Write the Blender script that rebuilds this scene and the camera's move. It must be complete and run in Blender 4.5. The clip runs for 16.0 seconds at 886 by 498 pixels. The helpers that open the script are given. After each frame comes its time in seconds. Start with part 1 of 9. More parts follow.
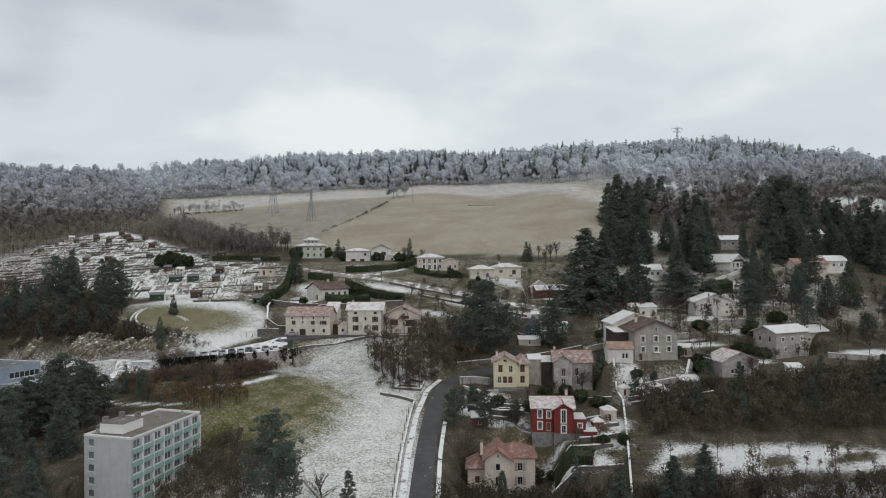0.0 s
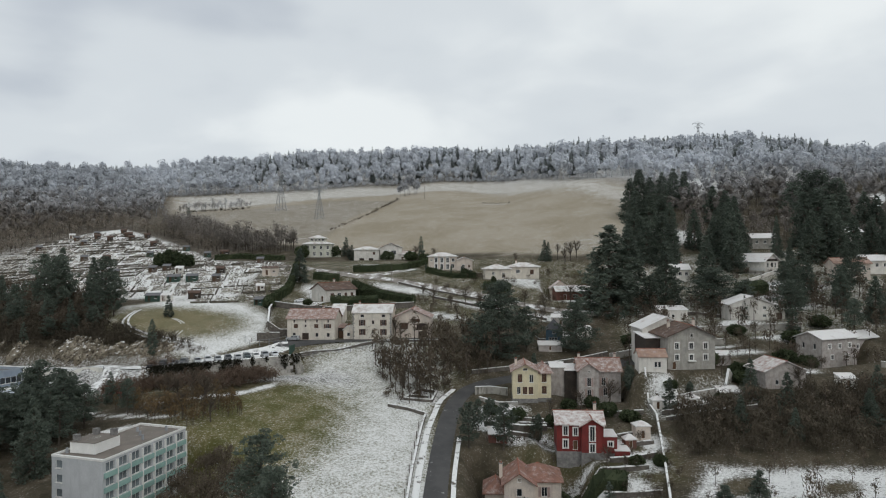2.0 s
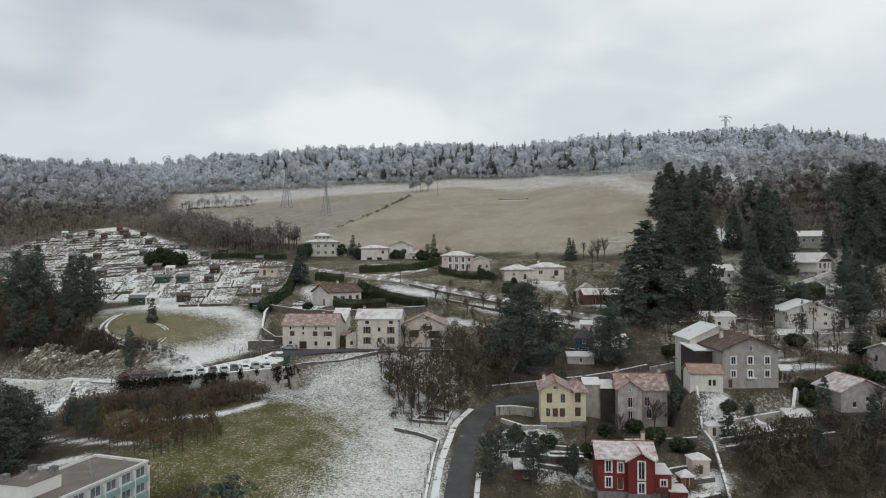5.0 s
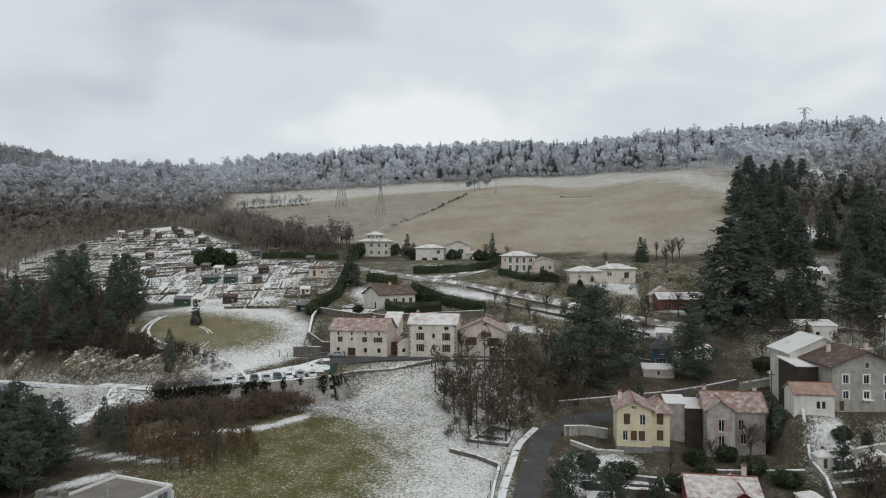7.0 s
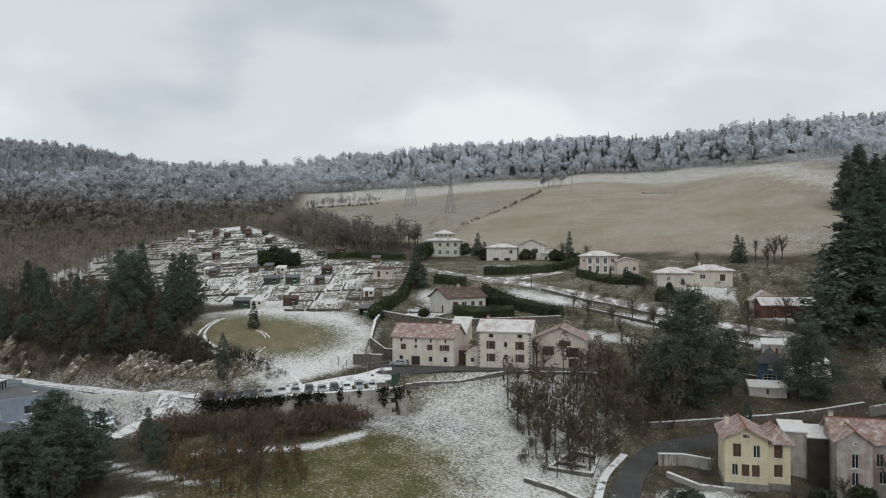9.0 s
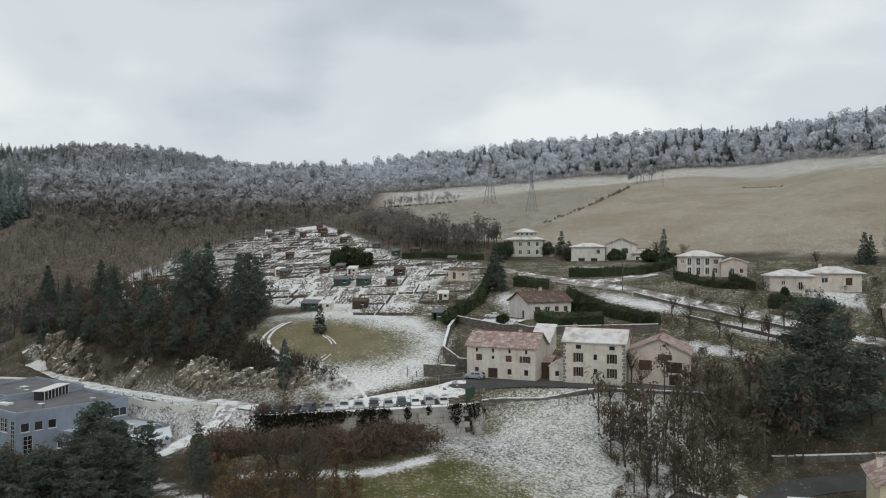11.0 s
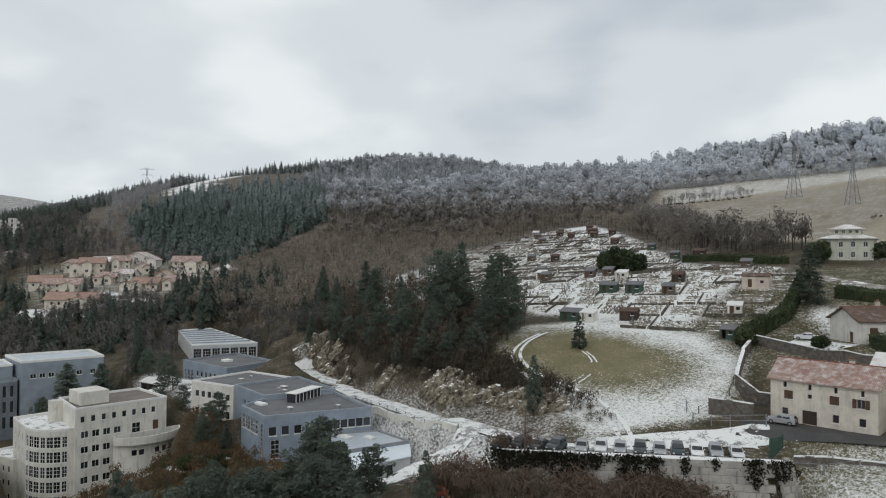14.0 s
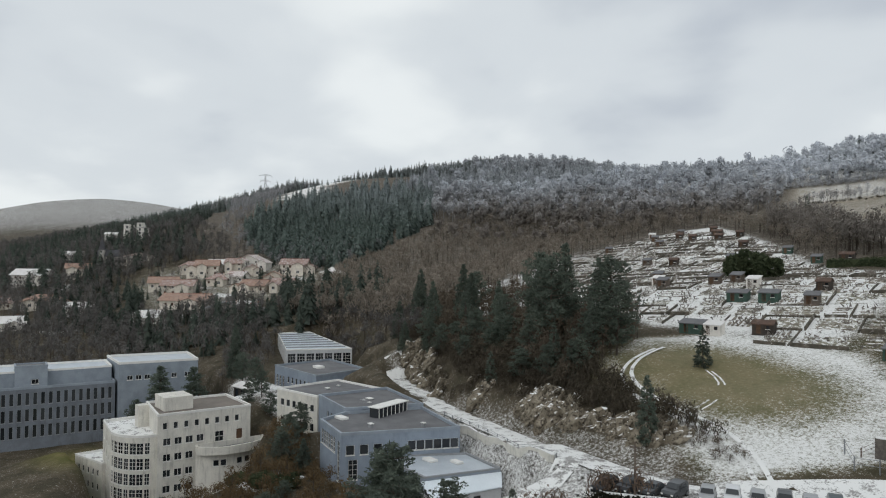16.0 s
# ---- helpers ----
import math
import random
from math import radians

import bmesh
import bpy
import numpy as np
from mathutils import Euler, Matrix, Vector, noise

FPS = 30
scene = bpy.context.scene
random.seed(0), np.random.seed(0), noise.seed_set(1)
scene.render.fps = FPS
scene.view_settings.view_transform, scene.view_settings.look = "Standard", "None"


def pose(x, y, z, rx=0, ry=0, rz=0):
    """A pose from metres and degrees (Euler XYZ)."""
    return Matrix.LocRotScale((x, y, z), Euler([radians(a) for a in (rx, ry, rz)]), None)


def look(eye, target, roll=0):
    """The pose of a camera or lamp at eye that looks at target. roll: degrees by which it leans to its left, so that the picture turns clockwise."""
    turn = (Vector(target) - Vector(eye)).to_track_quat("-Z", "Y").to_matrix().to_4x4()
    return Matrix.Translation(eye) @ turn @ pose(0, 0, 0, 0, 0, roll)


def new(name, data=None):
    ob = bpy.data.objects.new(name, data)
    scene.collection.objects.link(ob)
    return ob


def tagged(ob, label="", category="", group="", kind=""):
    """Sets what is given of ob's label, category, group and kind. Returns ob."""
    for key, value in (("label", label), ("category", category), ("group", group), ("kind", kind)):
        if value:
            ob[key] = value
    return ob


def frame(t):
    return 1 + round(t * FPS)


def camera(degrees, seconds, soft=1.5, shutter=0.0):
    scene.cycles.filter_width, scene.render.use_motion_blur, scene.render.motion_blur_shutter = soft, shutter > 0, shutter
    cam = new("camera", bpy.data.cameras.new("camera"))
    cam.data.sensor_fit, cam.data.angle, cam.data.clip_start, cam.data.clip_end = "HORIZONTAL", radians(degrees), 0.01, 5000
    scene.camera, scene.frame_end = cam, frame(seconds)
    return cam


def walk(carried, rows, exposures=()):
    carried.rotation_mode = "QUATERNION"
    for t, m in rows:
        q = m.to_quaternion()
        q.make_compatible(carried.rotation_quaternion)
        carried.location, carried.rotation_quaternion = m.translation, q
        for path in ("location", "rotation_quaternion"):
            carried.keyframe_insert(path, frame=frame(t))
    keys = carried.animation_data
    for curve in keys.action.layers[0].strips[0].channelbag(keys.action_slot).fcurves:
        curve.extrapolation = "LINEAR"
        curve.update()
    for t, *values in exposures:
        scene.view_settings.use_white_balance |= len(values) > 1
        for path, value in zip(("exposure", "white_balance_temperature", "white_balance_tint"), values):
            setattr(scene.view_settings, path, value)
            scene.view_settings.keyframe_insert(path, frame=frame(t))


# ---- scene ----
cam = camera(64.97, 16.0, soft=1.1)
PATH = [
    (0.0, look((0.00, -0.00, 60.00), (0.00, 100.00, 60.86), -0.42)),
    (0.5, look((-0.06, 4.17, 59.91), (-0.31, 104.17, 60.76), -0.44)),
    (1.0, look((-0.19, 8.41, 59.81), (-1.00, 108.41, 60.65), -0.39)),
    (1.5, look((-0.32, 12.64, 59.69), (-1.67, 112.62, 60.55), -0.36)),
    (2.0, look((-0.47, 16.83, 59.57), (-2.20, 116.82, 60.43), -0.35)),
    (2.5, look((-0.62, 21.06, 59.46), (-2.85, 121.03, 60.32), -0.32)),
    (3.0, look((-0.84, 25.24, 59.40), (-3.53, 125.20, 60.24), -0.28)),
    (5.5, look((-1.93, 46.03, 59.07), (-6.23, 145.93, 59.99), -0.21)),
    (6.0, look((-2.30, 50.12, 59.01), (-8.58, 149.92, 59.95), -0.18)),
    (6.5, look((-2.69, 54.12, 58.94), (-11.74, 153.70, 59.94), -0.13)),
    (7.0, look((-3.11, 58.19, 58.88), (-14.82, 157.50, 59.93), -0.07)),
    (7.5, look((-3.55, 62.30, 58.85), (-17.86, 161.26, 59.95), -0.02)),
    (8.0, look((-4.05, 66.44, 58.80), (-20.92, 165.00, 59.93), 0.01)),
    (8.5, look((-4.59, 70.54, 58.82), (-24.02, 168.62, 59.94), 0.01)),
    (9.0, look((-5.22, 74.52, 58.74), (-27.14, 172.08, 59.86), -0.01)),
    (11.5, look((-9.76, 94.57, 58.88), (-45.80, 187.84, 59.97), 0.08)),
    (12.0, look((-10.92, 98.47, 58.83), (-49.88, 190.56, 59.96), 0.09)),
    (12.5, look((-12.34, 102.32, 58.74), (-54.16, 193.15, 59.92), 0.11)),
    (13.0, look((-13.94, 106.11, 58.71), (-61.09, 194.29, 59.93), 0.15)),
    (13.5, look((-15.66, 110.00, 58.71), (-74.36, 190.95, 60.01), 0.26)),
    (14.0, look((-17.41, 114.05, 58.57), (-84.20, 188.46, 59.96), 0.37)),
    (14.5, look((-19.45, 117.84, 58.48), (-90.54, 188.16, 59.91), 0.42)),
    (15.0, look((-21.66, 121.50, 58.35), (-97.28, 186.91, 59.86), 0.53)),
    (15.5, look((-23.82, 124.76, 58.30), (-99.59, 190.00, 60.20), 0.58)),
    (16.0, look((-25.85, 127.45, 58.22), (-103.73, 190.16, 60.11), 0.63)),
]
walk(cam, PATH)

# ---------------------------------------------------------------- light and sky
SUN_AZ, SUN_EL = radians(150), radians(38)


def make_world():
    world = bpy.data.worlds.new("overcast_sky")
    scene.world = world
    world.use_nodes = True
    nt = world.node_tree
    nt.nodes.clear()
    out = nt.nodes.new("ShaderNodeOutputWorld")
    sky = nt.nodes.new("ShaderNodeTexSky")
    sky.sky_type, sky.sun_disc = "NISHITA", False
    sky.sun_elevation, sky.sun_rotation = SUN_EL, SUN_AZ
    bg_sky = nt.nodes.new("ShaderNodeBackground")
    bg_sky.inputs[1].default_value = 0.05
    nt.links.new(sky.outputs[0], bg_sky.inputs[0])
    # cloud deck: the direction laid out on a flat layer high above
    tc = nt.nodes.new("ShaderNodeTexCoord")
    sep = nt.nodes.new("ShaderNodeSeparateXYZ")
    nt.links.new(tc.outputs["Generated"], sep.inputs[0])

    def math_node(op, a, b=None):
        n = nt.nodes.new("ShaderNodeMath")
        n.operation = op
        for k, v in enumerate((a, b)):
            if v is None:
                continue
            if isinstance(v, (int, float)):
                n.inputs[k].default_value = v
            else:
                nt.links.new(v, n.inputs[k])
        return n.outputs[0]

    up = math_node("ADD", math_node("MAXIMUM", sep.outputs[2], 0.0), 0.30)
    com = nt.nodes.new("ShaderNodeCombineXYZ")
    nt.links.new(math_node("DIVIDE", sep.outputs[0], up), com.inputs[0])
    nt.links.new(math_node("DIVIDE", sep.outputs[1], up), com.inputs[1])

    def cloud(scale, detail, rough, offset, warp):
        m = nt.nodes.new("ShaderNodeMapping")
        m.inputs["Location"].default_value = offset
        nt.links.new(com.outputs[0], m.inputs[0])
        n = nt.nodes.new("ShaderNodeTexNoise")
        n.inputs["Scale"].default_value, n.inputs["Detail"].default_value = scale, detail
        n.inputs["Roughness"].default_value, n.inputs["Distortion"].default_value = rough, warp
        nt.links.new(m.outputs[0], n.inputs["Vector"])
        return n.outputs[0]

    big = cloud(0.95, 3, 0.5, (1.7, 0.4, 0), 0.1)
    small = cloud(2.4, 4, 0.48, (5.1, 2.3, 0), 0.2)
    mix = math_node("ADD", math_node("MULTIPLY", big, 0.72), math_node("MULTIPLY", small, 0.28))
    ramp = nt.nodes.new("ShaderNodeValToRGB")
    ramp.color_ramp.interpolation = "EASE"
    e = ramp.color_ramp.elements
    e[0].position, e[0].color = 0.36, (0.43, 0.47, 0.52, 1)
    e[1].position, e[1].color = 0.60, (0.70, 0.735, 0.745, 1)
    mid = e.new(0.48)
    mid.color = (0.565, 0.605, 0.635, 1)
    nt.links.new(mix, ramp.inputs[0])
    bg = nt.nodes.new("ShaderNodeBackground")
    bg.inputs[1].default_value = 1.22
    nt.links.new(ramp.outputs[0], bg.inputs[0])
    ms = nt.nodes.new("ShaderNodeMixShader")
    ms.inputs[0].default_value = 0.94
    nt.links.new(bg_sky.outputs[0], ms.inputs[1])
    nt.links.new(bg.outputs[0], ms.inputs[2])
    nt.links.new(ms.outputs[0], out.inputs[0])


make_world()
sun = new("sun", bpy.data.lights.new("sun", "SUN"))
sun.data.energy, sun.data.angle, sun.data.color = 0.5, radians(30), (1.0, 0.97, 0.93)
sun.matrix_world = look((0, 0, 0), (-math.sin(SUN_AZ) * math.cos(SUN_EL), -math.cos(SUN_AZ) * math.cos(SUN_EL), -math.sin(SUN_EL)))


# ---------------------------------------------------------------- materials
def node(nt, kind, **values):
    n = nt.nodes.new(kind)
    for k, v in values.items():
        n.inputs[k.replace("_", " ")].default_value = v
    return n


def rgba(c):
    return (c[0], c[1], c[2], 1)


def mixed(nt, fac, a, b):
    n = nt.nodes.new("ShaderNodeMix")
    n.data_type = "RGBA"
    for sock, v in ((n.inputs[0], fac), (n.inputs[6], a), (n.inputs[7], b)):
        if isinstance(v, (int, float)):
            sock.default_value = v
        elif isinstance(v, tuple):
            sock.default_value = rgba(v)
        else:
            nt.links.new(v, sock)
    return n.outputs[2]


def ranged(nt, v, a, b, c=0.0, d=1.0):
    n = nt.nodes.new("ShaderNodeMapRange")
    n.interpolation_type = "SMOOTHSTEP"
    nt.links.new(v, n.inputs[0])
    for k, x in enumerate((a, b, c, d)):
        n.inputs[k + 1].default_value = x
    return n.outputs[0]


def calc(nt, op, a, b=0.0):
    n = nt.nodes.new("ShaderNodeMath")
    n.operation = op
    for sock, v in ((n.inputs[0], a), (n.inputs[1], b)):
        if isinstance(v, (int, float)):
            sock.default_value = v
        else:
            nt.links.new(v, sock)
    return n.outputs[0]


def noise_of(nt, vec, scale, detail=4, rough=0.55, warp=0.0):
    n = node(nt, "ShaderNodeTexNoise", Scale=scale, Detail=detail, Roughness=rough, Distortion=warp)
    nt.links.new(vec, n.inputs["Vector"])
    return n.outputs[0]


def bare(name, rough=0.85, metal=0.0, spec=0.3):
    m = bpy.data.materials.new(name)
    m.use_nodes = True
    nt = m.node_tree
    b = nt.nodes["Principled BSDF"]
    b.inputs["Roughness"].default_value, b.inputs["Metallic"].default_value = rough, metal
    b.inputs["Specular IOR Level"].default_value = spec
    return m, nt, b


def bumped(nt, b, height, strength, distance):
    n = node(nt, "ShaderNodeBump", Strength=strength, Distance=distance)
    nt.links.new(height, n.inputs["Height"])
    nt.links.new(n.outputs[0], b.inputs["Normal"])


SNOW = (0.79, 0.79, 0.775)


def surface(name, c1, c2, scale=1.5, fine=14.0, rough=0.85, metal=0.0, bump=0.25, vary=0.12, snow=0.0, snow_scale=0.7, ribs=0.0, spec=0.3, stain=(0.0, (0, 0, 0)), placed=False):
    """A weathered surface: two colours in patches, fine grain, streaks, each thing a little different, and lying snow."""
    m, nt, b = bare(name, rough, metal, spec)
    tc = nt.nodes.new("ShaderNodeTexCoord")
    vec = nt.nodes.new("ShaderNodeNewGeometry").outputs["Position"] if placed else tc.outputs["Object"]
    n1, n2 = noise_of(nt, vec, scale), noise_of(nt, vec, fine, 3)
    col = mixed(nt, ranged(nt, n1, 0.35, 0.65), c1, c2)
    info = nt.nodes.new("ShaderNodeObjectInfo")
    hsv = nt.nodes.new("ShaderNodeHueSaturation")
    val = calc(nt, "ADD", calc(nt, "MULTIPLY", n2, 0.5), calc(nt, "MULTIPLY", info.outputs["Random"], vary))
    nt.links.new(calc(nt, "ADD", val, 0.75 - vary / 2), hsv.inputs["Value"])
    nt.links.new(col, hsv.inputs["Color"])
    col = hsv.outputs[0]
    if stain[0]:
        mp = nt.nodes.new("ShaderNodeMapping")
        mp.inputs["Scale"].default_value = (1.6, 1.6, 0.25)
        nt.links.new(vec, mp.inputs[0])
        s = noise_of(nt, mp.outputs[0], 0.9, 6, 0.65)
        col = mixed(nt, calc(nt, "MULTIPLY", ranged(nt, s, 0.5, 0.7), stain[0]), col, stain[1])
    height = n2
    if ribs:
        w = node(nt, "ShaderNodeTexWave", Scale=ribs, Distortion=0.4, Detail=1)
        nt.links.new(vec, w.inputs["Vector"])
        height = calc(nt, "ADD", calc(nt, "MULTIPLY", w.outputs["Fac"], 1.5), n2)
        col = mixed(nt, calc(nt, "MULTIPLY", w.outputs["Fac"], 0.25), col, tuple(v * 0.55 for v in c1))
    if snow:
        s = calc(nt, "ADD", calc(nt, "MULTIPLY", noise_of(nt, vec, snow_scale, 5, 0.6), 0.75), calc(nt, "MULTIPLY", n2, 0.25))
        mask = ranged(nt, s, 0.66 - 0.36 * snow, 0.76 - 0.36 * snow) if not ribs else calc(nt, "MULTIPLY", ranged(nt, s, 0.56 - 0.36 * snow, 0.90 - 0.36 * snow), 0.85)
        if ribs:
            mask = calc(nt, "MULTIPLY", mask, ranged(nt, calc(nt, "MULTIPLY", w.outputs["Fac"], 1.0 - 0.7 * snow), 0.95, 0.35))
        col = mixed(nt, mask, col, SNOW)
    nt.links.new(col, b.inputs["Base Color"])
    if bump:
        bumped(nt, b, height, bump, 0.04)
    return m


def speckled(name, c1, c2, rough=0.9, frost=None, line=(92, 122), most=1.0, spec=0.15, patch=0.7, through_light=0.38):
    """For foliage and twigs: every clump its own tint, hoar frost above the frost line of the hill."""
    m, nt, b = bare(name, rough, 0, spec)
    geo = nt.nodes.new("ShaderNodeNewGeometry")
    pos, rnd = geo.outputs["Position"], geo.outputs["Random Per Island"]
    col = mixed(nt, rnd, c1, c2)
    info = nt.nodes.new("ShaderNodeObjectInfo")
    hsv = nt.nodes.new("ShaderNodeHueSaturation")
    big, each = noise_of(nt, pos, 0.02, 3), noise_of(nt, pos, 0.11, 2)
    val = calc(nt, "ADD", calc(nt, "MULTIPLY", big, patch), calc(nt, "MULTIPLY", each, 0.6))
    nt.links.new(calc(nt, "ADD", val, calc(nt, "ADD", calc(nt, "MULTIPLY", info.outputs["Random"], 0.25), 0.55 - patch / 2)), hsv.inputs["Value"])
    if frost:
        sep = nt.nodes.new("ShaderNodeSeparateXYZ")
        nt.links.new(pos, sep.inputs[0])
        up = calc(nt, "ADD", sep.outputs[2], 5.0)
        z = calc(nt, "ADD", up, calc(nt, "ADD", calc(nt, "MULTIPLY", each, 44), calc(nt, "ADD", calc(nt, "MULTIPLY", big, 36), calc(nt, "MULTIPLY", rnd, 4))))
        k = ranged(nt, z, line[0] + 47, line[1] + 47)
        col = mixed(nt, calc(nt, "MULTIPLY", k, most), col, frost)
    nt.links.new(col, hsv.inputs["Color"])
    nt.links.new(hsv.outputs[0], b.inputs["Base Color"])
    thin = nt.nodes.new("ShaderNodeBsdfTranslucent")
    nt.links.new(hsv.outputs[0], thin.inputs["Color"])
    both = nt.nodes.new("ShaderNodeMixShader")
    both.inputs[0].default_value = through_light
    nt.links.new(b.outputs[0], both.inputs[1])
    nt.links.new(thin.outputs[0], both.inputs[2])
    nt.links.new(both.outputs[0], nt.nodes["Material Output"].inputs["Surface"])
    return m


def ground_material():
    m, nt, b = bare("hillside_earth", 0.92, 0, 0.15)
    geo = nt.nodes.new("ShaderNodeNewGeometry")
    p = geo.outputs["Position"]
    at = nt.nodes.new("ShaderNodeAttribute")
    at.attribute_name = "cover"
    sep = nt.nodes.new("ShaderNodeSeparateColor")
    nt.links.new(at.outputs["Color"], sep.inputs[0])
    snow, green, tan = sep.outputs[0], sep.outputs[1], sep.outputs[2]
    n_fine, n_mid, n_big = noise_of(nt, p, 1.9, 5, 0.68), noise_of(nt, p, 0.22, 5, 0.6, 0.4), noise_of(nt, p, 0.035, 4, 0.55)
    tuft = noise_of(nt, p, 4.6, 3, 0.65)
    soil = mixed(nt, ranged(nt, n_mid, 0.3, 0.7), (0.050, 0.041, 0.033), (0.105, 0.085, 0.066))
    grass = mixed(nt, ranged(nt, n_mid, 0.35, 0.65), (0.118, 0.118, 0.034), (0.185, 0.160, 0.065))
    straw = mixed(nt, ranged(nt, n_big, 0.35, 0.65), (0.32, 0.272, 0.195), (0.39, 0.34, 0.265))
    col = mixed(nt, green, soil, grass)
    col = mixed(nt, tan, col, straw)
    hsv = nt.nodes.new("ShaderNodeHueSaturation")
    nt.links.new(col, hsv.inputs["Color"])
    nt.links.new(calc(nt, "ADD", calc(nt, "MULTIPLY", n_fine, 0.9), 0.5), hsv.inputs["Value"])
    lie = calc(nt, "ADD", calc(nt, "MULTIPLY", n_fine, 0.46), calc(nt, "ADD", calc(nt, "MULTIPLY", n_mid, 0.16), calc(nt, "MULTIPLY", tuft, 0.38)))
    edge = calc(nt, "SUBTRACT", 0.74, calc(nt, "MULTIPLY", snow, 0.5))
    mask = ranged(nt, calc(nt, "SUBTRACT", lie, edge), -0.10, 0.11)
    col = mixed(nt, mask, hsv.outputs[0], SNOW)
    nt.links.new(col, b.inputs["Base Color"])
    bumped(nt, b, calc(nt, "ADD", n_fine, tuft), 0.6, 0.25)
    return m


MAT_GROUND = ground_material()
MAT_BARK = speckled("grey_brown_bark", (0.102, 0.084, 0.070), (0.162, 0.138, 0.114), frost=(0.48, 0.50, 0.53), line=(78, 116))
MAT_TWIG = speckled("bare_brown_twigs", (0.081, 0.065, 0.048), (0.176, 0.143, 0.108))
MAT_TWIG_RED = speckled("reddish_bare_twigs", (0.110, 0.077, 0.057), (0.192, 0.140, 0.107))
MAT_RUSSET = speckled("russet_bare_twigs", (0.119, 0.080, 0.043), (0.206, 0.147, 0.083))
MAT_WOODS = speckled("winter_twigs", (0.195, 0.175, 0.156), (0.254, 0.228, 0.203), frost=(0.58, 0.60, 0.635), line=(82, 126))
# Brown twigs of the farther woods, with distance haze lightened into their colour.
MAT_HAZED = speckled("hazed_brown_bare_twigs", (0.25, 0.215, 0.175), (0.345, 0.30, 0.25), frost=(0.56, 0.575, 0.60), line=(88, 130))
MAT_DIM = speckled("dark_valley_twigs", (0.115, 0.107, 0.10), (0.19, 0.18, 0.172))
# This grey holds both thin frost and the veil of distance haze.
MAT_HAZE_GREY = speckled("haze_grey_bare_twigs", (0.27, 0.268, 0.27), (0.38, 0.378, 0.385))
MAT_RIME = speckled("rime_covered_needles", (0.18, 0.205, 0.205), (0.31, 0.335, 0.34), frost=(0.52, 0.54, 0.56), line=(84, 124), most=0.7, patch=0.4)
MAT_FROST = speckled("frosted_twigs", (0.36, 0.37, 0.39), (0.62, 0.635, 0.66))
MAT_NEEDLE = speckled("dark_green_needles", (0.084, 0.105, 0.086), (0.162, 0.189, 0.150), frost=(0.42, 0.44, 0.45), line=(84, 140), most=0.35, patch=0.4)
MAT_NEEDLE_BLUE = speckled("blue_green_needles", (0.100, 0.132, 0.116), (0.205, 0.250, 0.225), frost=(0.42, 0.45, 0.47), line=(80, 126), most=0.45, patch=0.4)
MAT_SPRUCE = speckled("deep_green_spruce", (0.055, 0.070, 0.058), (0.107, 0.128, 0.104), frost=(0.36, 0.38, 0.39), line=(88, 140), most=0.4, patch=0.5)
MAT_THICKET = speckled("dark_tangled_twigs", (0.058, 0.049, 0.036), (0.123, 0.104, 0.078))
MAT_HEDGE = speckled("clipped_hedge_green", (0.045, 0.060, 0.032), (0.098, 0.117, 0.063))
GRIME = (0.35, (0.16, 0.15, 0.13))
WALL_WHITE = surface("white_render", (0.74, 0.71, 0.66), (0.64, 0.61, 0.56), 0.5, 9, stain=GRIME)
WALL_SAGE = surface("pale_sage_render", (0.56, 0.56, 0.48), (0.48, 0.48, 0.41), 0.5, 9, stain=GRIME)
WALL_CREAM = surface("old_cream_render", (0.70, 0.645, 0.56), (0.60, 0.55, 0.48), 0.6, 9, stain=(0.4, (0.25, 0.22, 0.19)))
WALL_YELLOW = surface("pale_yellow_render", (0.70, 0.625, 0.44), (0.62, 0.555, 0.39), 0.5, 9, stain=(0.25, (0.3, 0.25, 0.15)))
WALL_GREY = surface("grey_stone_render", (0.40, 0.38, 0.34), (0.31, 0.295, 0.27), 0.7, 8, stain=GRIME)
WALL_STONE = surface("weathered_grey_pink_stone", (0.46, 0.42, 0.39), (0.34, 0.31, 0.29), 0.9, 6, bump=0.5, stain=(0.4, (0.2, 0.15, 0.13)))
WALL_RED = surface("dark_red_paint", (0.20, 0.036, 0.032), (0.15, 0.03, 0.027), 0.5, 9, stain=(0.25, (0.1, 0.03, 0.03)))
WALL_BRICK = surface("dull_red_brick", (0.19, 0.085, 0.065), (0.14, 0.07, 0.055), 0.6, 8, stain=(0.3, (0.09, 0.06, 0.05)))
WALL_PINK = surface("pink_beige_render", (0.67, 0.585, 0.505), (0.57, 0.50, 0.44), 0.5, 9, stain=(0.3, (0.28, 0.2, 0.18)))
WALL_PLINTH = surface("grey_stone_plinth", (0.24, 0.23, 0.22), (0.16, 0.155, 0.15), 1.6, 8, bump=0.5)
WALL_DARK = surface("dark_stained_boards", (0.075, 0.06, 0.05), (0.05, 0.042, 0.036), 0.8, 9, ribs=3.0)
WALL_BLUE = surface("slate_blue_cladding", (0.265, 0.31, 0.37), (0.23, 0.27, 0.325), 0.4, 10, rough=0.55, stain=(0.3, (0.12, 0.14, 0.17)))
WALL_GREYBLUE = surface("grey_blue_panels", (0.30, 0.34, 0.385), (0.245, 0.28, 0.32), 0.4, 10, rough=0.6)
WALL_DARKGREY = surface("dark_grey_panels", (0.185, 0.205, 0.235), (0.15, 0.165, 0.19), 0.4, 10, rough=0.6, stain=(0.3, (0.05, 0.05, 0.05)))
WALL_CONCRETE = surface("pale_concrete", (0.70, 0.675, 0.61), (0.60, 0.58, 0.53), 0.35, 7, stain=(0.45, (0.27, 0.26, 0.235)))
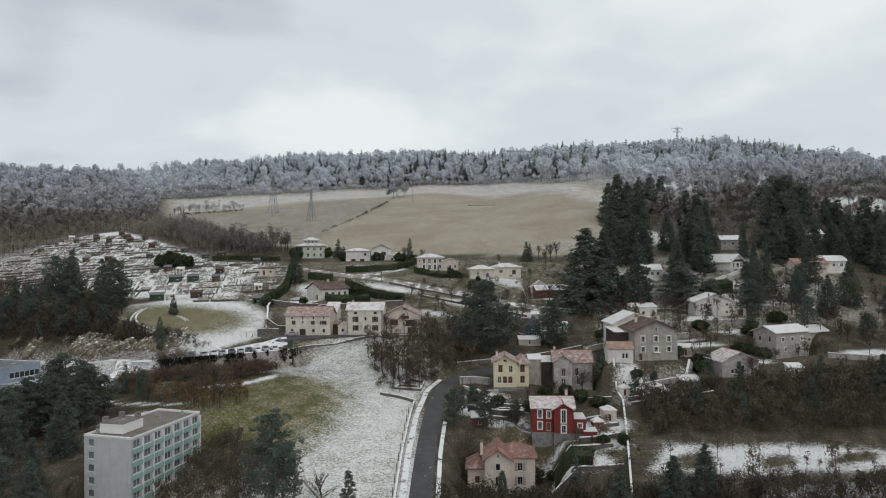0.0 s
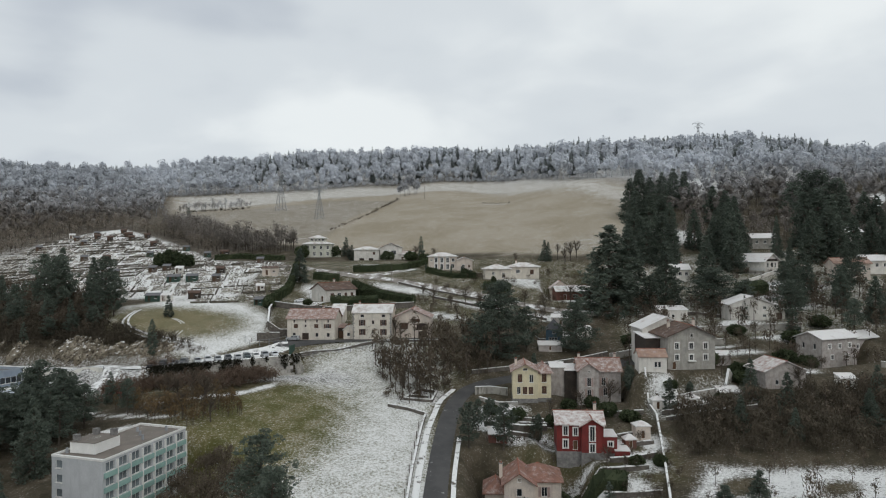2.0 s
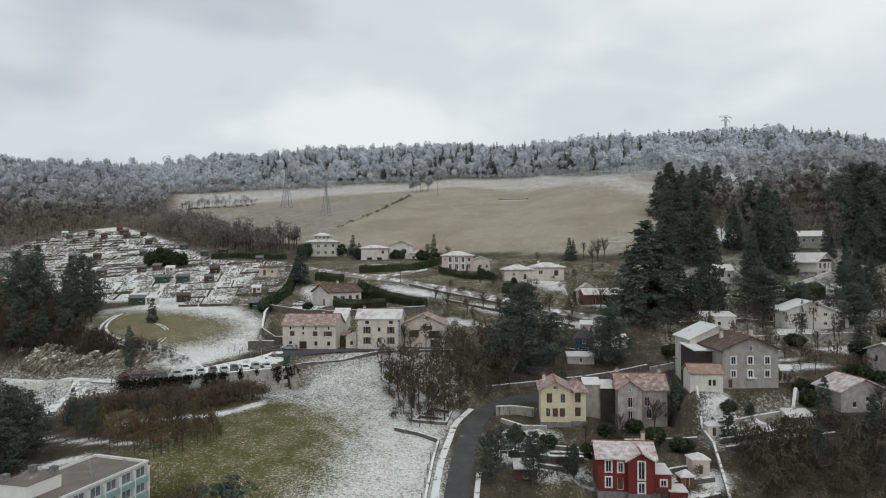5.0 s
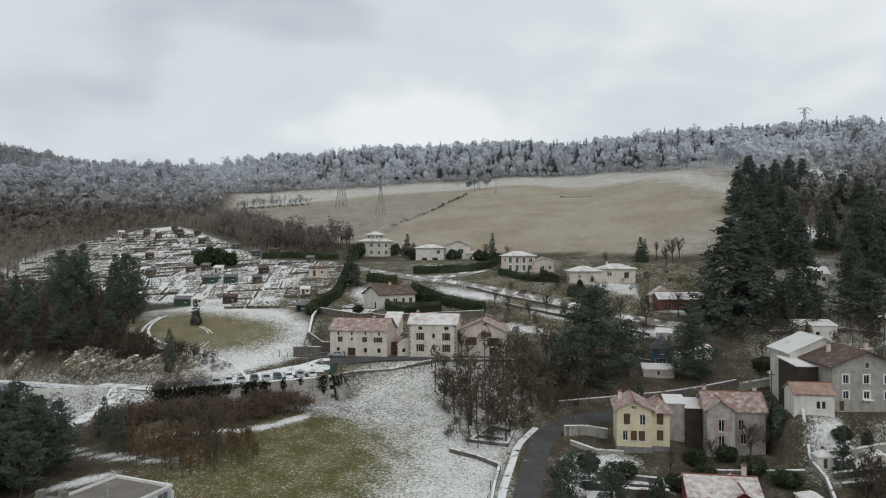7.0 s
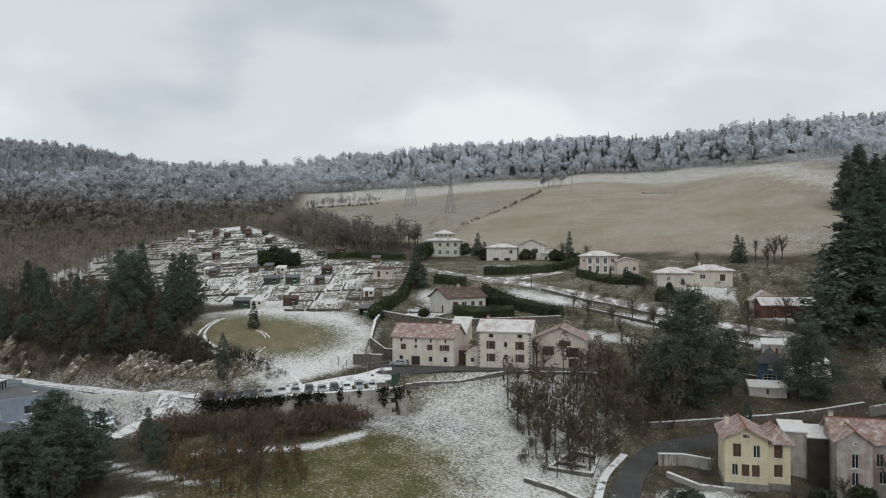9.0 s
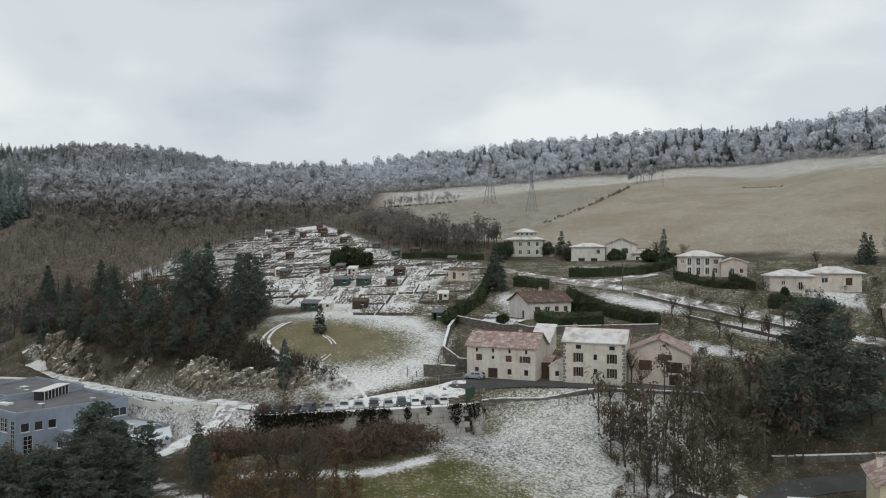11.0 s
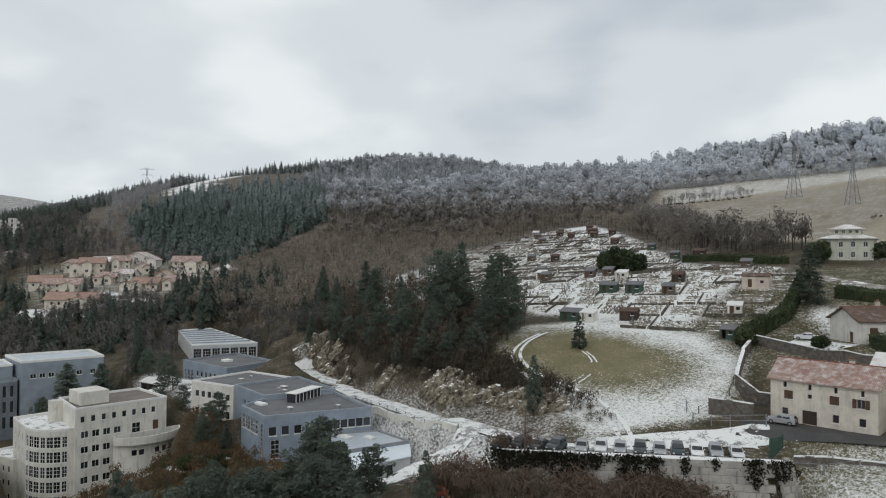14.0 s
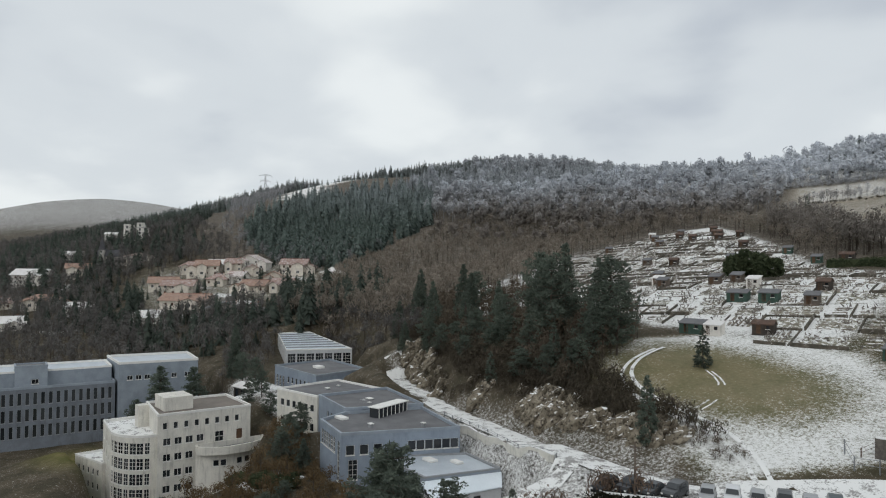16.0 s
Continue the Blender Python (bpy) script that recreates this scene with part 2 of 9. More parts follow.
ROOF_BROWN = surface("brown_grey_roofing_gravel", (0.21, 0.18, 0.155), (0.165, 0.145, 0.125), 0.25, 6, snow=0.1, snow_scale=0.12)
WALL_FLATS = surface("pale_grey_panels", (0.54, 0.55, 0.56), (0.48, 0.49, 0.50), 0.35, 7, stain=(0.25, (0.3, 0.31, 0.31)))
WALL_MINT = surface("pale_mint_panels", (0.30, 0.455, 0.41), (0.26, 0.395, 0.36), 0.6, 8, stain=(0.25, (0.28, 0.33, 0.32)))
WALL_BLOCK = surface("stained_concrete_blockwork", (0.44, 0.42, 0.38), (0.34, 0.325, 0.30), 0.5, 6, bump=0.5, vary=0.05, placed=True, stain=(0.9, (0.10, 0.095, 0.08)))
WALL_DRY = surface("old_grey_stone_wall", (0.16, 0.142, 0.124), (0.095, 0.084, 0.074), 1.5, 5, bump=0.8, snow=0.12)
TILE_RED = surface("red_clay_tiles", (0.34, 0.135, 0.09), (0.24, 0.10, 0.07), 0.9, 7, ribs=2.4, bump=0.6)
TILE_SNOW1 = surface("red_tiles_with_thin_snow", (0.34, 0.215, 0.175), (0.27, 0.17, 0.14), 0.9, 7, ribs=1.3, bump=0.6, snow=0.42, snow_scale=1.1)
TILE_SNOW2 = surface("red_tiles_under_patchy_snow", (0.36, 0.215, 0.175), (0.28, 0.17, 0.14), 0.9, 7, ribs=1.6, bump=0.5, snow=0.72, snow_scale=0.9)
TILE_RUST = surface("rust_red_clay_tiles", (0.30, 0.155, 0.115), (0.22, 0.12, 0.092), 0.9, 7, ribs=1.8, bump=0.6, snow=0.22)
TILE_BROWN = surface("brown_clay_tiles", (0.15, 0.095, 0.07), (0.11, 0.075, 0.06), 0.9, 7, ribs=2.4, bump=0.6, snow=0.18)
TILE_SALMON = surface("salmon_clay_tiles", (0.40, 0.265, 0.20), (0.30, 0.20, 0.16), 0.9, 7, ribs=2.4, bump=0.5, snow=0.2)
ROOF_WHITE = surface("snow_covered_tiles", (0.45, 0.33, 0.29), (0.40, 0.30, 0.27), 0.9, 7, ribs=1.6, bump=0.4, snow=1.1, snow_scale=0.4)
ROOF_THIN = surface("pale_tiles_under_thin_snow", (0.45, 0.36, 0.31), (0.38, 0.30, 0.26), 0.9, 7, ribs=1.6, bump=0.4, snow=0.86, snow_scale=0.5)
ROOF_SLATE = surface("dark_slate", (0.06, 0.06, 0.065), (0.085, 0.085, 0.09), 0.9, 7, bump=0.5, snow=0.15)
ROOF_FELT = surface("grey_roofing_felt", (0.17, 0.17, 0.175), (0.13, 0.13, 0.135), 0.25, 6, snow=0.12, snow_scale=0.12)
ROOF_METAL = surface("pale_sheet_metal", (0.52, 0.56, 0.60), (0.46, 0.50, 0.54), 0.3, 8, rough=0.45, metal=0.2, bump=0.1)
TRIM_WHITE = surface("white_paint", (0.78, 0.77, 0.74), (0.72, 0.71, 0.68), 0.8, 10, bump=0.08)
TRIM_GREY = surface("grey_trim", (0.30, 0.31, 0.32), (0.26, 0.27, 0.28), 0.8, 10, bump=0.08)
TRIM_WOOD = surface("brown_wood", (0.13, 0.075, 0.045), (0.09, 0.055, 0.035), 1.5, 12)
SHUTTER_BROWN = surface("brown_shutters", (0.12, 0.07, 0.05), (0.08, 0.05, 0.038), 1.5, 12)
SHUTTER_PALE = surface("faded_pink_shutters", (0.40, 0.30, 0.27), (0.34, 0.26, 0.235), 1.5, 12)
SHUTTER_DARK = surface("dark_brown_shutters", (0.055, 0.04, 0.032), (0.045, 0.034, 0.028), 1.5, 12)
SHUTTER_WHITE = surface("off_white_shutters", (0.66, 0.65, 0.62), (0.6, 0.59, 0.56), 1.5, 12)
ASPHALT = surface("damp_asphalt", (0.062, 0.060, 0.060), (0.085, 0.082, 0.08), 0.25, 4, rough=0.7, snow=0.10)
SNOW_LANE = surface("snow_covered_track", (0.34, 0.33, 0.32), (0.24, 0.23, 0.22), 0.4, 4, snow=0.74, snow_scale=0.5)
SLUSH = surface("slushy_lane", (0.30, 0.27, 0.24), (0.20, 0.18, 0.16), 0.3, 4, snow=0.46, snow_scale=0.35)
SNOW_KERB = surface("snowy_verge", (0.14, 0.12, 0.10), (0.10, 0.09, 0.08), 0.6, 5, snow=0.8, snow_scale=0.6)
STEEL = surface("galvanised_steel", (0.32, 0.33, 0.34), (0.24, 0.25, 0.26), 1.0, 12, rough=0.5, metal=0.6)
BROWN_FENCE = surface("weathered_boards", (0.16, 0.125, 0.10), (0.11, 0.09, 0.075), 1.2, 9, snow=0.15)
GREEN_PAINT = surface("green_paint", (0.060, 0.105, 0.082), (0.045, 0.080, 0.064), 1.2, 9)
BLUE_PAINT = surface("dull_blue_paint", (0.085, 0.135, 0.18), (0.07, 0.11, 0.15), 1.0, 9)


def rock_material():
    """Broken brown-grey rock; snow lies only where it faces up."""
    m, nt, b = bare("brown_grey_outcrop", 0.9, 0, 0.2)
    geo = nt.nodes.new("ShaderNodeNewGeometry")
    p = geo.outputs["Position"]
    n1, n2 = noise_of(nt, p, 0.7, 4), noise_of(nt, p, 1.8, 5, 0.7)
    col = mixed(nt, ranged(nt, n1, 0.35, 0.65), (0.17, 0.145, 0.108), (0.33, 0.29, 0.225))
    # cracks darkened in the colour wherever the fine bump noise dips
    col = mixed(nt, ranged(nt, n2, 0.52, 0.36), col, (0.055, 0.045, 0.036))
    sep = nt.nodes.new("ShaderNodeSeparateXYZ")
    nt.links.new(geo.outputs["Normal"], sep.inputs[0])
    lie = calc(nt, "ADD", sep.outputs[2], calc(nt, "MULTIPLY", n1, 0.9))
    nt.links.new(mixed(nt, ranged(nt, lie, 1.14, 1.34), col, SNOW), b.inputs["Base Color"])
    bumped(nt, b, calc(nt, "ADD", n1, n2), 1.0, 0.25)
    return m


ROCK = rock_material()


def glass_material():
    m, nt, b = bare("window_glass", 0.06, 0, 0.5)
    info = nt.nodes.new("ShaderNodeObjectInfo")
    nt.links.new(mixed(nt, info.outputs["Random"], (0.012, 0.014, 0.017), (0.05, 0.055, 0.06)), b.inputs["Base Color"])
    return m


GLASS = glass_material()
# Pale base colour stands in for sky reflected in the flats' panes.
GLASS_PALE = surface("sky_toned_window_glass", (0.20, 0.225, 0.235), (0.12, 0.135, 0.145), 0.8, 6, rough=0.12, bump=0.02, vary=0.5, spec=0.5)


def car_paint(name, c):
    m, nt, b = bare(name, 0.3, 0.1, 0.5)
    tc = nt.nodes.new("ShaderNodeTexCoord")
    nt.links.new(mixed(nt, noise_of(nt, tc.outputs["Object"], 2.0), c, tuple(v * 0.8 + 0.03 for v in c)), b.inputs["Base Color"])
    return m


RUBBER = surface("black_rubber", (0.02, 0.02, 0.02), (0.03, 0.03, 0.03), 3, 12)

# ---------------------------------------------------------------- the lie of the land
SECTIONS = []


def cut(x, *pairs):
    """Adds a cross-section of the hillside at x: distances north and the heights there."""
    SECTIONS.append((x, np.array(pairs[0::2], float), np.array(pairs[1::2], float)))


cut(-3400, -1500, 20, 100, 60, 600, 120, 1200, 200, 1700, 250, 2600, 200)
cut(-1250, -1500, 20, 100, 40, 300, 82, 400, 100, 520, 112, 700, 122, 1000, 128, 2600, 130)
cut(-850, -1500, 15, 100, 30, 300, 75, 420, 110, 500, 136, 700, 152, 850, 160, 1000, 150, 2600, 130)
cut(-600, -1500, 12, 100, 20, 200, 45, 290, 76, 400, 106, 500, 130, 560, 140, 640, 156, 800, 180, 900, 184, 1100, 160, 2600, 130)
cut(-420, -1500, 8, 100, 12, 200, 28, 260, 42, 310, 50, 360, 62, 430, 84, 520, 108, 620, 130, 720, 149, 800, 165, 900, 174, 1000, 170, 2600, 140)
cut(-300, -1500, 6, 100, 9, 180, 20, 230, 30, 290, 38, 330, 46, 370, 55, 450, 77, 560, 100, 650, 122, 750, 146, 900, 162, 2600, 140)
cut(-220, -1500, 5, 100, 8, 180, 19, 220, 27, 245, 31, 290, 45, 340, 56, 400, 69, 440, 78, 520, 91, 600, 108, 750, 143, 900, 158, 2600, 140)
cut(-160, -1500, 5, 100, 8, 170, 17, 200, 24, 220, 28, 236, 38, 250, 42, 290, 50, 340, 57, 400, 70, 440, 77, 520, 93, 610, 111, 700, 138, 850, 164, 2600, 135)
cut(-110, -1500, 4, 100, 8, 170, 18, 200, 25, 215, 28, 224, 35, 240, 41.5, 262, 44, 295, 54, 340, 58, 400, 68, 440, 80, 520, 96, 610, 113, 700, 139, 850, 164, 2600, 130)
cut(-60, -1500, 4, 90, 7, 140, 17, 170, 25, 190, 26, 206, 28.0, 225, 33.5, 240, 37, 262, 42, 290, 54, 340, 58.5, 390, 71, 450, 86, 520, 99, 610, 114, 700, 142, 850, 166, 2600, 130)
cut(-15, -1500, 3, 90, 7, 138, 17, 165, 20.5, 190, 23, 210, 25.5, 228, 33.5, 245, 37, 265, 43, 285, 50, 300, 54, 340, 60, 387, 76, 450, 90, 500, 100, 570, 112, 700, 146, 850, 168, 2600, 130)
cut(30, -1500, 3, 90, 6, 140, 12, 161, 17, 184, 20.5, 205, 23, 230, 31, 265, 42, 285, 50, 300, 56, 340, 65, 390, 78, 450, 91, 500, 100, 580, 113, 700, 143, 900, 168, 2600, 140)
cut(80, -1500, 2, 90, 6, 146, 17, 176, 23, 200, 29, 237, 37, 276, 46, 300, 56, 340, 67, 405, 87, 470, 110, 560, 126, 700, 150, 900, 170, 2600, 150)
cut(130, -1500, 2, 90, 8, 146, 17, 176, 22, 211, 31, 240, 42, 276, 52, 320, 63, 400, 86, 480, 112, 600, 140, 750, 166, 900, 175, 2600, 150)
cut(260, -1500, 2, 90, 8, 150, 18, 200, 30, 280, 52, 400, 95, 600, 142, 800, 172, 2600, 150)
cut(900, -1500, 2, 90, 12, 280, 52, 500, 110, 800, 160, 2600, 150)
cut(3200, -1500, 20, 280, 60, 800, 160, 2600, 180)


def smooth01(v, a, b):
    k = np.clip((np.asarray(v, float) - a) / (b - a), 0, 1)
    return k * k * (3 - 2 * k)


GX0, GX1, GY0, GY1, GS = -1300.0, 700.0, -300.0, 1300.0, 5.0


def raw_height(xs, ys):
    cols = np.stack([np.interp(ys, s[1], s[2]) for s in SECTIONS])
    sx = np.array([s[0] for s in SECTIONS], float)
    out = np.empty((len(xs), len(ys)))
    for i, x in enumerate(xs):
        k = int(np.clip(np.searchsorted(sx, x) - 1, 0, len(sx) - 2))
        f = float(np.clip((x - sx[k]) / (sx[k + 1] - sx[k]), 0, 1))
        out[i] = cols[k] * (1 - f) + cols[k + 1] * f
    return out


def blur(a, n):
    for _ in range(n):
        p = np.pad(a, 1, mode="edge")
        a = (p[:-2, 1:-1] + p[2:, 1:-1] + p[1:-1, :-2] + p[1:-1, 2:] + 2 * p[1:-1, 1:-1]) / 6
    return a


GXS, GYS = np.arange(GX0, GX1 + 1, GS), np.arange(GY0, GY1 + 1, GS)
GRID = blur(raw_height(GXS, GYS), 6)


def knoll(x, y, rise, reach=75.0):
    """Raises (or lowers) the hills round a point."""
    GRID[:] += rise * np.exp(-((GXS[:, None] - x) ** 2 + (GYS[None, :] - y) ** 2) / (2 * reach ** 2))


for hill in ((-740, 495, 3), (-640, 505, 9), (-600, 720, 6), (-590, 810, 2), (-485, 800, -11), (-400, 830, -11), (-500, 920, -10), (-250, 760, 4), (-170, 760, 5), (-80, 800, 3), (40, 710, 6), (120, 745, -4), (200, 690, -5), (260, 640, 7), (330, 600, 2), (400, 610, -21), (-650, 900, -7), (-300, 900, -4)):
    knoll(*hill)
for hill in ((112, 462, 2), (-42, 622, -4), (-118, 630, -2), (84, 500, -4.5), (-66, 624, 3.5), (-10, 614, -2)):
    knoll(*hill, 30.0)

# levelled plots: centre, half sizes, turn, height, width of the bank round them
PLOTS = []


def plot(x, y, hx, hy, turn, z, bank):
    PLOTS.append((x, y, hx, hy, radians(turn), z, bank))


plot(-32, 231, 27, 7.5, -3, 33.9, 2.5)        # farm terrace
plot(-62, 145, 6.5, 12.5, -13, 10.0, 6)       # flats
plot(-132, 201, 16, 12, 15, 19.6, 3)          # blue works
plot(-114, 200.5, 13, 6.5, -8, 19.8, 4)
plot(-168, 208, 12, 9, 0, 20.5, 4)
plot(-200, 224, 14, 10, 0, 21.5, 5)
plot(-238, 239, 30, 14, -16, 25.8, 8)         # glass hall
plot(-184, 178, 16, 14, 0, 1.5, 5)            # office building
plot(-163, 172, 9, 9, 0, 3.0, 10)
plot(-226, 168, 20, 32, 2, 11.0, 8)           # long grey building
plot(18.6, 193.5, 6, 5.5, 0, 22.9, 2.5)       # yellow house
plot(36, 199, 6.5, 5, 0, 20.8, 2.5)           # stone house
plot(26, 166, 6.5, 5.5, 0, 17.0, 2.5)         # red house
plot(14.2, 148, 8.5, 11, 0, 8.3, 5)                # pink house
plot(59, 201, 8, 8, 0, 30.0, 3)               # grey house
plot(48.4, 193, 4, 4, 0, 30.3, 2)
plot(93, 242, 10, 7, 0, 38.5, 3)              # gabled white house
plot(117, 288, 9, 7, 0, 51.7, 4)
plot(104, 214, 10, 6, 15, 27.5, 4)
plot(80.4, 195, 6, 5, 0, 26.0, 3)
plot(30.2, 235, 4, 4, 0, 31.4, 2)
plot(21, 289, 13, 6, 4, 50.2, 4)              # villas
plot(-3, 298, 10, 6, 0, 53.5, 4)
plot(-35, 337, 13, 7, 0, 56.5, 5)
plot(-64, 340, 9, 6, 0, 58.9, 5)
plot(42.6, 275, 9, 6, 0, 42.6, 3)
plot(-45, 268, 9, 8, 40, 43.2, 3)             # cottage
plot(-120, 215.5, 18, 2.8, -11, 27.6, 3)       # road above the works
plot(-90, 210.3, 13, 2.8, -4, 28.6, 4)
plot(-157, 226, 19, 2.8, -20, 27.6, 3)
plot(-59.2, 201.4, 20.5, 3.5, 34.6, 26.1, 5)    # foot of the retaining wall
plot(-63.2, 207.3, 19.5, 2.3, 34.6, 30.9, 1.0)    # car park above the retaining wall


def ground(x, y):
    """Height of the ground, for numbers or arrays."""
    x, y = np.asarray(x, float), np.asarray(y, float)
    fx = np.clip((x - GX0) / GS, 0, len(GXS) - 1.001)
    fy = np.clip((y - GY0) / GS, 0, len(GYS) - 1.001)
    i, j = fx.astype(int), fy.astype(int)
    u, v = fx - i, fy - j
    z = (GRID[i, j] * (1 - u) + GRID[i + 1, j] * u) * (1 - v) + (GRID[i, j + 1] * (1 - u) + GRID[i + 1, j + 1] * u) * v
    far = smooth01(np.maximum(np.maximum(GX0 + 40 - x, x - GX1 + 40), np.maximum(GY0 + 40 - y, y - GY1 + 40)), 40, 900)
    z = z + far * 25 * (np.sin(x / 410.0) * np.cos(y / 530.0))
    z = z + 150 * np.exp(-(((x + 2700) / 300) ** 2 + ((y - 700) / 420) ** 2) / 2)      # mountain at the head of the valley
    for px, py, hx, hy, a, pz, bank in PLOTS:
        dx, dy = x - px, y - py
        lx, ly = dx * math.cos(a) + dy * math.sin(a), -dx * math.sin(a) + dy * math.cos(a)
        d = np.hypot(np.maximum(abs(lx) - hx, 0), np.maximum(abs(ly) - hy, 0))
        k = 1 - smooth01(d, 0, bank)
        z = z * (1 - k) + pz * k
    return z


def gz(x, y):
    return float(ground(x, y))


def spaced(lo, hi, near_lo, near_hi, step, grow):
    mid = list(np.arange(near_lo, near_hi + 1e-6, step))
    up, s, v = [], step, near_hi
    while v < hi:
        s *= grow
        v += s
        up.append(min(v, hi))
    down, s, v = [], step, near_lo
    while v > lo:
        s *= grow
        v -= s
        down.append(max(v, lo))
    return np.array(down[::-1] + mid + up)


def inside(x, y, soft, *corners):
    """1 within the polygon of the plan, falling to 0 over soft metres outside its edge."""
    pts = list(zip(corners[0::2], corners[1::2]))
    dist, odd = np.full(x.shape, 1e9), np.zeros(x.shape, bool)
    for (ax, ay), (bx, by) in zip(pts, pts[1:] + pts[:1]):
        ex, ey = bx - ax, by - ay
        k = np.clip(((x - ax) * ex + (y - ay) * ey) / (ex * ex + ey * ey), 0, 1)
        dist = np.minimum(dist, np.hypot(x - ax - k * ex, y - ay - k * ey))
        odd ^= ((ay > y) != (by > y)) & (x < ex * (y - ay) / (ey if ey else 1e-9) + ax)
    return 1 - smooth01(np.where(odd, -dist, dist), -soft, soft)


def blob(x, y, cx, cy, rx, ry, turn=0.0, soft=0.5):
    a = radians(turn)
    u, v = ((x - cx) * math.cos(a) + (y - cy) * math.sin(a)) / rx, (-(x - cx) * math.sin(a) + (y - cy) * math.cos(a)) / ry
    return 1 - smooth01(np.hypot(u, v), 1 - soft, 1 + soft)


FIELD = (-201, 508, -150, 430, -115, 392, -75, 368, -20, 338, 50, 312, 92, 330, 98, 385, 116, 440, 110, 466, 76, 508, 52, 560, 30, 602, -42, 622, -118, 624, -190, 612, -240, 601)
GARDENS = (-62, 264, -62, 300, -76, 322, -110, 335, -147, 381, -190, 424, -200, 433, -211, 424, -225, 392, -224, 352, -210, 318, -160, 280, -118, 262)
MEADOW = (-58, 226, -64, 262, -100, 263, -114, 252, -112, 236, -92, 224, -75, 214)
LOWER = (-58, 125, -62, 172, -44, 186, -40, 204, -30, 219, -10, 214, -6, 197, -6, 180, -4, 130, -6, 100)


def cover_of(x, y):
    snow, green, tan = np.full(x.shape, 0.20), np.full(x.shape, 0.12), np.zeros(x.shape)

    def lay(mask, s, g, t):
        nonlocal snow, green, tan
        snow, green, tan = snow * (1 - mask) + s * mask, green * (1 - mask) + g * mask, tan * (1 - mask) + t * mask

    lay(inside(x, y, 8, -330, 300, -230, 300, -120, 345, -100, 372, -190, 430, -205, 520, -240, 620, -900, 800, -900, 300), 0.25, 0.0, 0.14)
    # far mountain: its snow share also carries the paleness of distance haze
    lay(blob(x, y, -2700, 700, 700, 900), 0.45, 0.0, 0.0)
    lay(inside(x, y, 3, *LOWER), 0.565, 0.85, 0.1)
    lay(blob(x, y, -46, 166, 19, 36, -12), 0.27, 0.8, 0.0)
    lay(blob(x, y, -24, 212, 22, 16, 0), 0.53, 0.8, 0.1)
    lay(inside(x, y, 2.5, *MEADOW), 0.63, 0.7, 0.1)
    lay(blob(x, y, -91, 240, 21, 12, -6, 0.65), 0.16, 0.8, 0.3)
    lay(inside(x, y, 3, *GARDENS), 0.68, 0.15, 0.1)
    lay(blob(x, y, -208, 336, 26, 52, 20), 0.46, 0.15, 0.1)
    lay(inside(x, y, 3, -230, 345, -228, 300, -180, 262, -160, 282, -222, 350), 0.5, 0.1, 0.0)
    lay(inside(x, y, 4, *FIELD), 0.27, 0.0, 0.95)
    lay(inside(x, y, 14, -201, 518, -100, 560, 0, 552, 52, 480, 100, 390, 110, 410, 60, 560, 30, 610, -118, 630, -240, 606), 0.46, 0.0, 0.75)
    lay(inside(x, y, 3, -200, 510, -150, 432, -116, 394, -72, 372, -64, 430, -40, 500, -80, 540, -150, 520), 0.33, 0.0, 0.62)
    lay(inside(x, y, 4, -640, 470, -590, 446, -595, 413, -627, 415, -720, 470, -707, 515, -655, 530), 0.62, 0.0, 0.6)
    lay(inside(x, y, 8, -485, 262, -440, 330, -352, 328, -345, 275, -318, 240, -400, 232, -450, 240), 0.36, 0.3, 0.1)
    for bx, by, rx, ry in ((-380, 262, 12, 4), (-352, 262, 10, 4), (-390, 308, 10, 4), (-420, 264, 9, 4), (-345, 232, 12, 4), (-376, 230, 9, 3), (-440, 210, 14, 5), (-500, 215, 16, 6), (-480, 192, 14, 4), (-380, 190, 12, 4)):
        lay(blob(x, y, bx, by, rx, ry, 30), 0.62, 0.2, 0.0)
    lay(inside(x, y, 20, -760, 640, -560, 600, -420, 520, -300, 520, -250, 620, 20, 640, 90, 480, 130, 410, 300, 460, 600, 900, -760, 900), 0.48, 0.0, 0.0)
    lay(inside(x, y, 9, 20, 318, 92, 318, 100, 350, 60, 345), 0.36, 0.05, 0.85)
    lay(inside(x, y, 3, 43, 146, 50, 157, 60, 154, 77, 152.5, 95, 149, 110, 148, 112, 140, 79, 140.5, 60, 142), 0.68, 0.1, 0.0)
    for bx, by, rx, ry in ((53, 149, 5, 3), (70, 146, 4, 2.5), (86, 146, 6, 2), (98, 144, 5, 2)):
        lay(blob(x, y, bx, by, rx, ry, 15), 0.22, 0.2, 0.0)
    lay(inside(x, y, 2, 60, 128, 100, 128, 96, 137, 62, 136), 0.55, 0.1, 0.0)
    lay(inside(x, y, 4, -80, 264, -50, 240, -8, 240, 50, 268, 70, 296, 20, 312, -30, 322, -75, 325), 0.30, 0.35, 0.0)
    for bx, by, rx, ry in ((-50, 274, 8, 4), (-20, 276, 12, 3), (8, 262, 10, 3), (30, 252, 9, 3), (-30, 305, 12, 4), (24, 282, 12, 3), (44, 266, 8, 3), (-4, 252, 7, 2.5)):
        lay(blob(x, y, bx, by, rx, ry, -20), 0.6, 0.3, 0.0)
    lay(inside(x, y, 5, 50, 225, 150, 225, 160, 310, 60, 310), 0.38, 0.4, 0.0)
    lay(inside(x, y, 4, -140, 208, -98, 190, -60, 200, -28, 200, -28, 208, -54, 214, -76, 213, -100, 214, -124, 217, -142, 219), 0.50, 0.0, 0.0)
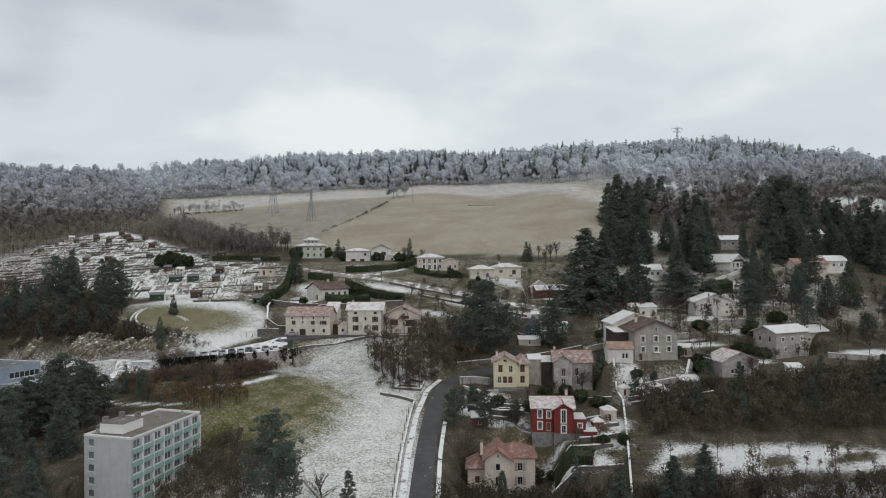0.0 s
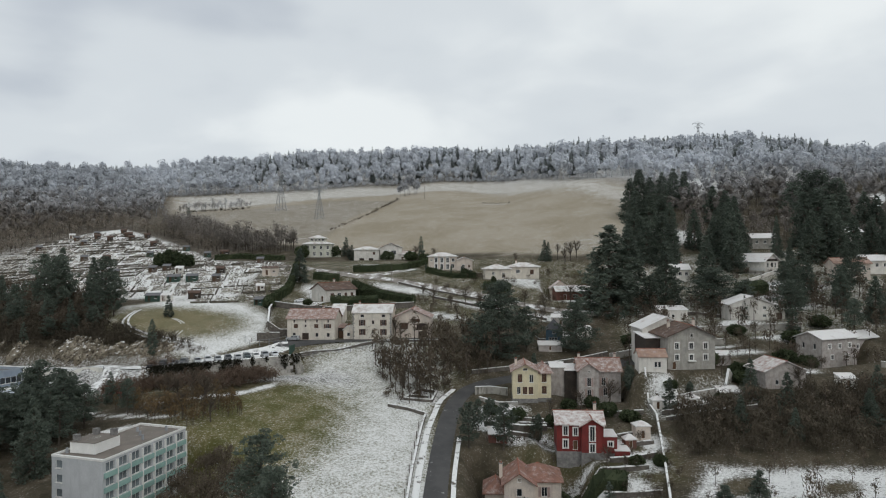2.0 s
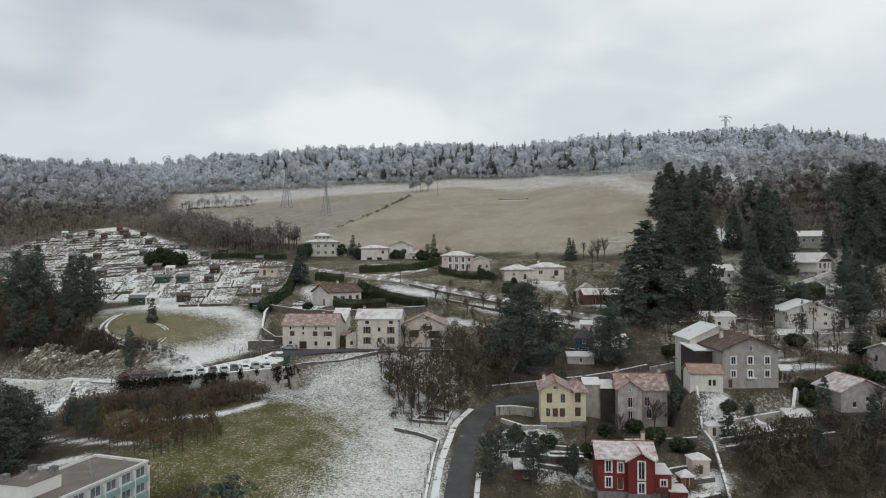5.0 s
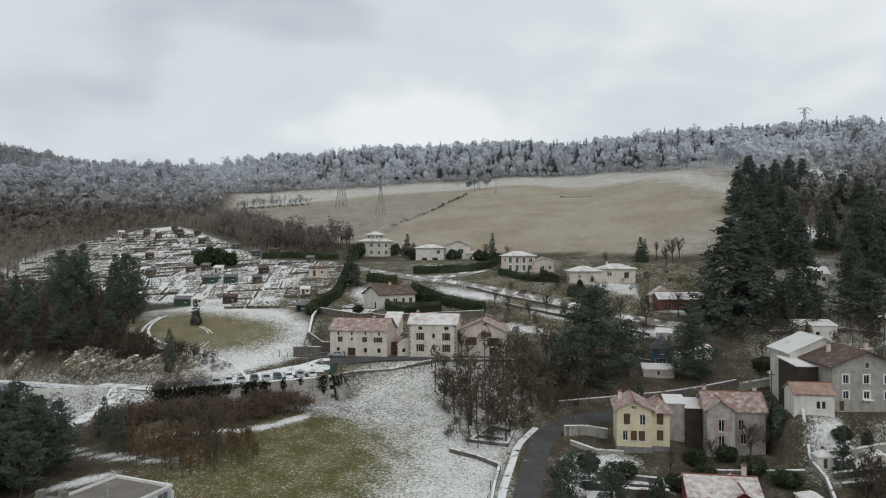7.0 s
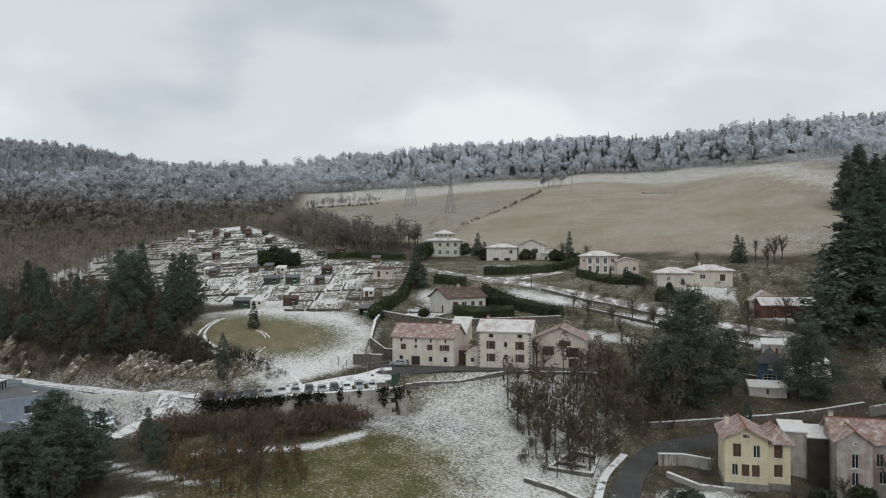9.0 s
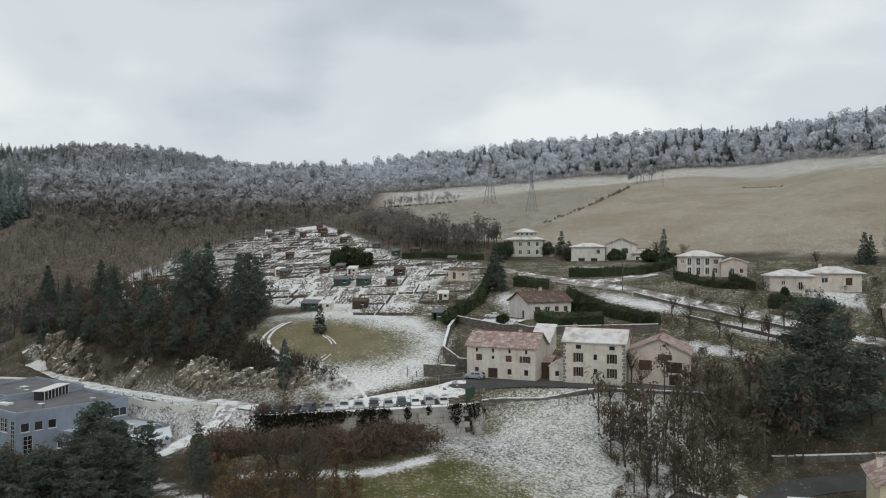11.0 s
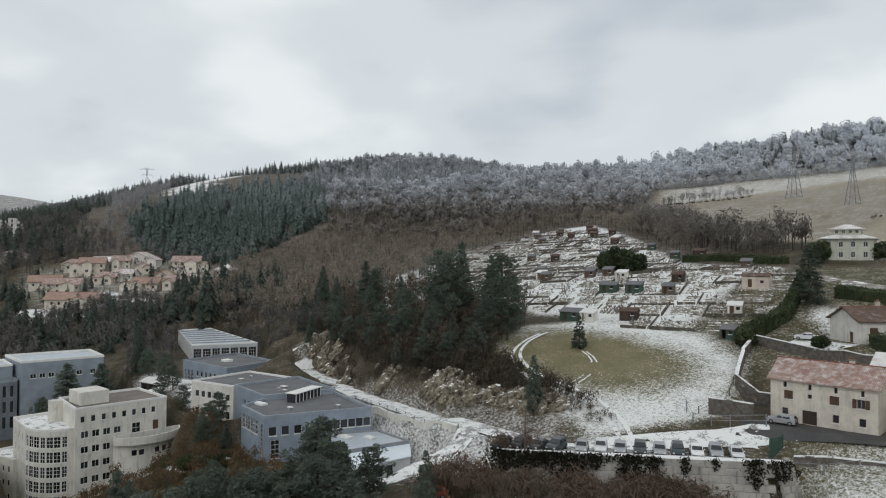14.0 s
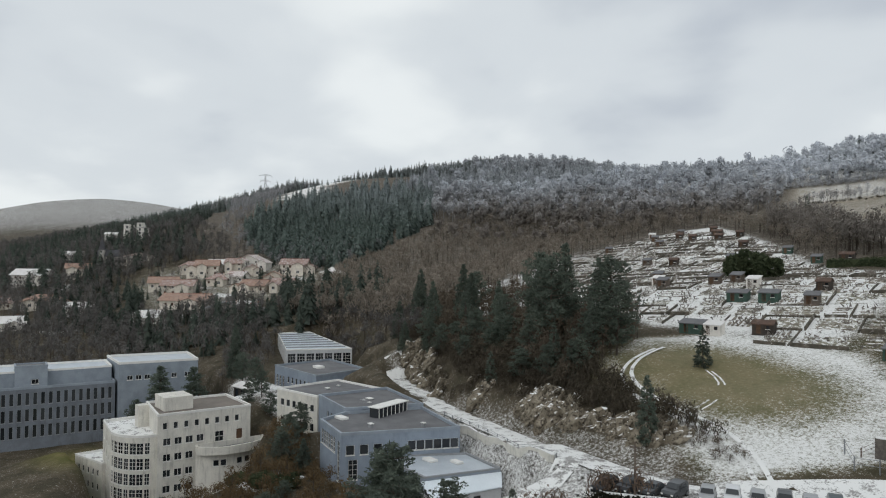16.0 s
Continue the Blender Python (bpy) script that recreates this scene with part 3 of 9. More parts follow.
    lay(inside(x, y, 1.5, -180, 236, -166, 232, -144, 224, -121, 220.5, -106, 219, -95, 218, -82, 218, -82, 213, -95, 212, -121, 216, -144, 219, -166, 228, -180, 232), 0.39, 0.1, 0.1)
    lay(blob(x, y, -66, 196, 16, 4, 34.6), 0.40, 0.7, 0.2)
    for bx, by, rx, ry, turn in ((-69, 184, 6, 1.0, 10), (-61, 186, 5, 1.3, 16), (-55, 188.8, 4.5, 1.5, 35), (-50, 194, 4.5, 1.4, 52), (-88, 180, 6, 1.0, -25), (-77, 175.4, 6, 1.0, -18), (-68, 172.8, 5, 0.9, -12), (-76, 166, 6, 1.6, 20), (-66, 162, 6, 2.0, 5)):
        lay(blob(x, y, bx, by, rx, ry, turn), 0.66, 0.2, 0.0)
    lay(blob(x, y, -206, 203, 13, 8), 0.74, 0.1, 0.0)
    for bx, by, rx, ry in ((-183, 206, 7, 5), (-192, 210, 6, 3), (-139.5, 178.3, 4, 2), (-137, 184.2, 3, 2), (-131, 190, 4, 1.6), (-146, 181, 3, 1.4)):
        lay(blob(x, y, bx, by, rx, ry, 20), 0.72, 0.1, 0.0)
    lay(blob(x, y, -198, 166, 16, 12), 0.1, 1.0, 0.0)
    lay(blob(x, y, 145, 452, 14, 10), 0.75, 0.0, 0.3)
    lay(blob(x, y, 229, 378, 22, 18), 0.72, 0.0, 0.3)
    lay(blob(x, y, 100, 340, 12, 14), 0.6, 0.0, 0.5)
    lay(inside(x, y, 2, 44, 178, 72, 184, 74, 193, 46, 191), 0.42, 0.25, 0.0)
    lay(inside(x, y, 2, 18, 150, 44, 152, 46, 172, 36, 176, 14, 177, 10, 160), 0.24, 0.35, 0.0)
    for bx, by, rx, ry in ((12, 186, 5, 2.5), (33, 163, 4, 2), (38, 158, 4, 2.5), (30, 150, 7, 2.5), (18, 180, 4, 1.6), (60, 186, 7, 1.8), (63, 182, 6, 1.5), (12, 170, 3, 4), (42, 168, 3, 4), (100, 256, 12, 4), (112, 268, 10, 4), (86, 234, 7, 2.5), (126, 206, 9, 3), (78, 214, 8, 2), (6, 178, 3, 5), (8, 187, 4, 3), (17, 177.5, 6, 1.1), (16, 171.5, 6, 1.2), (19, 168.5, 3, 1.5), (34, 168.5, 3, 2), (37, 163.5, 4, 1), (24, 160, 5, 1), (30, 152.5, 6, 2), (53, 188, 5, 1.5), (58, 184, 6, 1.4), (88, 200, 7, 1.5), (72, 219, 9, 1.4), (96, 224, 9, 1.6), (110, 246, 8, 2), (120, 262, 9, 2.5), (66, 238, 8, 1.6)):
        lay(blob(x, y, bx, by, rx, ry), 0.66, 0.2, 0.0)
    lay(inside(x, y, 2, -14, 190, -5, 190, -4, 199, -11, 200), 0.6, 0.2, 0.0)
    return snow, green, tan


def build_ground():
    xs = spaced(-4200, 4200, -300, 150, 1.8, 1.09)
    ys = spaced(-1400, 4200, 120, 430, 1.8, 1.07)
    X, Y = np.meshgrid(xs, ys, indexing="ij")
    Z = ground(X, Y)
    rough = np.random.default_rng(4).normal(0, 1, X.shape)
    Z = Z + blur(rough, 2) * 0.16
    nx, ny = X.shape
    me = bpy.data.meshes.new("ground")
    idx = np.arange(nx * ny).reshape(nx, ny)
    quads = np.stack([idx[:-1, :-1], idx[1:, :-1], idx[1:, 1:], idx[:-1, 1:]], -1).reshape(-1, 4)
    me.vertices.add(nx * ny)
    me.vertices.foreach_set("co", np.stack([X, Y, Z], -1).astype(np.float32).ravel())
    me.loops.add(quads.size)
    me.loops.foreach_set("vertex_index", quads.ravel().astype(np.int32))
    me.polygons.add(len(quads))
    me.polygons.foreach_set("loop_start", np.arange(0, quads.size, 4, dtype=np.int32))
    me.polygons.foreach_set("use_smooth", np.ones(len(quads), bool))
    me.update(calc_edges=True)
    col = me.color_attributes.new("cover", "FLOAT_COLOR", "POINT")
    s, g, t = cover_of(X, Y)
    col.data.foreach_set("color", np.stack([s, g, t, np.ones_like(s)], -1).astype(np.float32).ravel())
    me.materials.append(MAT_GROUND)
    ob = new("ground", me)
    return tagged(ob, "snow-dusted hillside of grass, stubble and brown earth", "ground", kind="structure")


build_ground()


# ---------------------------------------------------------------- meshes from triangles
def tri_mesh(name, groups):
    """A mesh from (triangles, material) pairs; triangles are arrays of n x 3 x 3."""
    groups = [(np.asarray(t, np.float32).reshape(-1, 3, 3), m) for t, m in groups if len(t)]
    tris = np.concatenate([t for t, _ in groups])
    me = bpy.data.meshes.new(name)
    n = len(tris)
    me.vertices.add(n * 3)
    me.vertices.foreach_set("co", tris.ravel())
    me.loops.add(n * 3)
    me.loops.foreach_set("vertex_index", np.arange(n * 3, dtype=np.int32))
    me.polygons.add(n)
    me.polygons.foreach_set("loop_start", np.arange(0, n * 3, 3, dtype=np.int32))
    slots = []
    for k, (t, m) in enumerate(groups):
        me.materials.append(m)
        slots.append(np.full(len(t), k, np.int32))
    me.polygons.foreach_set("material_index", np.concatenate(slots))
    me.update(calc_edges=True)
    return me


def limb(a, b, ra, rb, sides=4):
    """A tapered stick from a to b."""
    a, b = np.asarray(a, float), np.asarray(b, float)
    d = b - a
    d = d / (np.linalg.norm(d) + 1e-9)
    u = np.cross(d, (0.3, 0.9, 0.2))
    u /= np.linalg.norm(u) + 1e-9
    v = np.cross(d, u)
    ang = np.arange(sides) * 2 * math.pi / sides
    ring = np.cos(ang)[:, None] * u + np.sin(ang)[:, None] * v
    p, q = a + ring * ra, b + ring * rb
    p2, q2 = np.roll(p, -1, 0), np.roll(q, -1, 0)
    return np.concatenate([np.stack([p, p2, q2], 1), np.stack([p, q2, q], 1)])


def sprays(rng, centres, size, flat=0.5, ahead=None, pull=0.0):
    """Small ragged triangles at the centres, the twigs or needle clumps of a crown."""
    n = len(centres)
    d = rng.normal(size=(n, 3))
    d[:, 2] *= flat
    if ahead is not None:
        d = d / (np.linalg.norm(d, axis=1, keepdims=True) + 1e-9) + ahead * pull
    d /= np.linalg.norm(d, axis=1, keepdims=True) + 1e-9
    e = np.cross(d, rng.normal(size=(n, 3)))
    e /= np.linalg.norm(e, axis=1, keepdims=True) + 1e-9
    s = size * rng.uniform(0.6, 1.4, (n, 1))
    return np.stack([centres - d * s * 0.5 + e * s * 0.30, centres - d * s * 0.5 - e * s * 0.30, centres + d * s], 1)


def clumped(rng, centres, sizes, per, size, flat=0.6, ahead=None, pull=0.0):
    """Foliage gathered into clumps: sprays in a flattened ball round every centre."""
    n = len(centres)
    q = rng.normal(size=(n, per, 3))
    q /= np.linalg.norm(q, axis=2, keepdims=True)
    q *= rng.uniform(0.3, 1.0, (n, per, 1)) ** 0.5 * np.array([1.0, 1.0, flat]) * sizes[:, None, None]
    c = (centres[:, None, :] + q).reshape(-1, 3)
    if ahead is not None:
        ahead = np.repeat(ahead, per, axis=0)
    return sprays(rng, c, size, 0.7, ahead, pull)


def conifer_tris(rng, h, r, whorls, per, clump, needles, size, power=1.2, droop=0.3, uneven=0.25, skirt=0.03):
    """A spruce, fir or giant sequoia: trunk, whorls of drooping limbs, clumps of needles at and along every limb."""
    wood = [limb((0, 0, -0.5), (0, 0, h * 0.6), h * 0.020, h * 0.010, 5), limb((0, 0, h * 0.6), (0, 0, h * 0.98), h * 0.010, 0.02, 4)]
    pts, big = [], []
    lobes = rng.uniform(0, 6.28, 4)
    for k in range(whorls):
        f = skirt + (0.985 - skirt) * (k + rng.uniform(0, 0.9)) / whorls
        prof = (1 - f ** power) * (0.80 + 0.20 * min(1.0, f / 0.18))
        n = max(2, int(per * (0.35 + 0.65 * prof)))
        start = rng.uniform(0, 6.28)
        for j in range(n):
            a = start + j * 6.283 / n + rng.normal(0, 0.35)
            wave = 1 + uneven * (0.6 * math.sin(2 * a + 7 * f + lobes[0]) + 0.5 * math.sin(3 * a - 11 * f + lobes[1]) + 0.4 * math.sin(19 * f + a + lobes[2]))
            length = (r * prof * wave + 0.12) * rng.uniform(1 - 1.3 * uneven, 1.04)
            root, tip = np.array([0, 0, f * h]), np.array([math.cos(a) * length, math.sin(a) * length, f * h - droop * length + rng.normal(0, 0.012 * h)])
            if length > 1.0 and j % 2 == 0:
                wood.append(limb(root, tip, h * 0.004, 0.02, 3))
            for t in (0.97, 0.62):
                if t < 0.9 and (length < 1.2 or rng.uniform() < 0.4):
                    continue
                pts.append(root + (tip - root) * t)
                big.append((0.55 + 0.45 * length / r) * clump * rng.uniform(0.7, 1.25))
    pts, big = np.array(pts), np.array(big)
    out = pts * np.array([1, 1, 0])
    out = out / (np.linalg.norm(out, axis=1, keepdims=True) + 1e-9) + np.array([0, 0, -0.35])
    return np.concatenate(wood), clumped(rng, pts, big, needles, size, 0.62, out, 0.7)


def pine_tris(rng, h, r, limbs, per, size, base=0.25, flat=0.45, crown=0.55):
    """A pine or cedar: an uneven trunk, long level limbs, and flat pads of needles along their outer halves, with gaps."""
    bend = rng.normal(0, 0.025, 2) * h
    def stem(f):
        return np.array([bend[0] * math.sin(3 * f), bend[1] * math.sin(2.3 * f), f * h])
    wood = [limb(stem(a) - np.array([0, 0, 0.5 if a == 0 else 0]), stem(b), h * 0.021 * (1 - 0.8 * a), h * 0.021 * (1 - 0.8 * b), 6) for a, b in ((0, 0.3), (0.3, 0.6), (0.6, 0.96))]
    pts, big = [], []
    for k in range(limbs):
        f = base + (0.97 - base) * (k + rng.uniform(0, 0.8)) / limbs
        g = (f - base) / (1 - base)
        prof = min(1.0, 0.55 + 2.0 * g) * (1 - g ** (1 / crown)) ** 0.75 + 0.08
        a, d = k * 2.4 + rng.normal(0, 0.5), r * prof * rng.uniform(0.55, 1.15)
        tip = stem(f) + np.array([math.cos(a) * d, math.sin(a) * d, d * rng.uniform(-0.05, 0.25)])
        root = stem(f) - np.array([0, 0, 0.10 * d])
        wood.append(limb(root, tip, h * 0.007, 0.03, 3))
        for t in ((1.0, 0.75, 0.5) if d > r * 0.4 else (1.0, 0.5)):
            sway = rng.normal(0, 0.10, 3) * d
            pts.append(root + (tip - root) * t + sway)
            big.append(r * rng.uniform(0.18, 0.32) * (0.7 + 0.3 * prof))
    return np.concatenate(wood), clumped(rng, np.array(pts), np.array(big), per, size, flat)


def bare_tris(rng, h, r, limbs, twigs, width=0.05, low=0.25):
    """A leafless tree: trunk, limbs, and many thin twigs round them."""
    wood = [limb((0, 0, -0.4), (rng.normal(0, 0.03) * h, rng.normal(0, 0.03) * h, h * 0.5), h * 0.022, h * 0.012, 5)]
    top = np.array([0, 0, h * 0.5])
    fine = []
    for k in range(limbs):
        f = low + (0.75 - low) * rng.uniform(0, 1)
        a, el = rng.uniform(0, 6.28), rng.uniform(0.5, 1.3)
        length = h * (1 - f) * rng.uniform(0.55, 0.95)
        d = np.array([math.cos(a) * math.cos(el) * r / (0.4 * h), math.sin(a) * math.cos(el) * r / (0.4 * h), math.sin(el)])
        root = np.array([0, 0, f * h])
        tip = root + d * length
        wood.append(limb(root, tip, h * 0.009, 0.02, 3))
        for j in range(twigs):
            t = rng.uniform(0.25, 1.0)
            p = root + (tip - root) * t
            w = d + rng.normal(0, 0.55, 3)
            w /= np.linalg.norm(w)
            side = np.cross(w, rng.normal(size=3))
            side /= np.linalg.norm(side)
            ln = length * rng.uniform(0.18, 0.42)
            fine.append([p - side * width, p + side * width, p + w * ln])
    return np.concatenate(wood), np.array(fine)


def light_tree(rng, h, r, blades, width, low=0.30, lumps=11):
    """A leafless tree for far woods: a stem with forks and an uneven crown of rounded clumps; the sprays lie along the face of each clump, with gaps between the clumps."""
    stem = [limb((0, 0, -0.3), (0, 0, h * 0.7), h * 0.018, h * 0.006, 3)]
    u = rng.normal(size=(lumps, 3))
    u[:, 2] = np.abs(u[:, 2]) * 1.3 - 0.45
    u /= np.linalg.norm(u, axis=1, keepdims=True)
    half = h * (1 - low) / 2
    mid = u * rng.uniform(0.35, 0.85, (lumps, 1)) * np.array([r * 0.85, r * 0.85, half]) + np.array([0, 0, h * low + half * 0.95])
    for k in range(0, lumps, 3):
        stem.append(limb((0, 0, h * 0.35), mid[k], h * 0.008, 0.03, 3))
    per = max(4, blades // lumps)
    ball = r * rng.uniform(0.34, 0.52, (lumps, 1, 1))
    q = rng.normal(size=(lumps, per, 3))
    q[..., 2] += 0.35
    q /= np.linalg.norm(q, axis=2, keepdims=True)
    c = (mid[:, None, :] + q * ball * rng.uniform(0.7, 1.1, (lumps, per, 1)) * np.array([1, 1, 1.15])).reshape(-1, 3)
    m = len(c)
    n = q.reshape(-1, 3) + 0.5 * np.repeat(u, per, 0) + rng.normal(0, 0.20, (m, 3))
    n /= np.linalg.norm(n, axis=1, keepdims=True) + 1e-9
    d = np.array([0, 0, 1.0]) + 0.6 * q.reshape(-1, 3) + rng.normal(0, 0.6, (m, 3))
    d -= n * np.sum(d * n, 1, keepdims=True)
    d /= np.linalg.norm(d, axis=1, keepdims=True) + 1e-9
    e = np.cross(n, d)
    ln = r * rng.uniform(0.16, 0.34, (m, 1))
    w = width * rng.uniform(0.7, 1.5, (m, 1)) * 1.5
    return np.concatenate(stem), np.stack([c + e * w - d * ln * 0.6, c - e * w - d * ln * 0.6, c + d * ln], 1)


def light_spruce(rng, h, r, tiers, per):
    """A far spruce: tiers of drooping fans, wide below and closing to a short tip."""
    stem = limb((0, 0, -0.3), (0, 0, h * 0.94), h * 0.018, 0.02, 3)
    tri = []
    for k in range(tiers):
        f = 0.06 + 0.9 * k / tiers
        rad = r * (1 - f ** 1.35) * rng.uniform(0.85, 1.12) + 0.22
        n = max(4, int(per * (1.1 - 0.6 * f)))
        start = rng.uniform(0, 6.28)
        for j in range(n):
            a = start + 6.283 * j / n + rng.normal(0, 0.2)
            w = 5.2 / n * rng.uniform(0.7, 1.15)
            z0, out = f * h + rng.normal(0, 0.02 * h), rad * rng.uniform(0.75, 1.15)
            tri.append([(0, 0, z0 + out * 0.55), (math.cos(a - w / 2) * out, math.sin(a - w / 2) * out, z0 - out * 0.22), (math.cos(a + w / 2) * out * 0.9, math.sin(a + w / 2) * out * 0.9, z0 - out * 0.30)])
    return stem, np.array(tri)


def scatter(rng, corners, spacing, jitter=0.45, clear=True):
    """Uneven planting inside a polygon of the plan."""
    xs, ys = corners[0::2], corners[1::2]
    gx, gy = np.meshgrid(np.arange(min(xs), max(xs), spacing), np.arange(min(ys), max(ys), spacing))
    x = gx.ravel() + rng.normal(0, spacing * jitter, gx.size)
    y = gy.ravel() + rng.normal(0, spacing * jitter, gx.size)
    keep = inside(x, y, 0.5, *corners) > 0.5
    if clear:
        keep &= (inside(x, y, 0.5, *GARDENS) < 0.5) & (inside(x, y, 0.5, *FIELD) < 0.5)
    return x[keep], y[keep]


def plant_wood(name, label, rng, xy, variants, size, mats, category="woods"):
    """Many trees of one wood joined into one thing: every tree a turned and scaled variant set on the ground."""
    x, y = xy
    z = ground(x, y)
    wood, fine = [], []
    pick = rng.integers(0, len(variants), len(x))
    for k, (w, f) in enumerate(variants):
        i = np.flatnonzero(pick == k)
        if not len(i):
            continue
        a, s = rng.uniform(0, 6.28, len(i)), rng.uniform(size[0], size[1], len(i))
        sz = s * rng.uniform(0.85, 1.25, len(i))
        for src, dst in ((w, wood), (f, fine)):
            t = src[None].repeat(len(i), 0).astype(np.float32)
            ca, sa = (np.cos(a) * s)[:, None, None], (np.sin(a) * s)[:, None, None]
            q = np.empty_like(t)
            q[..., 0] = t[..., 0] * ca - t[..., 1] * sa + x[i][:, None, None]
            q[..., 1] = t[..., 0] * sa + t[..., 1] * ca + y[i][:, None, None]
            q[..., 2] = t[..., 2] * sz[:, None, None] + z[i][:, None, None]
            dst.append(q.reshape(-1, 3, 3))
    ob = new(name, tri_mesh(name, [(np.concatenate(wood), mats[0]), (np.concatenate(fine), mats[1])]))
    return tagged(ob, label, category, kind="stuff")


R = np.random.default_rng(11)
def two_tone(pair, level):
    """Leaves the frost on the upper sprays only: the lower ones go with the bark."""
    stem, fine = pair
    low = fine[:, :, 2].mean(1) < level
    return np.concatenate([stem, fine[low]]), fine[~low]


LIGHT = [two_tone(light_tree(R, h, w, 118, 0.42), h * 0.24) for h, w in ((10, 3.3), (12, 3.5), (9, 3.7), (11, 2.8), (8, 3.0), (12.5, 4.1))]
LIGHT_THIN = [light_tree(R, 9, w, 78, 0.115, 0.06) for w in (2.6, 2.9, 2.3, 3.1, 2.6, 2.0)]
SPRUCE = [light_spruce(R, h, w, 13, 9) for h, w in ((13, 2.9), (14, 3.2), (11, 3.0), (12, 2.6), (15, 3.1))]
BUSH = [light_tree(R, 3.0, 1.9, 70, 0.07, 0.05) for _ in range(5)]

# woods above the field: frost-white crowns, some dark conifers among them
plant_wood("frosted_woods", "leafless hilltop woods white with hoar frost", R, scatter(R, (-246, 602, -190, 615, -118, 627, -42, 625, 32, 606, 55, 562, 72, 508, 97, 450, 107, 404, 210, 470, 260, 640, 60, 790, -260, 840, -330, 700), 7.2), LIGHT, (0.6, 1.35), (MAT_BARK, MAT_WOODS))
plant_wood("frosted_woods", "frost-white bare trees covering the valley side", R, scatter(R, (-246, 602, -330, 700, -380, 740, -420, 640, -430, 560, -500, 510, -440, 440, -330, 440, -250, 455, -205, 500), 7.0), LIGHT, (0.6, 1.3), (MAT_BARK, MAT_WOODS))
plant_wood("brush", "low scrub along the top edge of the field", R, scatter(R, (-246, 600, -190, 613, -118, 625, -42, 623, 31, 604, 53, 561, 70, 507, 95, 449, 99, 450, 75, 509, 58, 563, 34, 609, -42, 629, -118, 631, -190, 619, -250, 606), 2.6), BUSH, (0.7, 1.6), (MAT_BARK, MAT_WOODS), "scrub")
plant_wood("conifer_woods", "dark conifers scattered along the hilltop woods", R, scatter(R, (-240, 650, -60, 636, 40, 616, 80, 520, 240, 560, 220, 760, -100, 800, -260, 780), 13), SPRUCE, (0.7, 1.25), (MAT_BARK, MAT_SPRUCE))
plant_wood("conifer_woods", "dark conifer strip on the top of the hill", R, scatter(R, (-60, 720, 40, 690, 110, 640, 240, 650, 260, 740, 60, 790), 8), SPRUCE, (0.8, 1.2), (MAT_BARK, MAT_SPRUCE))
plant_wood("conifer_woods", "frost-dusted spruce plantation on the far ridge", R, scatter(R, (-545, 490, -470, 500, -400, 540, -340, 640, -330, 760, -420, 860, -640, 860, -640, 640), 6.2), SPRUCE, (0.65, 0.95), (MAT_BARK, MAT_RIME))
plant_wood("frosted_woods", "frosted bare trees scattered in the ridge plantation", R, scatter(R, (-545, 490, -430, 500, -340, 640, -330, 760, -420, 860, -640, 860, -640, 640), 18), LIGHT, (0.7, 1.2), (MAT_BARK, MAT_WOODS))
plant_wood("frosted_woods", "thinly frosted trees between the brown woods", R, scatter(R, (-215, 500, -190, 445, -240, 420, -380, 400, -400, 440, -430, 470, -330, 470, -250, 480), 9), LIGHT, (0.6, 1.0), (MAT_BARK, MAT_WOODS))
plant_wood("conifer_woods", "dark conifer belt along the far ridge", R, scatter(R, (-655, 545, -560, 560, -580, 680, -700, 700, -830, 610, -760, 540), 5.6), SPRUCE, (0.7, 1.05), (MAT_BARK, MAT_SPRUCE))
plant_wood("spruce_plantation", "dense dark green spruce plantation above the village", R, scatter(R, (-418, 433, -402, 382, -378, 335, -431, 325, -490, 325, -557, 352, -580, 385, -572, 440, -551, 480, -489, 490), 5.6), SPRUCE, (0.6, 1.35), (MAT_BARK, MAT_NEEDLE_BLUE))
plant_wood("bare_woods", "brown leafless woods on the valley side", R, scatter(R, (-240, 470, -390, 440, -385, 335, -300, 262, -235, 262, -200, 300, -150, 345, -118, 350, -110, 372, -200, 440), 5.5), LIGHT_THIN, (0.6, 1.1), (MAT_BARK, MAT_HAZED))


# ---------------------------------------------------------------- building kit
def part(name, bm, material, parent, label=""):
    """Links a bmesh (or a mesh) as one mesh object under a thing or a part."""
    if isinstance(bm, bmesh.types.BMesh):
        me = bpy.data.meshes.new(name)
        bm.normal_update()
        bm.to_mesh(me)
        bm.free()
    else:
        me = bm
    if material is not None and not me.materials:
        me.materials.append(material)
    ob = new(name, me)
    ob.parent = parent
    return tagged(ob, label)


def thing(name, label, category, m, group="", kind=""):
    ob = new(name)
    ob.empty_display_size = 0.5
    ob.matrix_basis = m
    return tagged(ob, label, category, group, kind)


def quad(bm, *pts):
    return bm.faces.new([bm.verts.new(p) for p in pts])


def box(bm, x0, x1, y0, y1, z0, z1):
    v = [bm.verts.new((x, y, z)) for z in (z0, z1) for x, y in ((x0, y0), (x1, y0), (x1, y1), (x0, y1))]
    for f in ((3, 2, 1, 0), (4, 5, 6, 7), (0, 1, 5, 4), (1, 2, 6, 5), (2, 3, 7, 6), (3, 0, 4, 7)):
        bm.faces.new([v[k] for k in f])
    return bm


def boxed(*a):
    return box(bmesh.new(), *a)


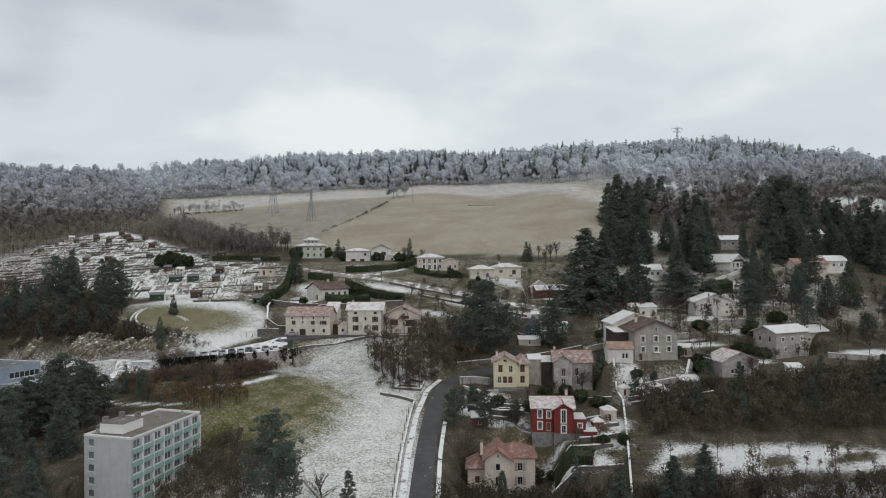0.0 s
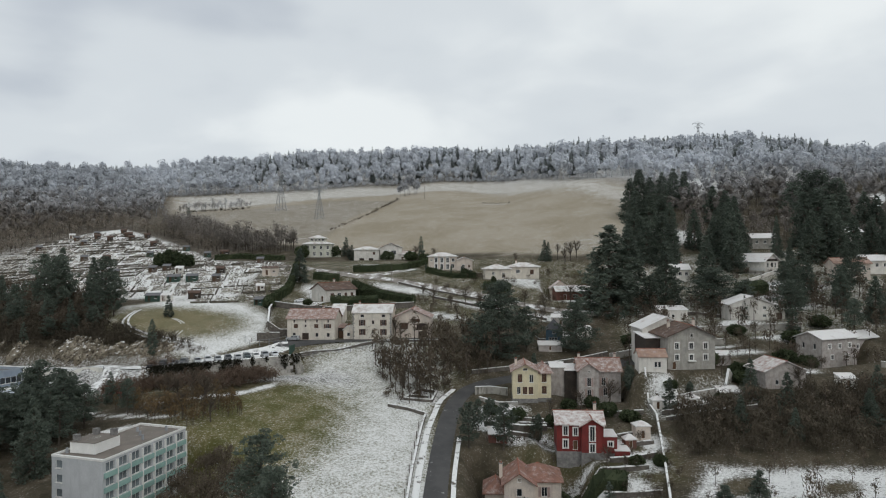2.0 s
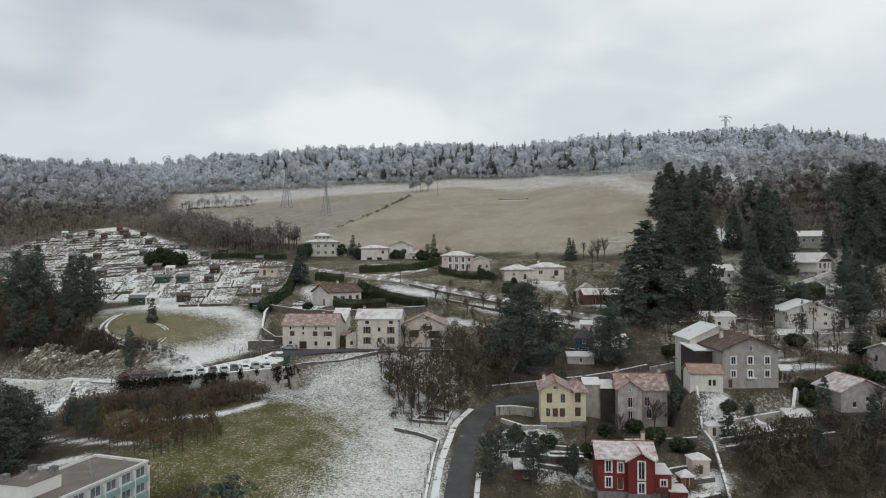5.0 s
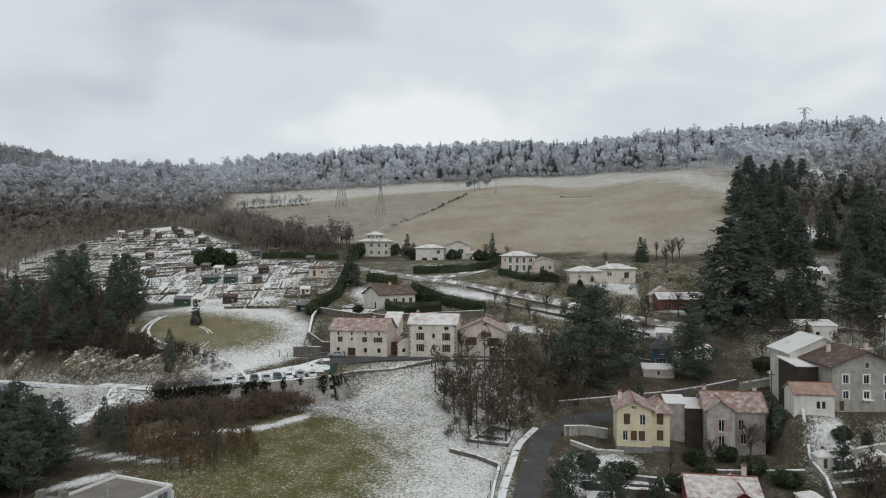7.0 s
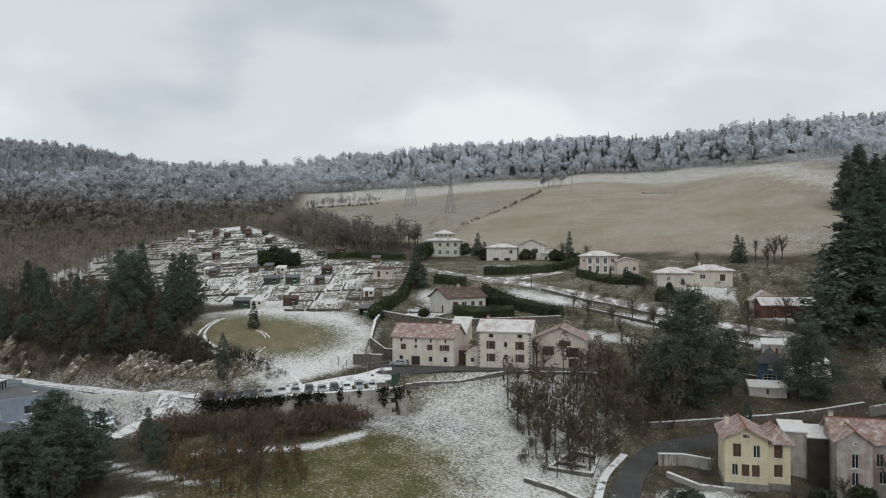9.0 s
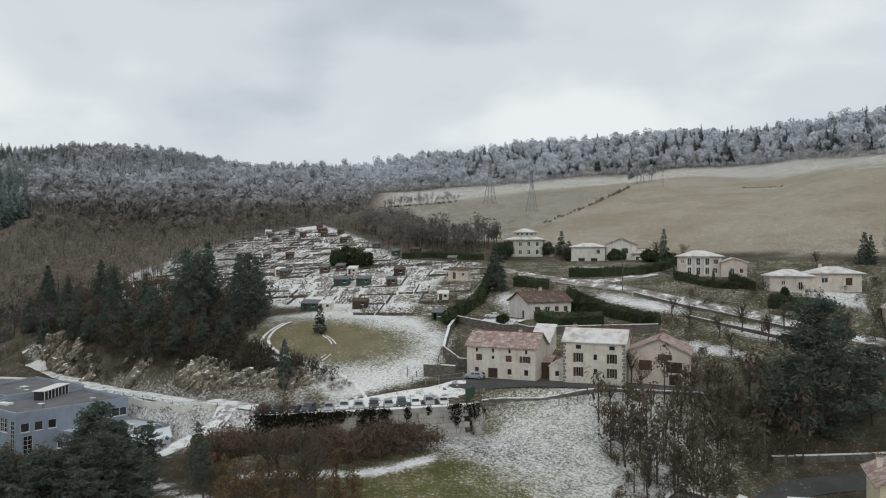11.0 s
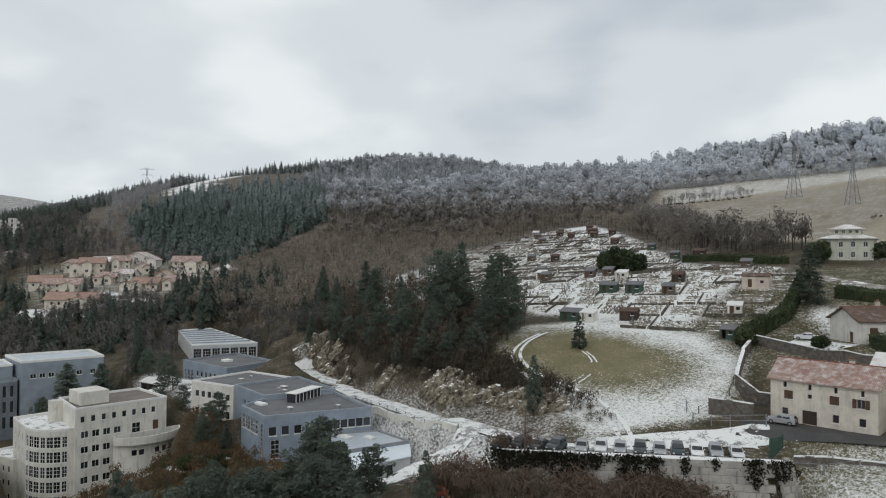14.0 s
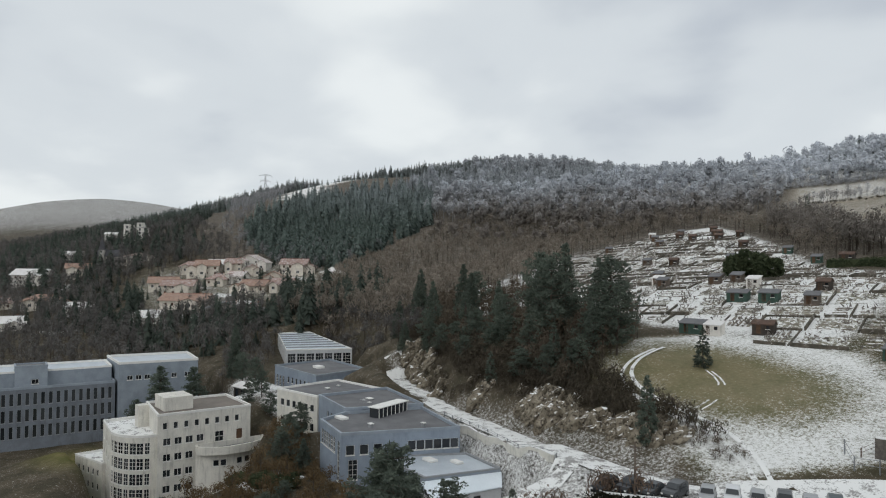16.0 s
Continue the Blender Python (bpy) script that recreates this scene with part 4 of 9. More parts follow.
def wall_run(bm, p, q, z0, z1, holes, deep=0.22):
    """An upright wall from p to q with openings (u0, u1, v0, v1) that are cut through and lined. Outside is on the right of p to q."""
    p, q = Vector((p[0], p[1], 0)), Vector((q[0], q[1], 0))
    length = (q - p).length
    d = (q - p) / length
    inner = Vector((-d.y, d.x, 0)) * deep
    us = sorted({0.0, length, *[min(max(u, 0), length) for h in holes for u in h[:2]]})
    vs = sorted({z0, z1, *[min(max(v, z0), z1) for h in holes for v in h[2:4]]})

    def at(u, v, k=0):
        w = p + d * u + inner * k
        return (w.x, w.y, v)

    for u0, u1 in zip(us, us[1:]):
        for v0, v1 in zip(vs, vs[1:]):
            um, vm = (u0 + u1) / 2, (v0 + v1) / 2
            if not any(h[0] < um < h[1] and h[2] < vm < h[3] for h in holes):
                quad(bm, at(u0, v0), at(u1, v0), at(u1, v1), at(u0, v1))
    for u0, u1, v0, v1 in holes:
        for a, b in (((u0, v0), (u1, v0)), ((u1, v0), (u1, v1)), ((u1, v1), (u0, v1)), ((u0, v1), (u0, v0))):
            quad(bm, at(*a), at(*a, 1), at(*b, 1), at(*b))


def opening(parent, p, q, u, v, w, h, style, trim, proud=False):
    """A window or door set in a wall run: frame, pane, and as it has them sill, shutters or leaf. u is its middle from p, v its foot."""
    p, q = Vector((p[0], p[1], 0)), Vector((q[0], q[1], 0))
    d = (q - p).normalized()
    a = math.atan2(d.y, d.x)
    o = p + d * u
    m = Matrix.Translation((o.x, o.y, v)) @ Matrix.Rotation(a, 4, "Z")
    y = -0.03 if proud else 0.12
    f = 0.07 if w < 2.5 else 0.10
    kind = "door" if style in ("door", "garage", "gate") else "window"
    bm = bmesh.new()
    if style != "hole":
        for x0, x1, z0, z1 in ((-w / 2, -w / 2 + f, 0, h), (w / 2 - f, w / 2, 0, h), (-w / 2 + f, w / 2 - f, 0, f), (-w / 2 + f, w / 2 - f, h - f, h)):
            box(bm, x0, x1, y, y + 0.07, z0, z1)
        if style in ("win", "shut", "half", "surround"):
            box(bm, -0.035, 0.035, y + 0.005, y + 0.06, f, h - f)
        if style == "grid":
            for k in range(1, max(2, round(w / 0.9))):
                x = -w / 2 + w * k / max(2, round(w / 0.9))
                box(bm, x - 0.03, x + 0.03, y + 0.005, y + 0.06, f, h - f)
            for k in range(1, max(2, round(h / 0.9))):
                z = h * k / max(2, round(h / 0.9))
                box(bm, -w / 2 + f, w / 2 - f, y + 0.008, y + 0.058, z - 0.03, z + 0.03)
    else:
        box(bm, -w / 2, w / 2, y, y + 0.03, 0, 0.05)
    ob = part(kind, bm, trim, parent)
    ob.matrix_basis = m
    if style in ("garage", "gate", "door"):
        leaf = boxed(-w / 2 + f, w / 2 - f, y + 0.03, y + 0.08, f, h - f)
        for k in range(1, 5 if style == "garage" else 4):
            z = f + (h - 2 * f) * k / (5 if style == "garage" else 4)
            box(leaf, -w / 2 + f, w / 2 - f, y + 0.02, y + 0.035, z - 0.02, z + 0.02)
        part("leaf", leaf, {"garage": SHUTTER_DARK, "gate": TRIM_WOOD, "door": TRIM_WOOD}[style], ob)
    elif style == "closed":
        for s in (-1, 1):
            leaf = boxed(min(0.01 * s, s * (w / 2 - 0.02)), max(0.01 * s, s * (w / 2 - 0.02)), y - 0.02, y + 0.03, 0.02, h - 0.02)
            for k in range(1, 6):
                box(leaf, min(0.06 * s, s * (w / 2 - 0.08)), max(0.06 * s, s * (w / 2 - 0.08)), y - 0.035, y - 0.02, h * k / 6 - 0.03, h * k / 6 + 0.03)
            part("shutter", leaf, SHUTTER_BROWN, ob)
    else:
        part("pane", boxed(-w / 2 + f * 0.5, w / 2 - f * 0.5, y + 0.03, y + 0.045, f * 0.5, h - f * 0.5), GLASS, ob)
    if style in ("shut", "half"):
        sw = w / 2
        for s in (-1, 1):
            x0 = s * (w / 2 + 0.02)
            leaf = boxed(min(x0, x0 + s * sw), max(x0, x0 + s * sw), -0.07, -0.02, 0, h)
            for k in range(1, 6):
                box(leaf, min(x0 + s * 0.06, x0 + s * (sw - 0.06)), max(x0 + s * 0.06, x0 + s * (sw - 0.06)), -0.085, -0.07, h * k / 6 - 0.03, h * k / 6 + 0.03)
            part("shutter", leaf, SHUTTER_BROWN if style == "shut" else SHUTTER_PALE, ob)
    if style == "surround":
        bm = bmesh.new()
        for x0, x1, z0, z1 in ((-w / 2 - 0.22, -w / 2, -0.15, h + 0.25), (w / 2, w / 2 + 0.22, -0.15, h + 0.25), (-w / 2, w / 2, h, h + 0.25)):
            box(bm, x0, x1, -0.05, 0.02, z0, z1)
        part("surround", bm, TRIM_WHITE, ob)
    if kind == "window" and style != "hole" and not proud:
        part("sill", boxed(-w / 2 - 0.08, w / 2 + 0.08, -0.10, 0.10, -0.10, 0.0), TRIM_WHITE if trim != TRIM_GREY else TRIM_GREY, ob)
    return ob


def roof_mesh(kind, w, d, h, rise, over, thick=0.22):
    """Roof shells over a w x d plan whose walls end at h: gable along x or y, hip, one slope, or a dome-less flat slab."""
    bm = bmesh.new()
    W, D = w / 2 + over, d / 2 + over
    drop = {"gx": rise * over / (d / 2), "gy": rise * over / (w / 2), "hip": rise * over / (min(w, d) / 2), "shed": rise * over / d}.get(kind, 0)
    e, top = h - drop, h + rise
    if kind == "gx":
        upper = [[(-W, -D, e), (W, -D, e), (W, 0, top), (-W, 0, top)], [(W, D, e), (-W, D, e), (-W, 0, top), (W, 0, top)]]
    elif kind == "gy":
        upper = [[(-W, D, e), (-W, -D, e), (0, -D, top), (0, D, top)], [(W, -D, e), (W, D, e), (0, D, top), (0, -D, top)]]
    elif kind == "hip":
        r = max(w - d, 0) / 2, max(d - w, 0) / 2
        a, b = (-r[0], -r[1], top), (r[0], r[1], top)
        if w >= d:
            upper = [[(-W, -D, e), (W, -D, e), b, a], [(W, D, e), (-W, D, e), a, b], [(W, -D, e), (W, D, e), b], [(-W, D, e), (-W, -D, e), a]]
        else:
            upper = [[(-W, -D, e), (W, -D, e), a], [(W, D, e), (-W, D, e), b], [(W, -D, e), (W, D, e), b, a], [(-W, D, e), (-W, -D, e), a, b]]
    elif kind == "shed":
        upper = [[(-W, -D, e), (W, -D, e), (W, D, top + drop), (-W, D, top + drop)]]
    else:
        upper = [[(-W, -D, h), (W, -D, h), (W, D, h), (-W, D, h)]]
    for f in upper:
        lo = [Vector(p) + Vector((0, 0, 0.02)) for p in f]
        hi = [Vector(p) + Vector((0, 0, thick)) for p in f]
        quad(bm, *hi)
        quad(bm, *lo[::-1])
        for k in range(len(f)):
            n = (k + 1) % len(f)
            quad(bm, lo[k], lo[n], hi[n], hi[k])
    return bm


FACES = {"S": 0, "E": 1, "N": 2, "W": 3}


def row(face, n, span, v, w, h, style, shift=0.0):
    """n alike openings spread over span metres of a face."""
    return [(face, shift + (span * (k / (n - 1) - 0.5) if n > 1 else 0), v, w, h, style) for k in range(n)]


def body(parent, cx, cy, w, d, h, roof, rise, over, wall, cover, wins=(), chim=(), trim=None, foot=-2.5, plinth=0.0, name="wall"):
    """One block of a building: walls with real openings, gables, roof, chimneys."""
    trim = trim or TRIM_WHITE
    c = [(cx - w / 2, cy - d / 2), (cx + w / 2, cy - d / 2), (cx + w / 2, cy + d / 2), (cx - w / 2, cy + d / 2)]
    bm = bmesh.new()
    for k in range(4):
        p, q = c[k], c[(k + 1) % 4]
        run = w if k % 2 == 0 else d
        here = [o for o in wins if FACES[o[0]] == k]
        wall_run(bm, p, q, foot, h, [(run / 2 + o[1] - o[3] / 2, run / 2 + o[1] + o[3] / 2, o[2], o[2] + o[4]) for o in here if o[2] + o[4] <= h])
        for o in here:
            opening(parent, p, q, run / 2 + o[1], o[2], o[3], o[4], o[5], trim, proud=o[2] + o[4] > h)
    if roof == "gx":
        for x, s in ((cx - w / 2, -1), (cx + w / 2, 1)):
            f = [(x, cy - d / 2, h), (x, cy + d / 2, h), (x, cy, h + rise)]
            quad(bm, *(f if s > 0 else f[::-1]))
    if roof == "gy":
        for y, s in ((cy - d / 2, 1), (cy + d / 2, -1)):
            f = [(cx - w / 2, y, h), (cx + w / 2, y, h), (cx, y, h + rise)]
            quad(bm, *(f if s > 0 else f[::-1]))
    if roof == "shed":
        quad(bm, (cx + w / 2, cy - d / 2, h), (cx + w / 2, cy + d / 2, h), (cx + w / 2, cy + d / 2, h + rise))
        quad(bm, (cx - w / 2, cy + d / 2, h), (cx - w / 2, cy - d / 2, h), (cx - w / 2, cy + d / 2, h + rise))
        quad(bm, (cx + w / 2, cy + d / 2, h), (cx - w / 2, cy + d / 2, h), (cx - w / 2, cy + d / 2, h + rise), (cx + w / 2, cy + d / 2, h + rise))
    part(name, bm, wall, parent)
    if plinth:
        part("plinth", boxed(cx - w / 2 - 0.05, cx + w / 2 + 0.05, cy - d / 2 - 0.05, cy + d / 2 + 0.05, foot, plinth), WALL_PLINTH, parent)
    if roof:
        ob = part("roof", roof_mesh(roof, w, d, h, rise, over), cover, parent)
        ob.matrix_basis = Matrix.Translation((cx, cy, 0))
        if roof in ("gx", "gy", "hip") and rise > 0.8:
            bm = bmesh.new()
            r = (w / 2 + over if roof == "gx" else max(w - d, 0) / 2, d / 2 + over if roof == "gy" else max(d - w, 0) / 2)
            if roof == "gx":
                r = (r[0], 0)
            if roof == "gy":
                r = (0, r[1])
            box(bm, -r[0] - 0.12, r[0] + 0.12, -r[1] - 0.12, r[1] + 0.12, h + rise + 0.16, h + rise + 0.30)
            part("ridge_cap", bm, TILE_RED if cover not in (ROOF_SLATE, ROOF_WHITE) else cover, ob)
    for x, y, top in chim:
        ch = part("chimney", boxed(cx + x - 0.32, cx + x + 0.32, cy + y - 0.32, cy + y + 0.32, h - 0.3, top), WALL_PINK, parent)
        part("cap", boxed(cx + x - 0.42, cx + x + 0.42, cy + y - 0.42, cy + y + 0.42, top, top + 0.12), WALL_PLINTH, ch)
        bm = bmesh.new()
        for s in (-0.15, 0.15):
            bmesh.ops.create_cone(bm, cap_ends=True, segments=8, radius1=0.11, radius2=0.09, depth=0.4, matrix=Matrix.Translation((cx + x + s, cy + y, top + 0.3)))
        part("pot", bm, TILE_RED, ch)


def flat_block(parent, pts, z0, z1, wall, top, runs=None, lip=0.45, trim=None, name="wall", lip_mat=None):
    """A flat-roofed block on any plan (anticlockwise), with a parapet; runs: openings by edge as (u, v, w, h, style)."""
    bm = bmesh.new()
    runs = runs or {}
    n = len(pts)
    for k in range(n):
        p, q = pts[k], pts[(k + 1) % n]
        here = runs.get(k, ())
        wall_run(bm, p, q, z0, z1, [(o[0] - o[2] / 2, o[0] + o[2] / 2, o[1], o[1] + o[3]) for o in here])
        for o in here:
            opening(parent, p, q, o[0], o[1], o[2], o[3], o[4], trim or TRIM_WHITE)
    part(name, bm, wall, parent)
    bm = bmesh.new()
    quad(bm, *[(x, y, z1 - 0.05) for x, y in pts])
    part("roof", bm, top, parent)
    if lip:
        cx, cy = sum(p[0] for p in pts) / n, sum(p[1] for p in pts) / n
        bm = bmesh.new()

        def shift(p, by):
            v = Vector((p[0] - cx, p[1] - cy))
            return (p[0] + v.x / v.length * by, p[1] + v.y / v.length * by)

        a, b = [shift(p, 0.08) for p in pts], [shift(p, -0.45) for p in pts]
        for k in range(n):
            j = (k + 1) % n
            quad(bm, (*a[k], z1), (*a[j], z1), (*a[j], z1 + lip), (*a[k], z1 + lip))
            quad(bm, (*a[k], z1 + lip), (*a[j], z1 + lip), (*b[j], z1 + lip), (*b[k], z1 + lip))
            quad(bm, (*b[j], z1 - 0.04), (*b[k], z1 - 0.04), (*b[k], z1 + lip), (*b[j], z1 + lip))
            quad(bm, (*a[j], z1), (*a[k], z1), (*b[k], z1), (*b[j], z1))
        part("parapet", bm, lip_mat or wall, parent)


def strip(name, label, material, path, width, lift, category="road", kind="structure", step=2.0):
    """A lane laid over the ground along a bent line of the plan."""
    pts = [Vector(p) for p in path]
    line = [pts[0]]
    for a, b in zip(pts, pts[1:]):
        n = max(1, int((b - a).length / step))
        line += [a.lerp(b, k / n) for k in range(1, n + 1)]
    for _ in range(3):
        line = [line[0]] + [(line[k - 1] + line[k] * 2 + line[k + 1]) / 4 for k in range(1, len(line) - 1)] + [line[-1]]
    bm = bmesh.new()
    rows = []
    across = max(2, int(width / 1.2))
    for k, p in enumerate(line):
        t = (line[min(k + 1, len(line) - 1)] - line[max(k - 1, 0)]).normalized()
        s = Vector((-t.y, t.x))
        rows.append([bm.verts.new((q.x, q.y, gz(q.x, q.y) + lift)) for q in (p + s * width * (j / across - 0.5) for j in range(across + 1))])
    for a, b in zip(rows, rows[1:]):
        for j in range(across):
            bm.faces.new([a[j], b[j], b[j + 1], a[j + 1]][::-1])
    me = bpy.data.meshes.new(name)
    bm.to_mesh(me)
    bm.free()
    me.materials.append(material)
    return tagged(new(name, me), label, category, kind=kind)


def bank_wall(name, label, material, path, height, thick, category="wall", cap=None, drop=1.0, level=None):
    """A garden or retaining wall that follows the ground (or stays level) along a bent line."""
    m = thing(name, label, category, Matrix())
    pts = [Vector(p) for p in path]
    bm, top = bmesh.new(), bmesh.new()
    line = [pts[0]]
    for a, b in zip(pts, pts[1:]):
        n = max(1, int((b - a).length / 3))
        line += [a.lerp(b, k / n) for k in range(1, n + 1)]
    for a, b in zip(line, line[1:]):
        t = (b - a).normalized()
        s = Vector((-t.y, t.x)) * thick / 2
        za, zb = (level, level) if level is not None else (gz(a.x, a.y), gz(b.x, b.y))
        for mesh, lo, hi, w in ((bm, -drop, height, 1.0), (top, height, height + 0.12, 1.25)):
            c = [(a - s * w, za), (b - s * w, zb), (b + s * w, zb), (a + s * w, za)]
            v = [mesh.verts.new((p.x, p.y, z + lo)) for p, z in c] + [mesh.verts.new((p.x, p.y, z + hi)) for p, z in c]
            for f in ((3, 2, 1, 0), (4, 5, 6, 7), (0, 1, 5, 4), (1, 2, 6, 5), (2, 3, 7, 6), (3, 0, 4, 7)):
                mesh.faces.new([v[k] for k in f])
    part("masonry", bm, material, m)
    part("coping", top, cap or SNOW_KERB, m)
    return m




# ---------------------------------------------------------------- single trees
TREES = {}


def tree_kit():
    rng = np.random.default_rng(77)
    for k in range(3):
        TREES["fir", k] = conifer_tris(rng, 20, 5.0, 30, 11, 1.0, 18, 0.50, 1.55, 0.34, 0.26)
        TREES["column", k] = conifer_tris(rng, 24, 4.6, 30, 10, 1.2, 14, 0.66, 2.3, 0.50, 0.20)
        TREES["spruce", k] = conifer_tris(rng, 12, 2.9, 22, 8, 0.55, 15, 0.40, 1.2, 0.22, 0.24)
        TREES["pine", k] = pine_tris(rng, 16, 5.0, 40, 36, 0.42, 0.20, 0.55)
        TREES["cedar", k] = pine_tris(rng, 22, 8.2, 80, 52, 0.46, 0.05, 0.42, 0.7)
        TREES["bare", k] = bare_tris(rng, 10, 3.6, 26, 16, 0.035)
        TREES["birch", k] = bare_tris(rng, 10, 2.2, 24, 14, 0.03, 0.3)
        TREES["shrub", k] = bare_tris(rng, 3.4, 2.0, 22, 14, 0.025, 0.08)
        q = rng.normal(size=(900, 3))
        q /= np.linalg.norm(q, axis=1, keepdims=True)
        q = q * rng.uniform(0.75, 1.0, (900, 1)) * np.array([1.5, 1.5, 1.3]) * (1 + 0.15 * np.sin(q[:, :1] * 5 + q[:, 1:2] * 4)) + np.array([0, 0, 1.3])
        TREES["round", k] = (limb((0, 0, -0.4), (0, 0, 1.2), 0.12, 0.08, 5), sprays(rng, q, 0.42, 1.0))
        q = rng.normal(size=(700, 3))
        q /= np.linalg.norm(q, axis=1, keepdims=True)
        q = q * rng.uniform(0.75, 1.0, (700, 1)) * np.array([0.9, 0.9, 2.9]) + np.array([0, 0, 2.9])
        TREES["cypress", k] = (limb((0, 0, -0.4), (0, 0, 2.5), 0.12, 0.06, 5), sprays(rng, q, 0.42, 1.6))


tree_kit()
LEAF = {"fir": MAT_NEEDLE, "column": MAT_NEEDLE, "spruce": MAT_NEEDLE, "pine": MAT_NEEDLE, "cedar": MAT_NEEDLE, "bare": MAT_TWIG, "birch": MAT_TWIG, "shrub": MAT_TWIG_RED, "round": MAT_HEDGE, "cypress": MAT_NEEDLE}
SIZE = {"fir": 20, "column": 24, "spruce": 12, "pine": 16, "cedar": 22, "bare": 10, "birch": 10, "shrub": 3.4, "round": 2.6, "cypress": 5.8}
WORDS = {"fir": "tall dark fir with drooping limbs", "column": "very tall dense dark conifer", "spruce": "dark green conical spruce", "pine": "dark green pine with rounded clumps", "cedar": "broad dark spreading conifer", "bare": "leafless brown tree with spreading limbs", "birch": "slender leafless tree with thin twigs", "shrub": "low reddish-brown leafless shrub", "round": "rounded dark evergreen shrub", "cypress": "narrow dark evergreen column"}
PARTS = {}


def tree(kind, x, y, height=None, wide=1.0, label=""):
    k = (int(abs(x) * 7 + abs(y) * 3)) % 3
    if (kind, k) not in PARTS:
        w, f = TREES[kind, k]
        PARTS[kind, k] = tri_mesh("trunk", [(w, MAT_BARK)]), tri_mesh("crown", [(f, LEAF[kind])])
    s = (height or SIZE[kind]) / SIZE[kind]
    t = thing("shrub" if kind in ("shrub", "round") else "tree", label or WORDS[kind], "shrub" if kind in ("shrub", "round") else "tree", pose(x, y, gz(x, y) - 0.15, 0, 0, (x * 37 + y * 53) % 360))
    for name, me in zip(("trunk", "crown"), PARTS[kind, k]):
        ob = part(name, me, None, t)
        ob.scale = (s * wide, s * wide, s)
    return t


# tall conifers behind the lane houses
for spec in (("fir", 52.4, 256, 30.2, 1.55), ("fir", 59.5, 259, 27.5, 1.2), ("column", 72.2, 258, 23, 1.15), ("cedar", 86.7, 255, 13, 1.9), ("cedar", 106, 240, 11.5, 1.25), ("pine", 66, 255, 12, 1.2), ("pine", 97, 252, 9, 1.3), ("fir", 129.3, 300, 17, 0.6), ("fir", 122.7, 275, 15, 0.6), ("cedar", 138, 262, 16, 0.9), ("cedar", 112, 258, 12, 0.8), ("fir", 140, 240, 16, 1.1), ("fir", 150, 232, 16, 1.1), ("cedar", 158, 222, 14, 0.9), ("fir", 128, 232, 14, 1.1), ("spruce", 110, 318, 12, 1), ("fir", 176, 276, 24, 1.1), ("fir", 190, 262, 22, 1)):
    tree(*spec)
for spec in (("cedar", 13, 222, 23, 1.12), ("cedar", 36, 226, 15.5, 1.05), ("pine", 21, 226, 14, 1.1), ("pine", 118, 262, 11, 1.3), ("pine", 128, 250, 11, 1.3), ("column", 88.6, 372, 21.5, 1.25), ("column", 95.4, 380, 24.7, 1.3), ("column", 99.4, 374, 21.4, 1.2), ("column", 110, 390, 20.6, 1.2), ("column", 117.8, 395, 21.5, 1.2), ("column", 123.9, 396, 19.8, 1.1), ("column", 93.3, 335, 20.9, 1.2), ("column", 95.6, 330, 18.5, 1.1), ("column", 126.7, 362, 18.4, 1.25), ("column", 128.2, 350, 18.6, 1.3), ("column", 130.3, 345, 16.8, 1.1), ("column", 106.9, 300, 21.7, 1.15), ("fir", 102.4, 318, 17.3, 1.1)):
    tree(*spec)
for spec in (("column", 106.8, 288, 22.8, 1.1), ("column", 92.1, 275, 18.9, 1.1), ("pine", 171.8, 360, 24, 1.1), ("pine", 176.2, 356, 24.9, 1.1), ("column", 148.1, 315, 24, 1.25), ("column", 155.3, 318, 25, 1.4), ("column", 157.4, 312, 23.1, 1.2), ("column", 167.9, 322, 22.1, 1.2), ("pine", 160.7, 352, 20.1, 1), ("pine", 182.2, 352, 21.2, 1), ("column", 182, 330, 19.8, 1.3), ("column", 185.1, 326, 18.7, 1.2), ("column", 174.6, 300, 19, 1.2), ("column", 189.3, 312, 22.3, 1.4), ("column", 191.1, 306, 20.5, 1.2), ("column", 200.7, 310, 22.4, 1.2), ("fir", 199.1, 300, 22.3, 1.3), ("column", 157.9, 296, 17.7, 1.2)):
    tree(*spec)
for spec in (("column", 79.7, 325, 24.7, 1.3), ("column", 84.2, 322, 23.8, 1.3), ("column", 83.5, 300, 21.4, 1.25), ("column", 86.7, 298, 17, 1.1), ("column", 77.1, 300, 19.2, 1.3), ("column", 74.7, 310, 21.8, 1.3), ("column", 105.4, 300, 20.4, 1.3), ("column", 114.7, 312, 21.4, 1.3), ("column", 113.4, 298, 20.1, 1.2), ("column", 139.6, 292, 20.4, 1.4), ("column", 146.3, 294, 21.3, 1.4), ("column", 148, 288, 17.9, 1.2), ("column", 167.3, 300, 16, 1.3), ("column", 176.3, 290, 19.1, 1.4), ("column", 179.4, 286, 16.3, 1.2), ("column", 160.6, 280, 15.5, 1.2)):
    tree(*spec)
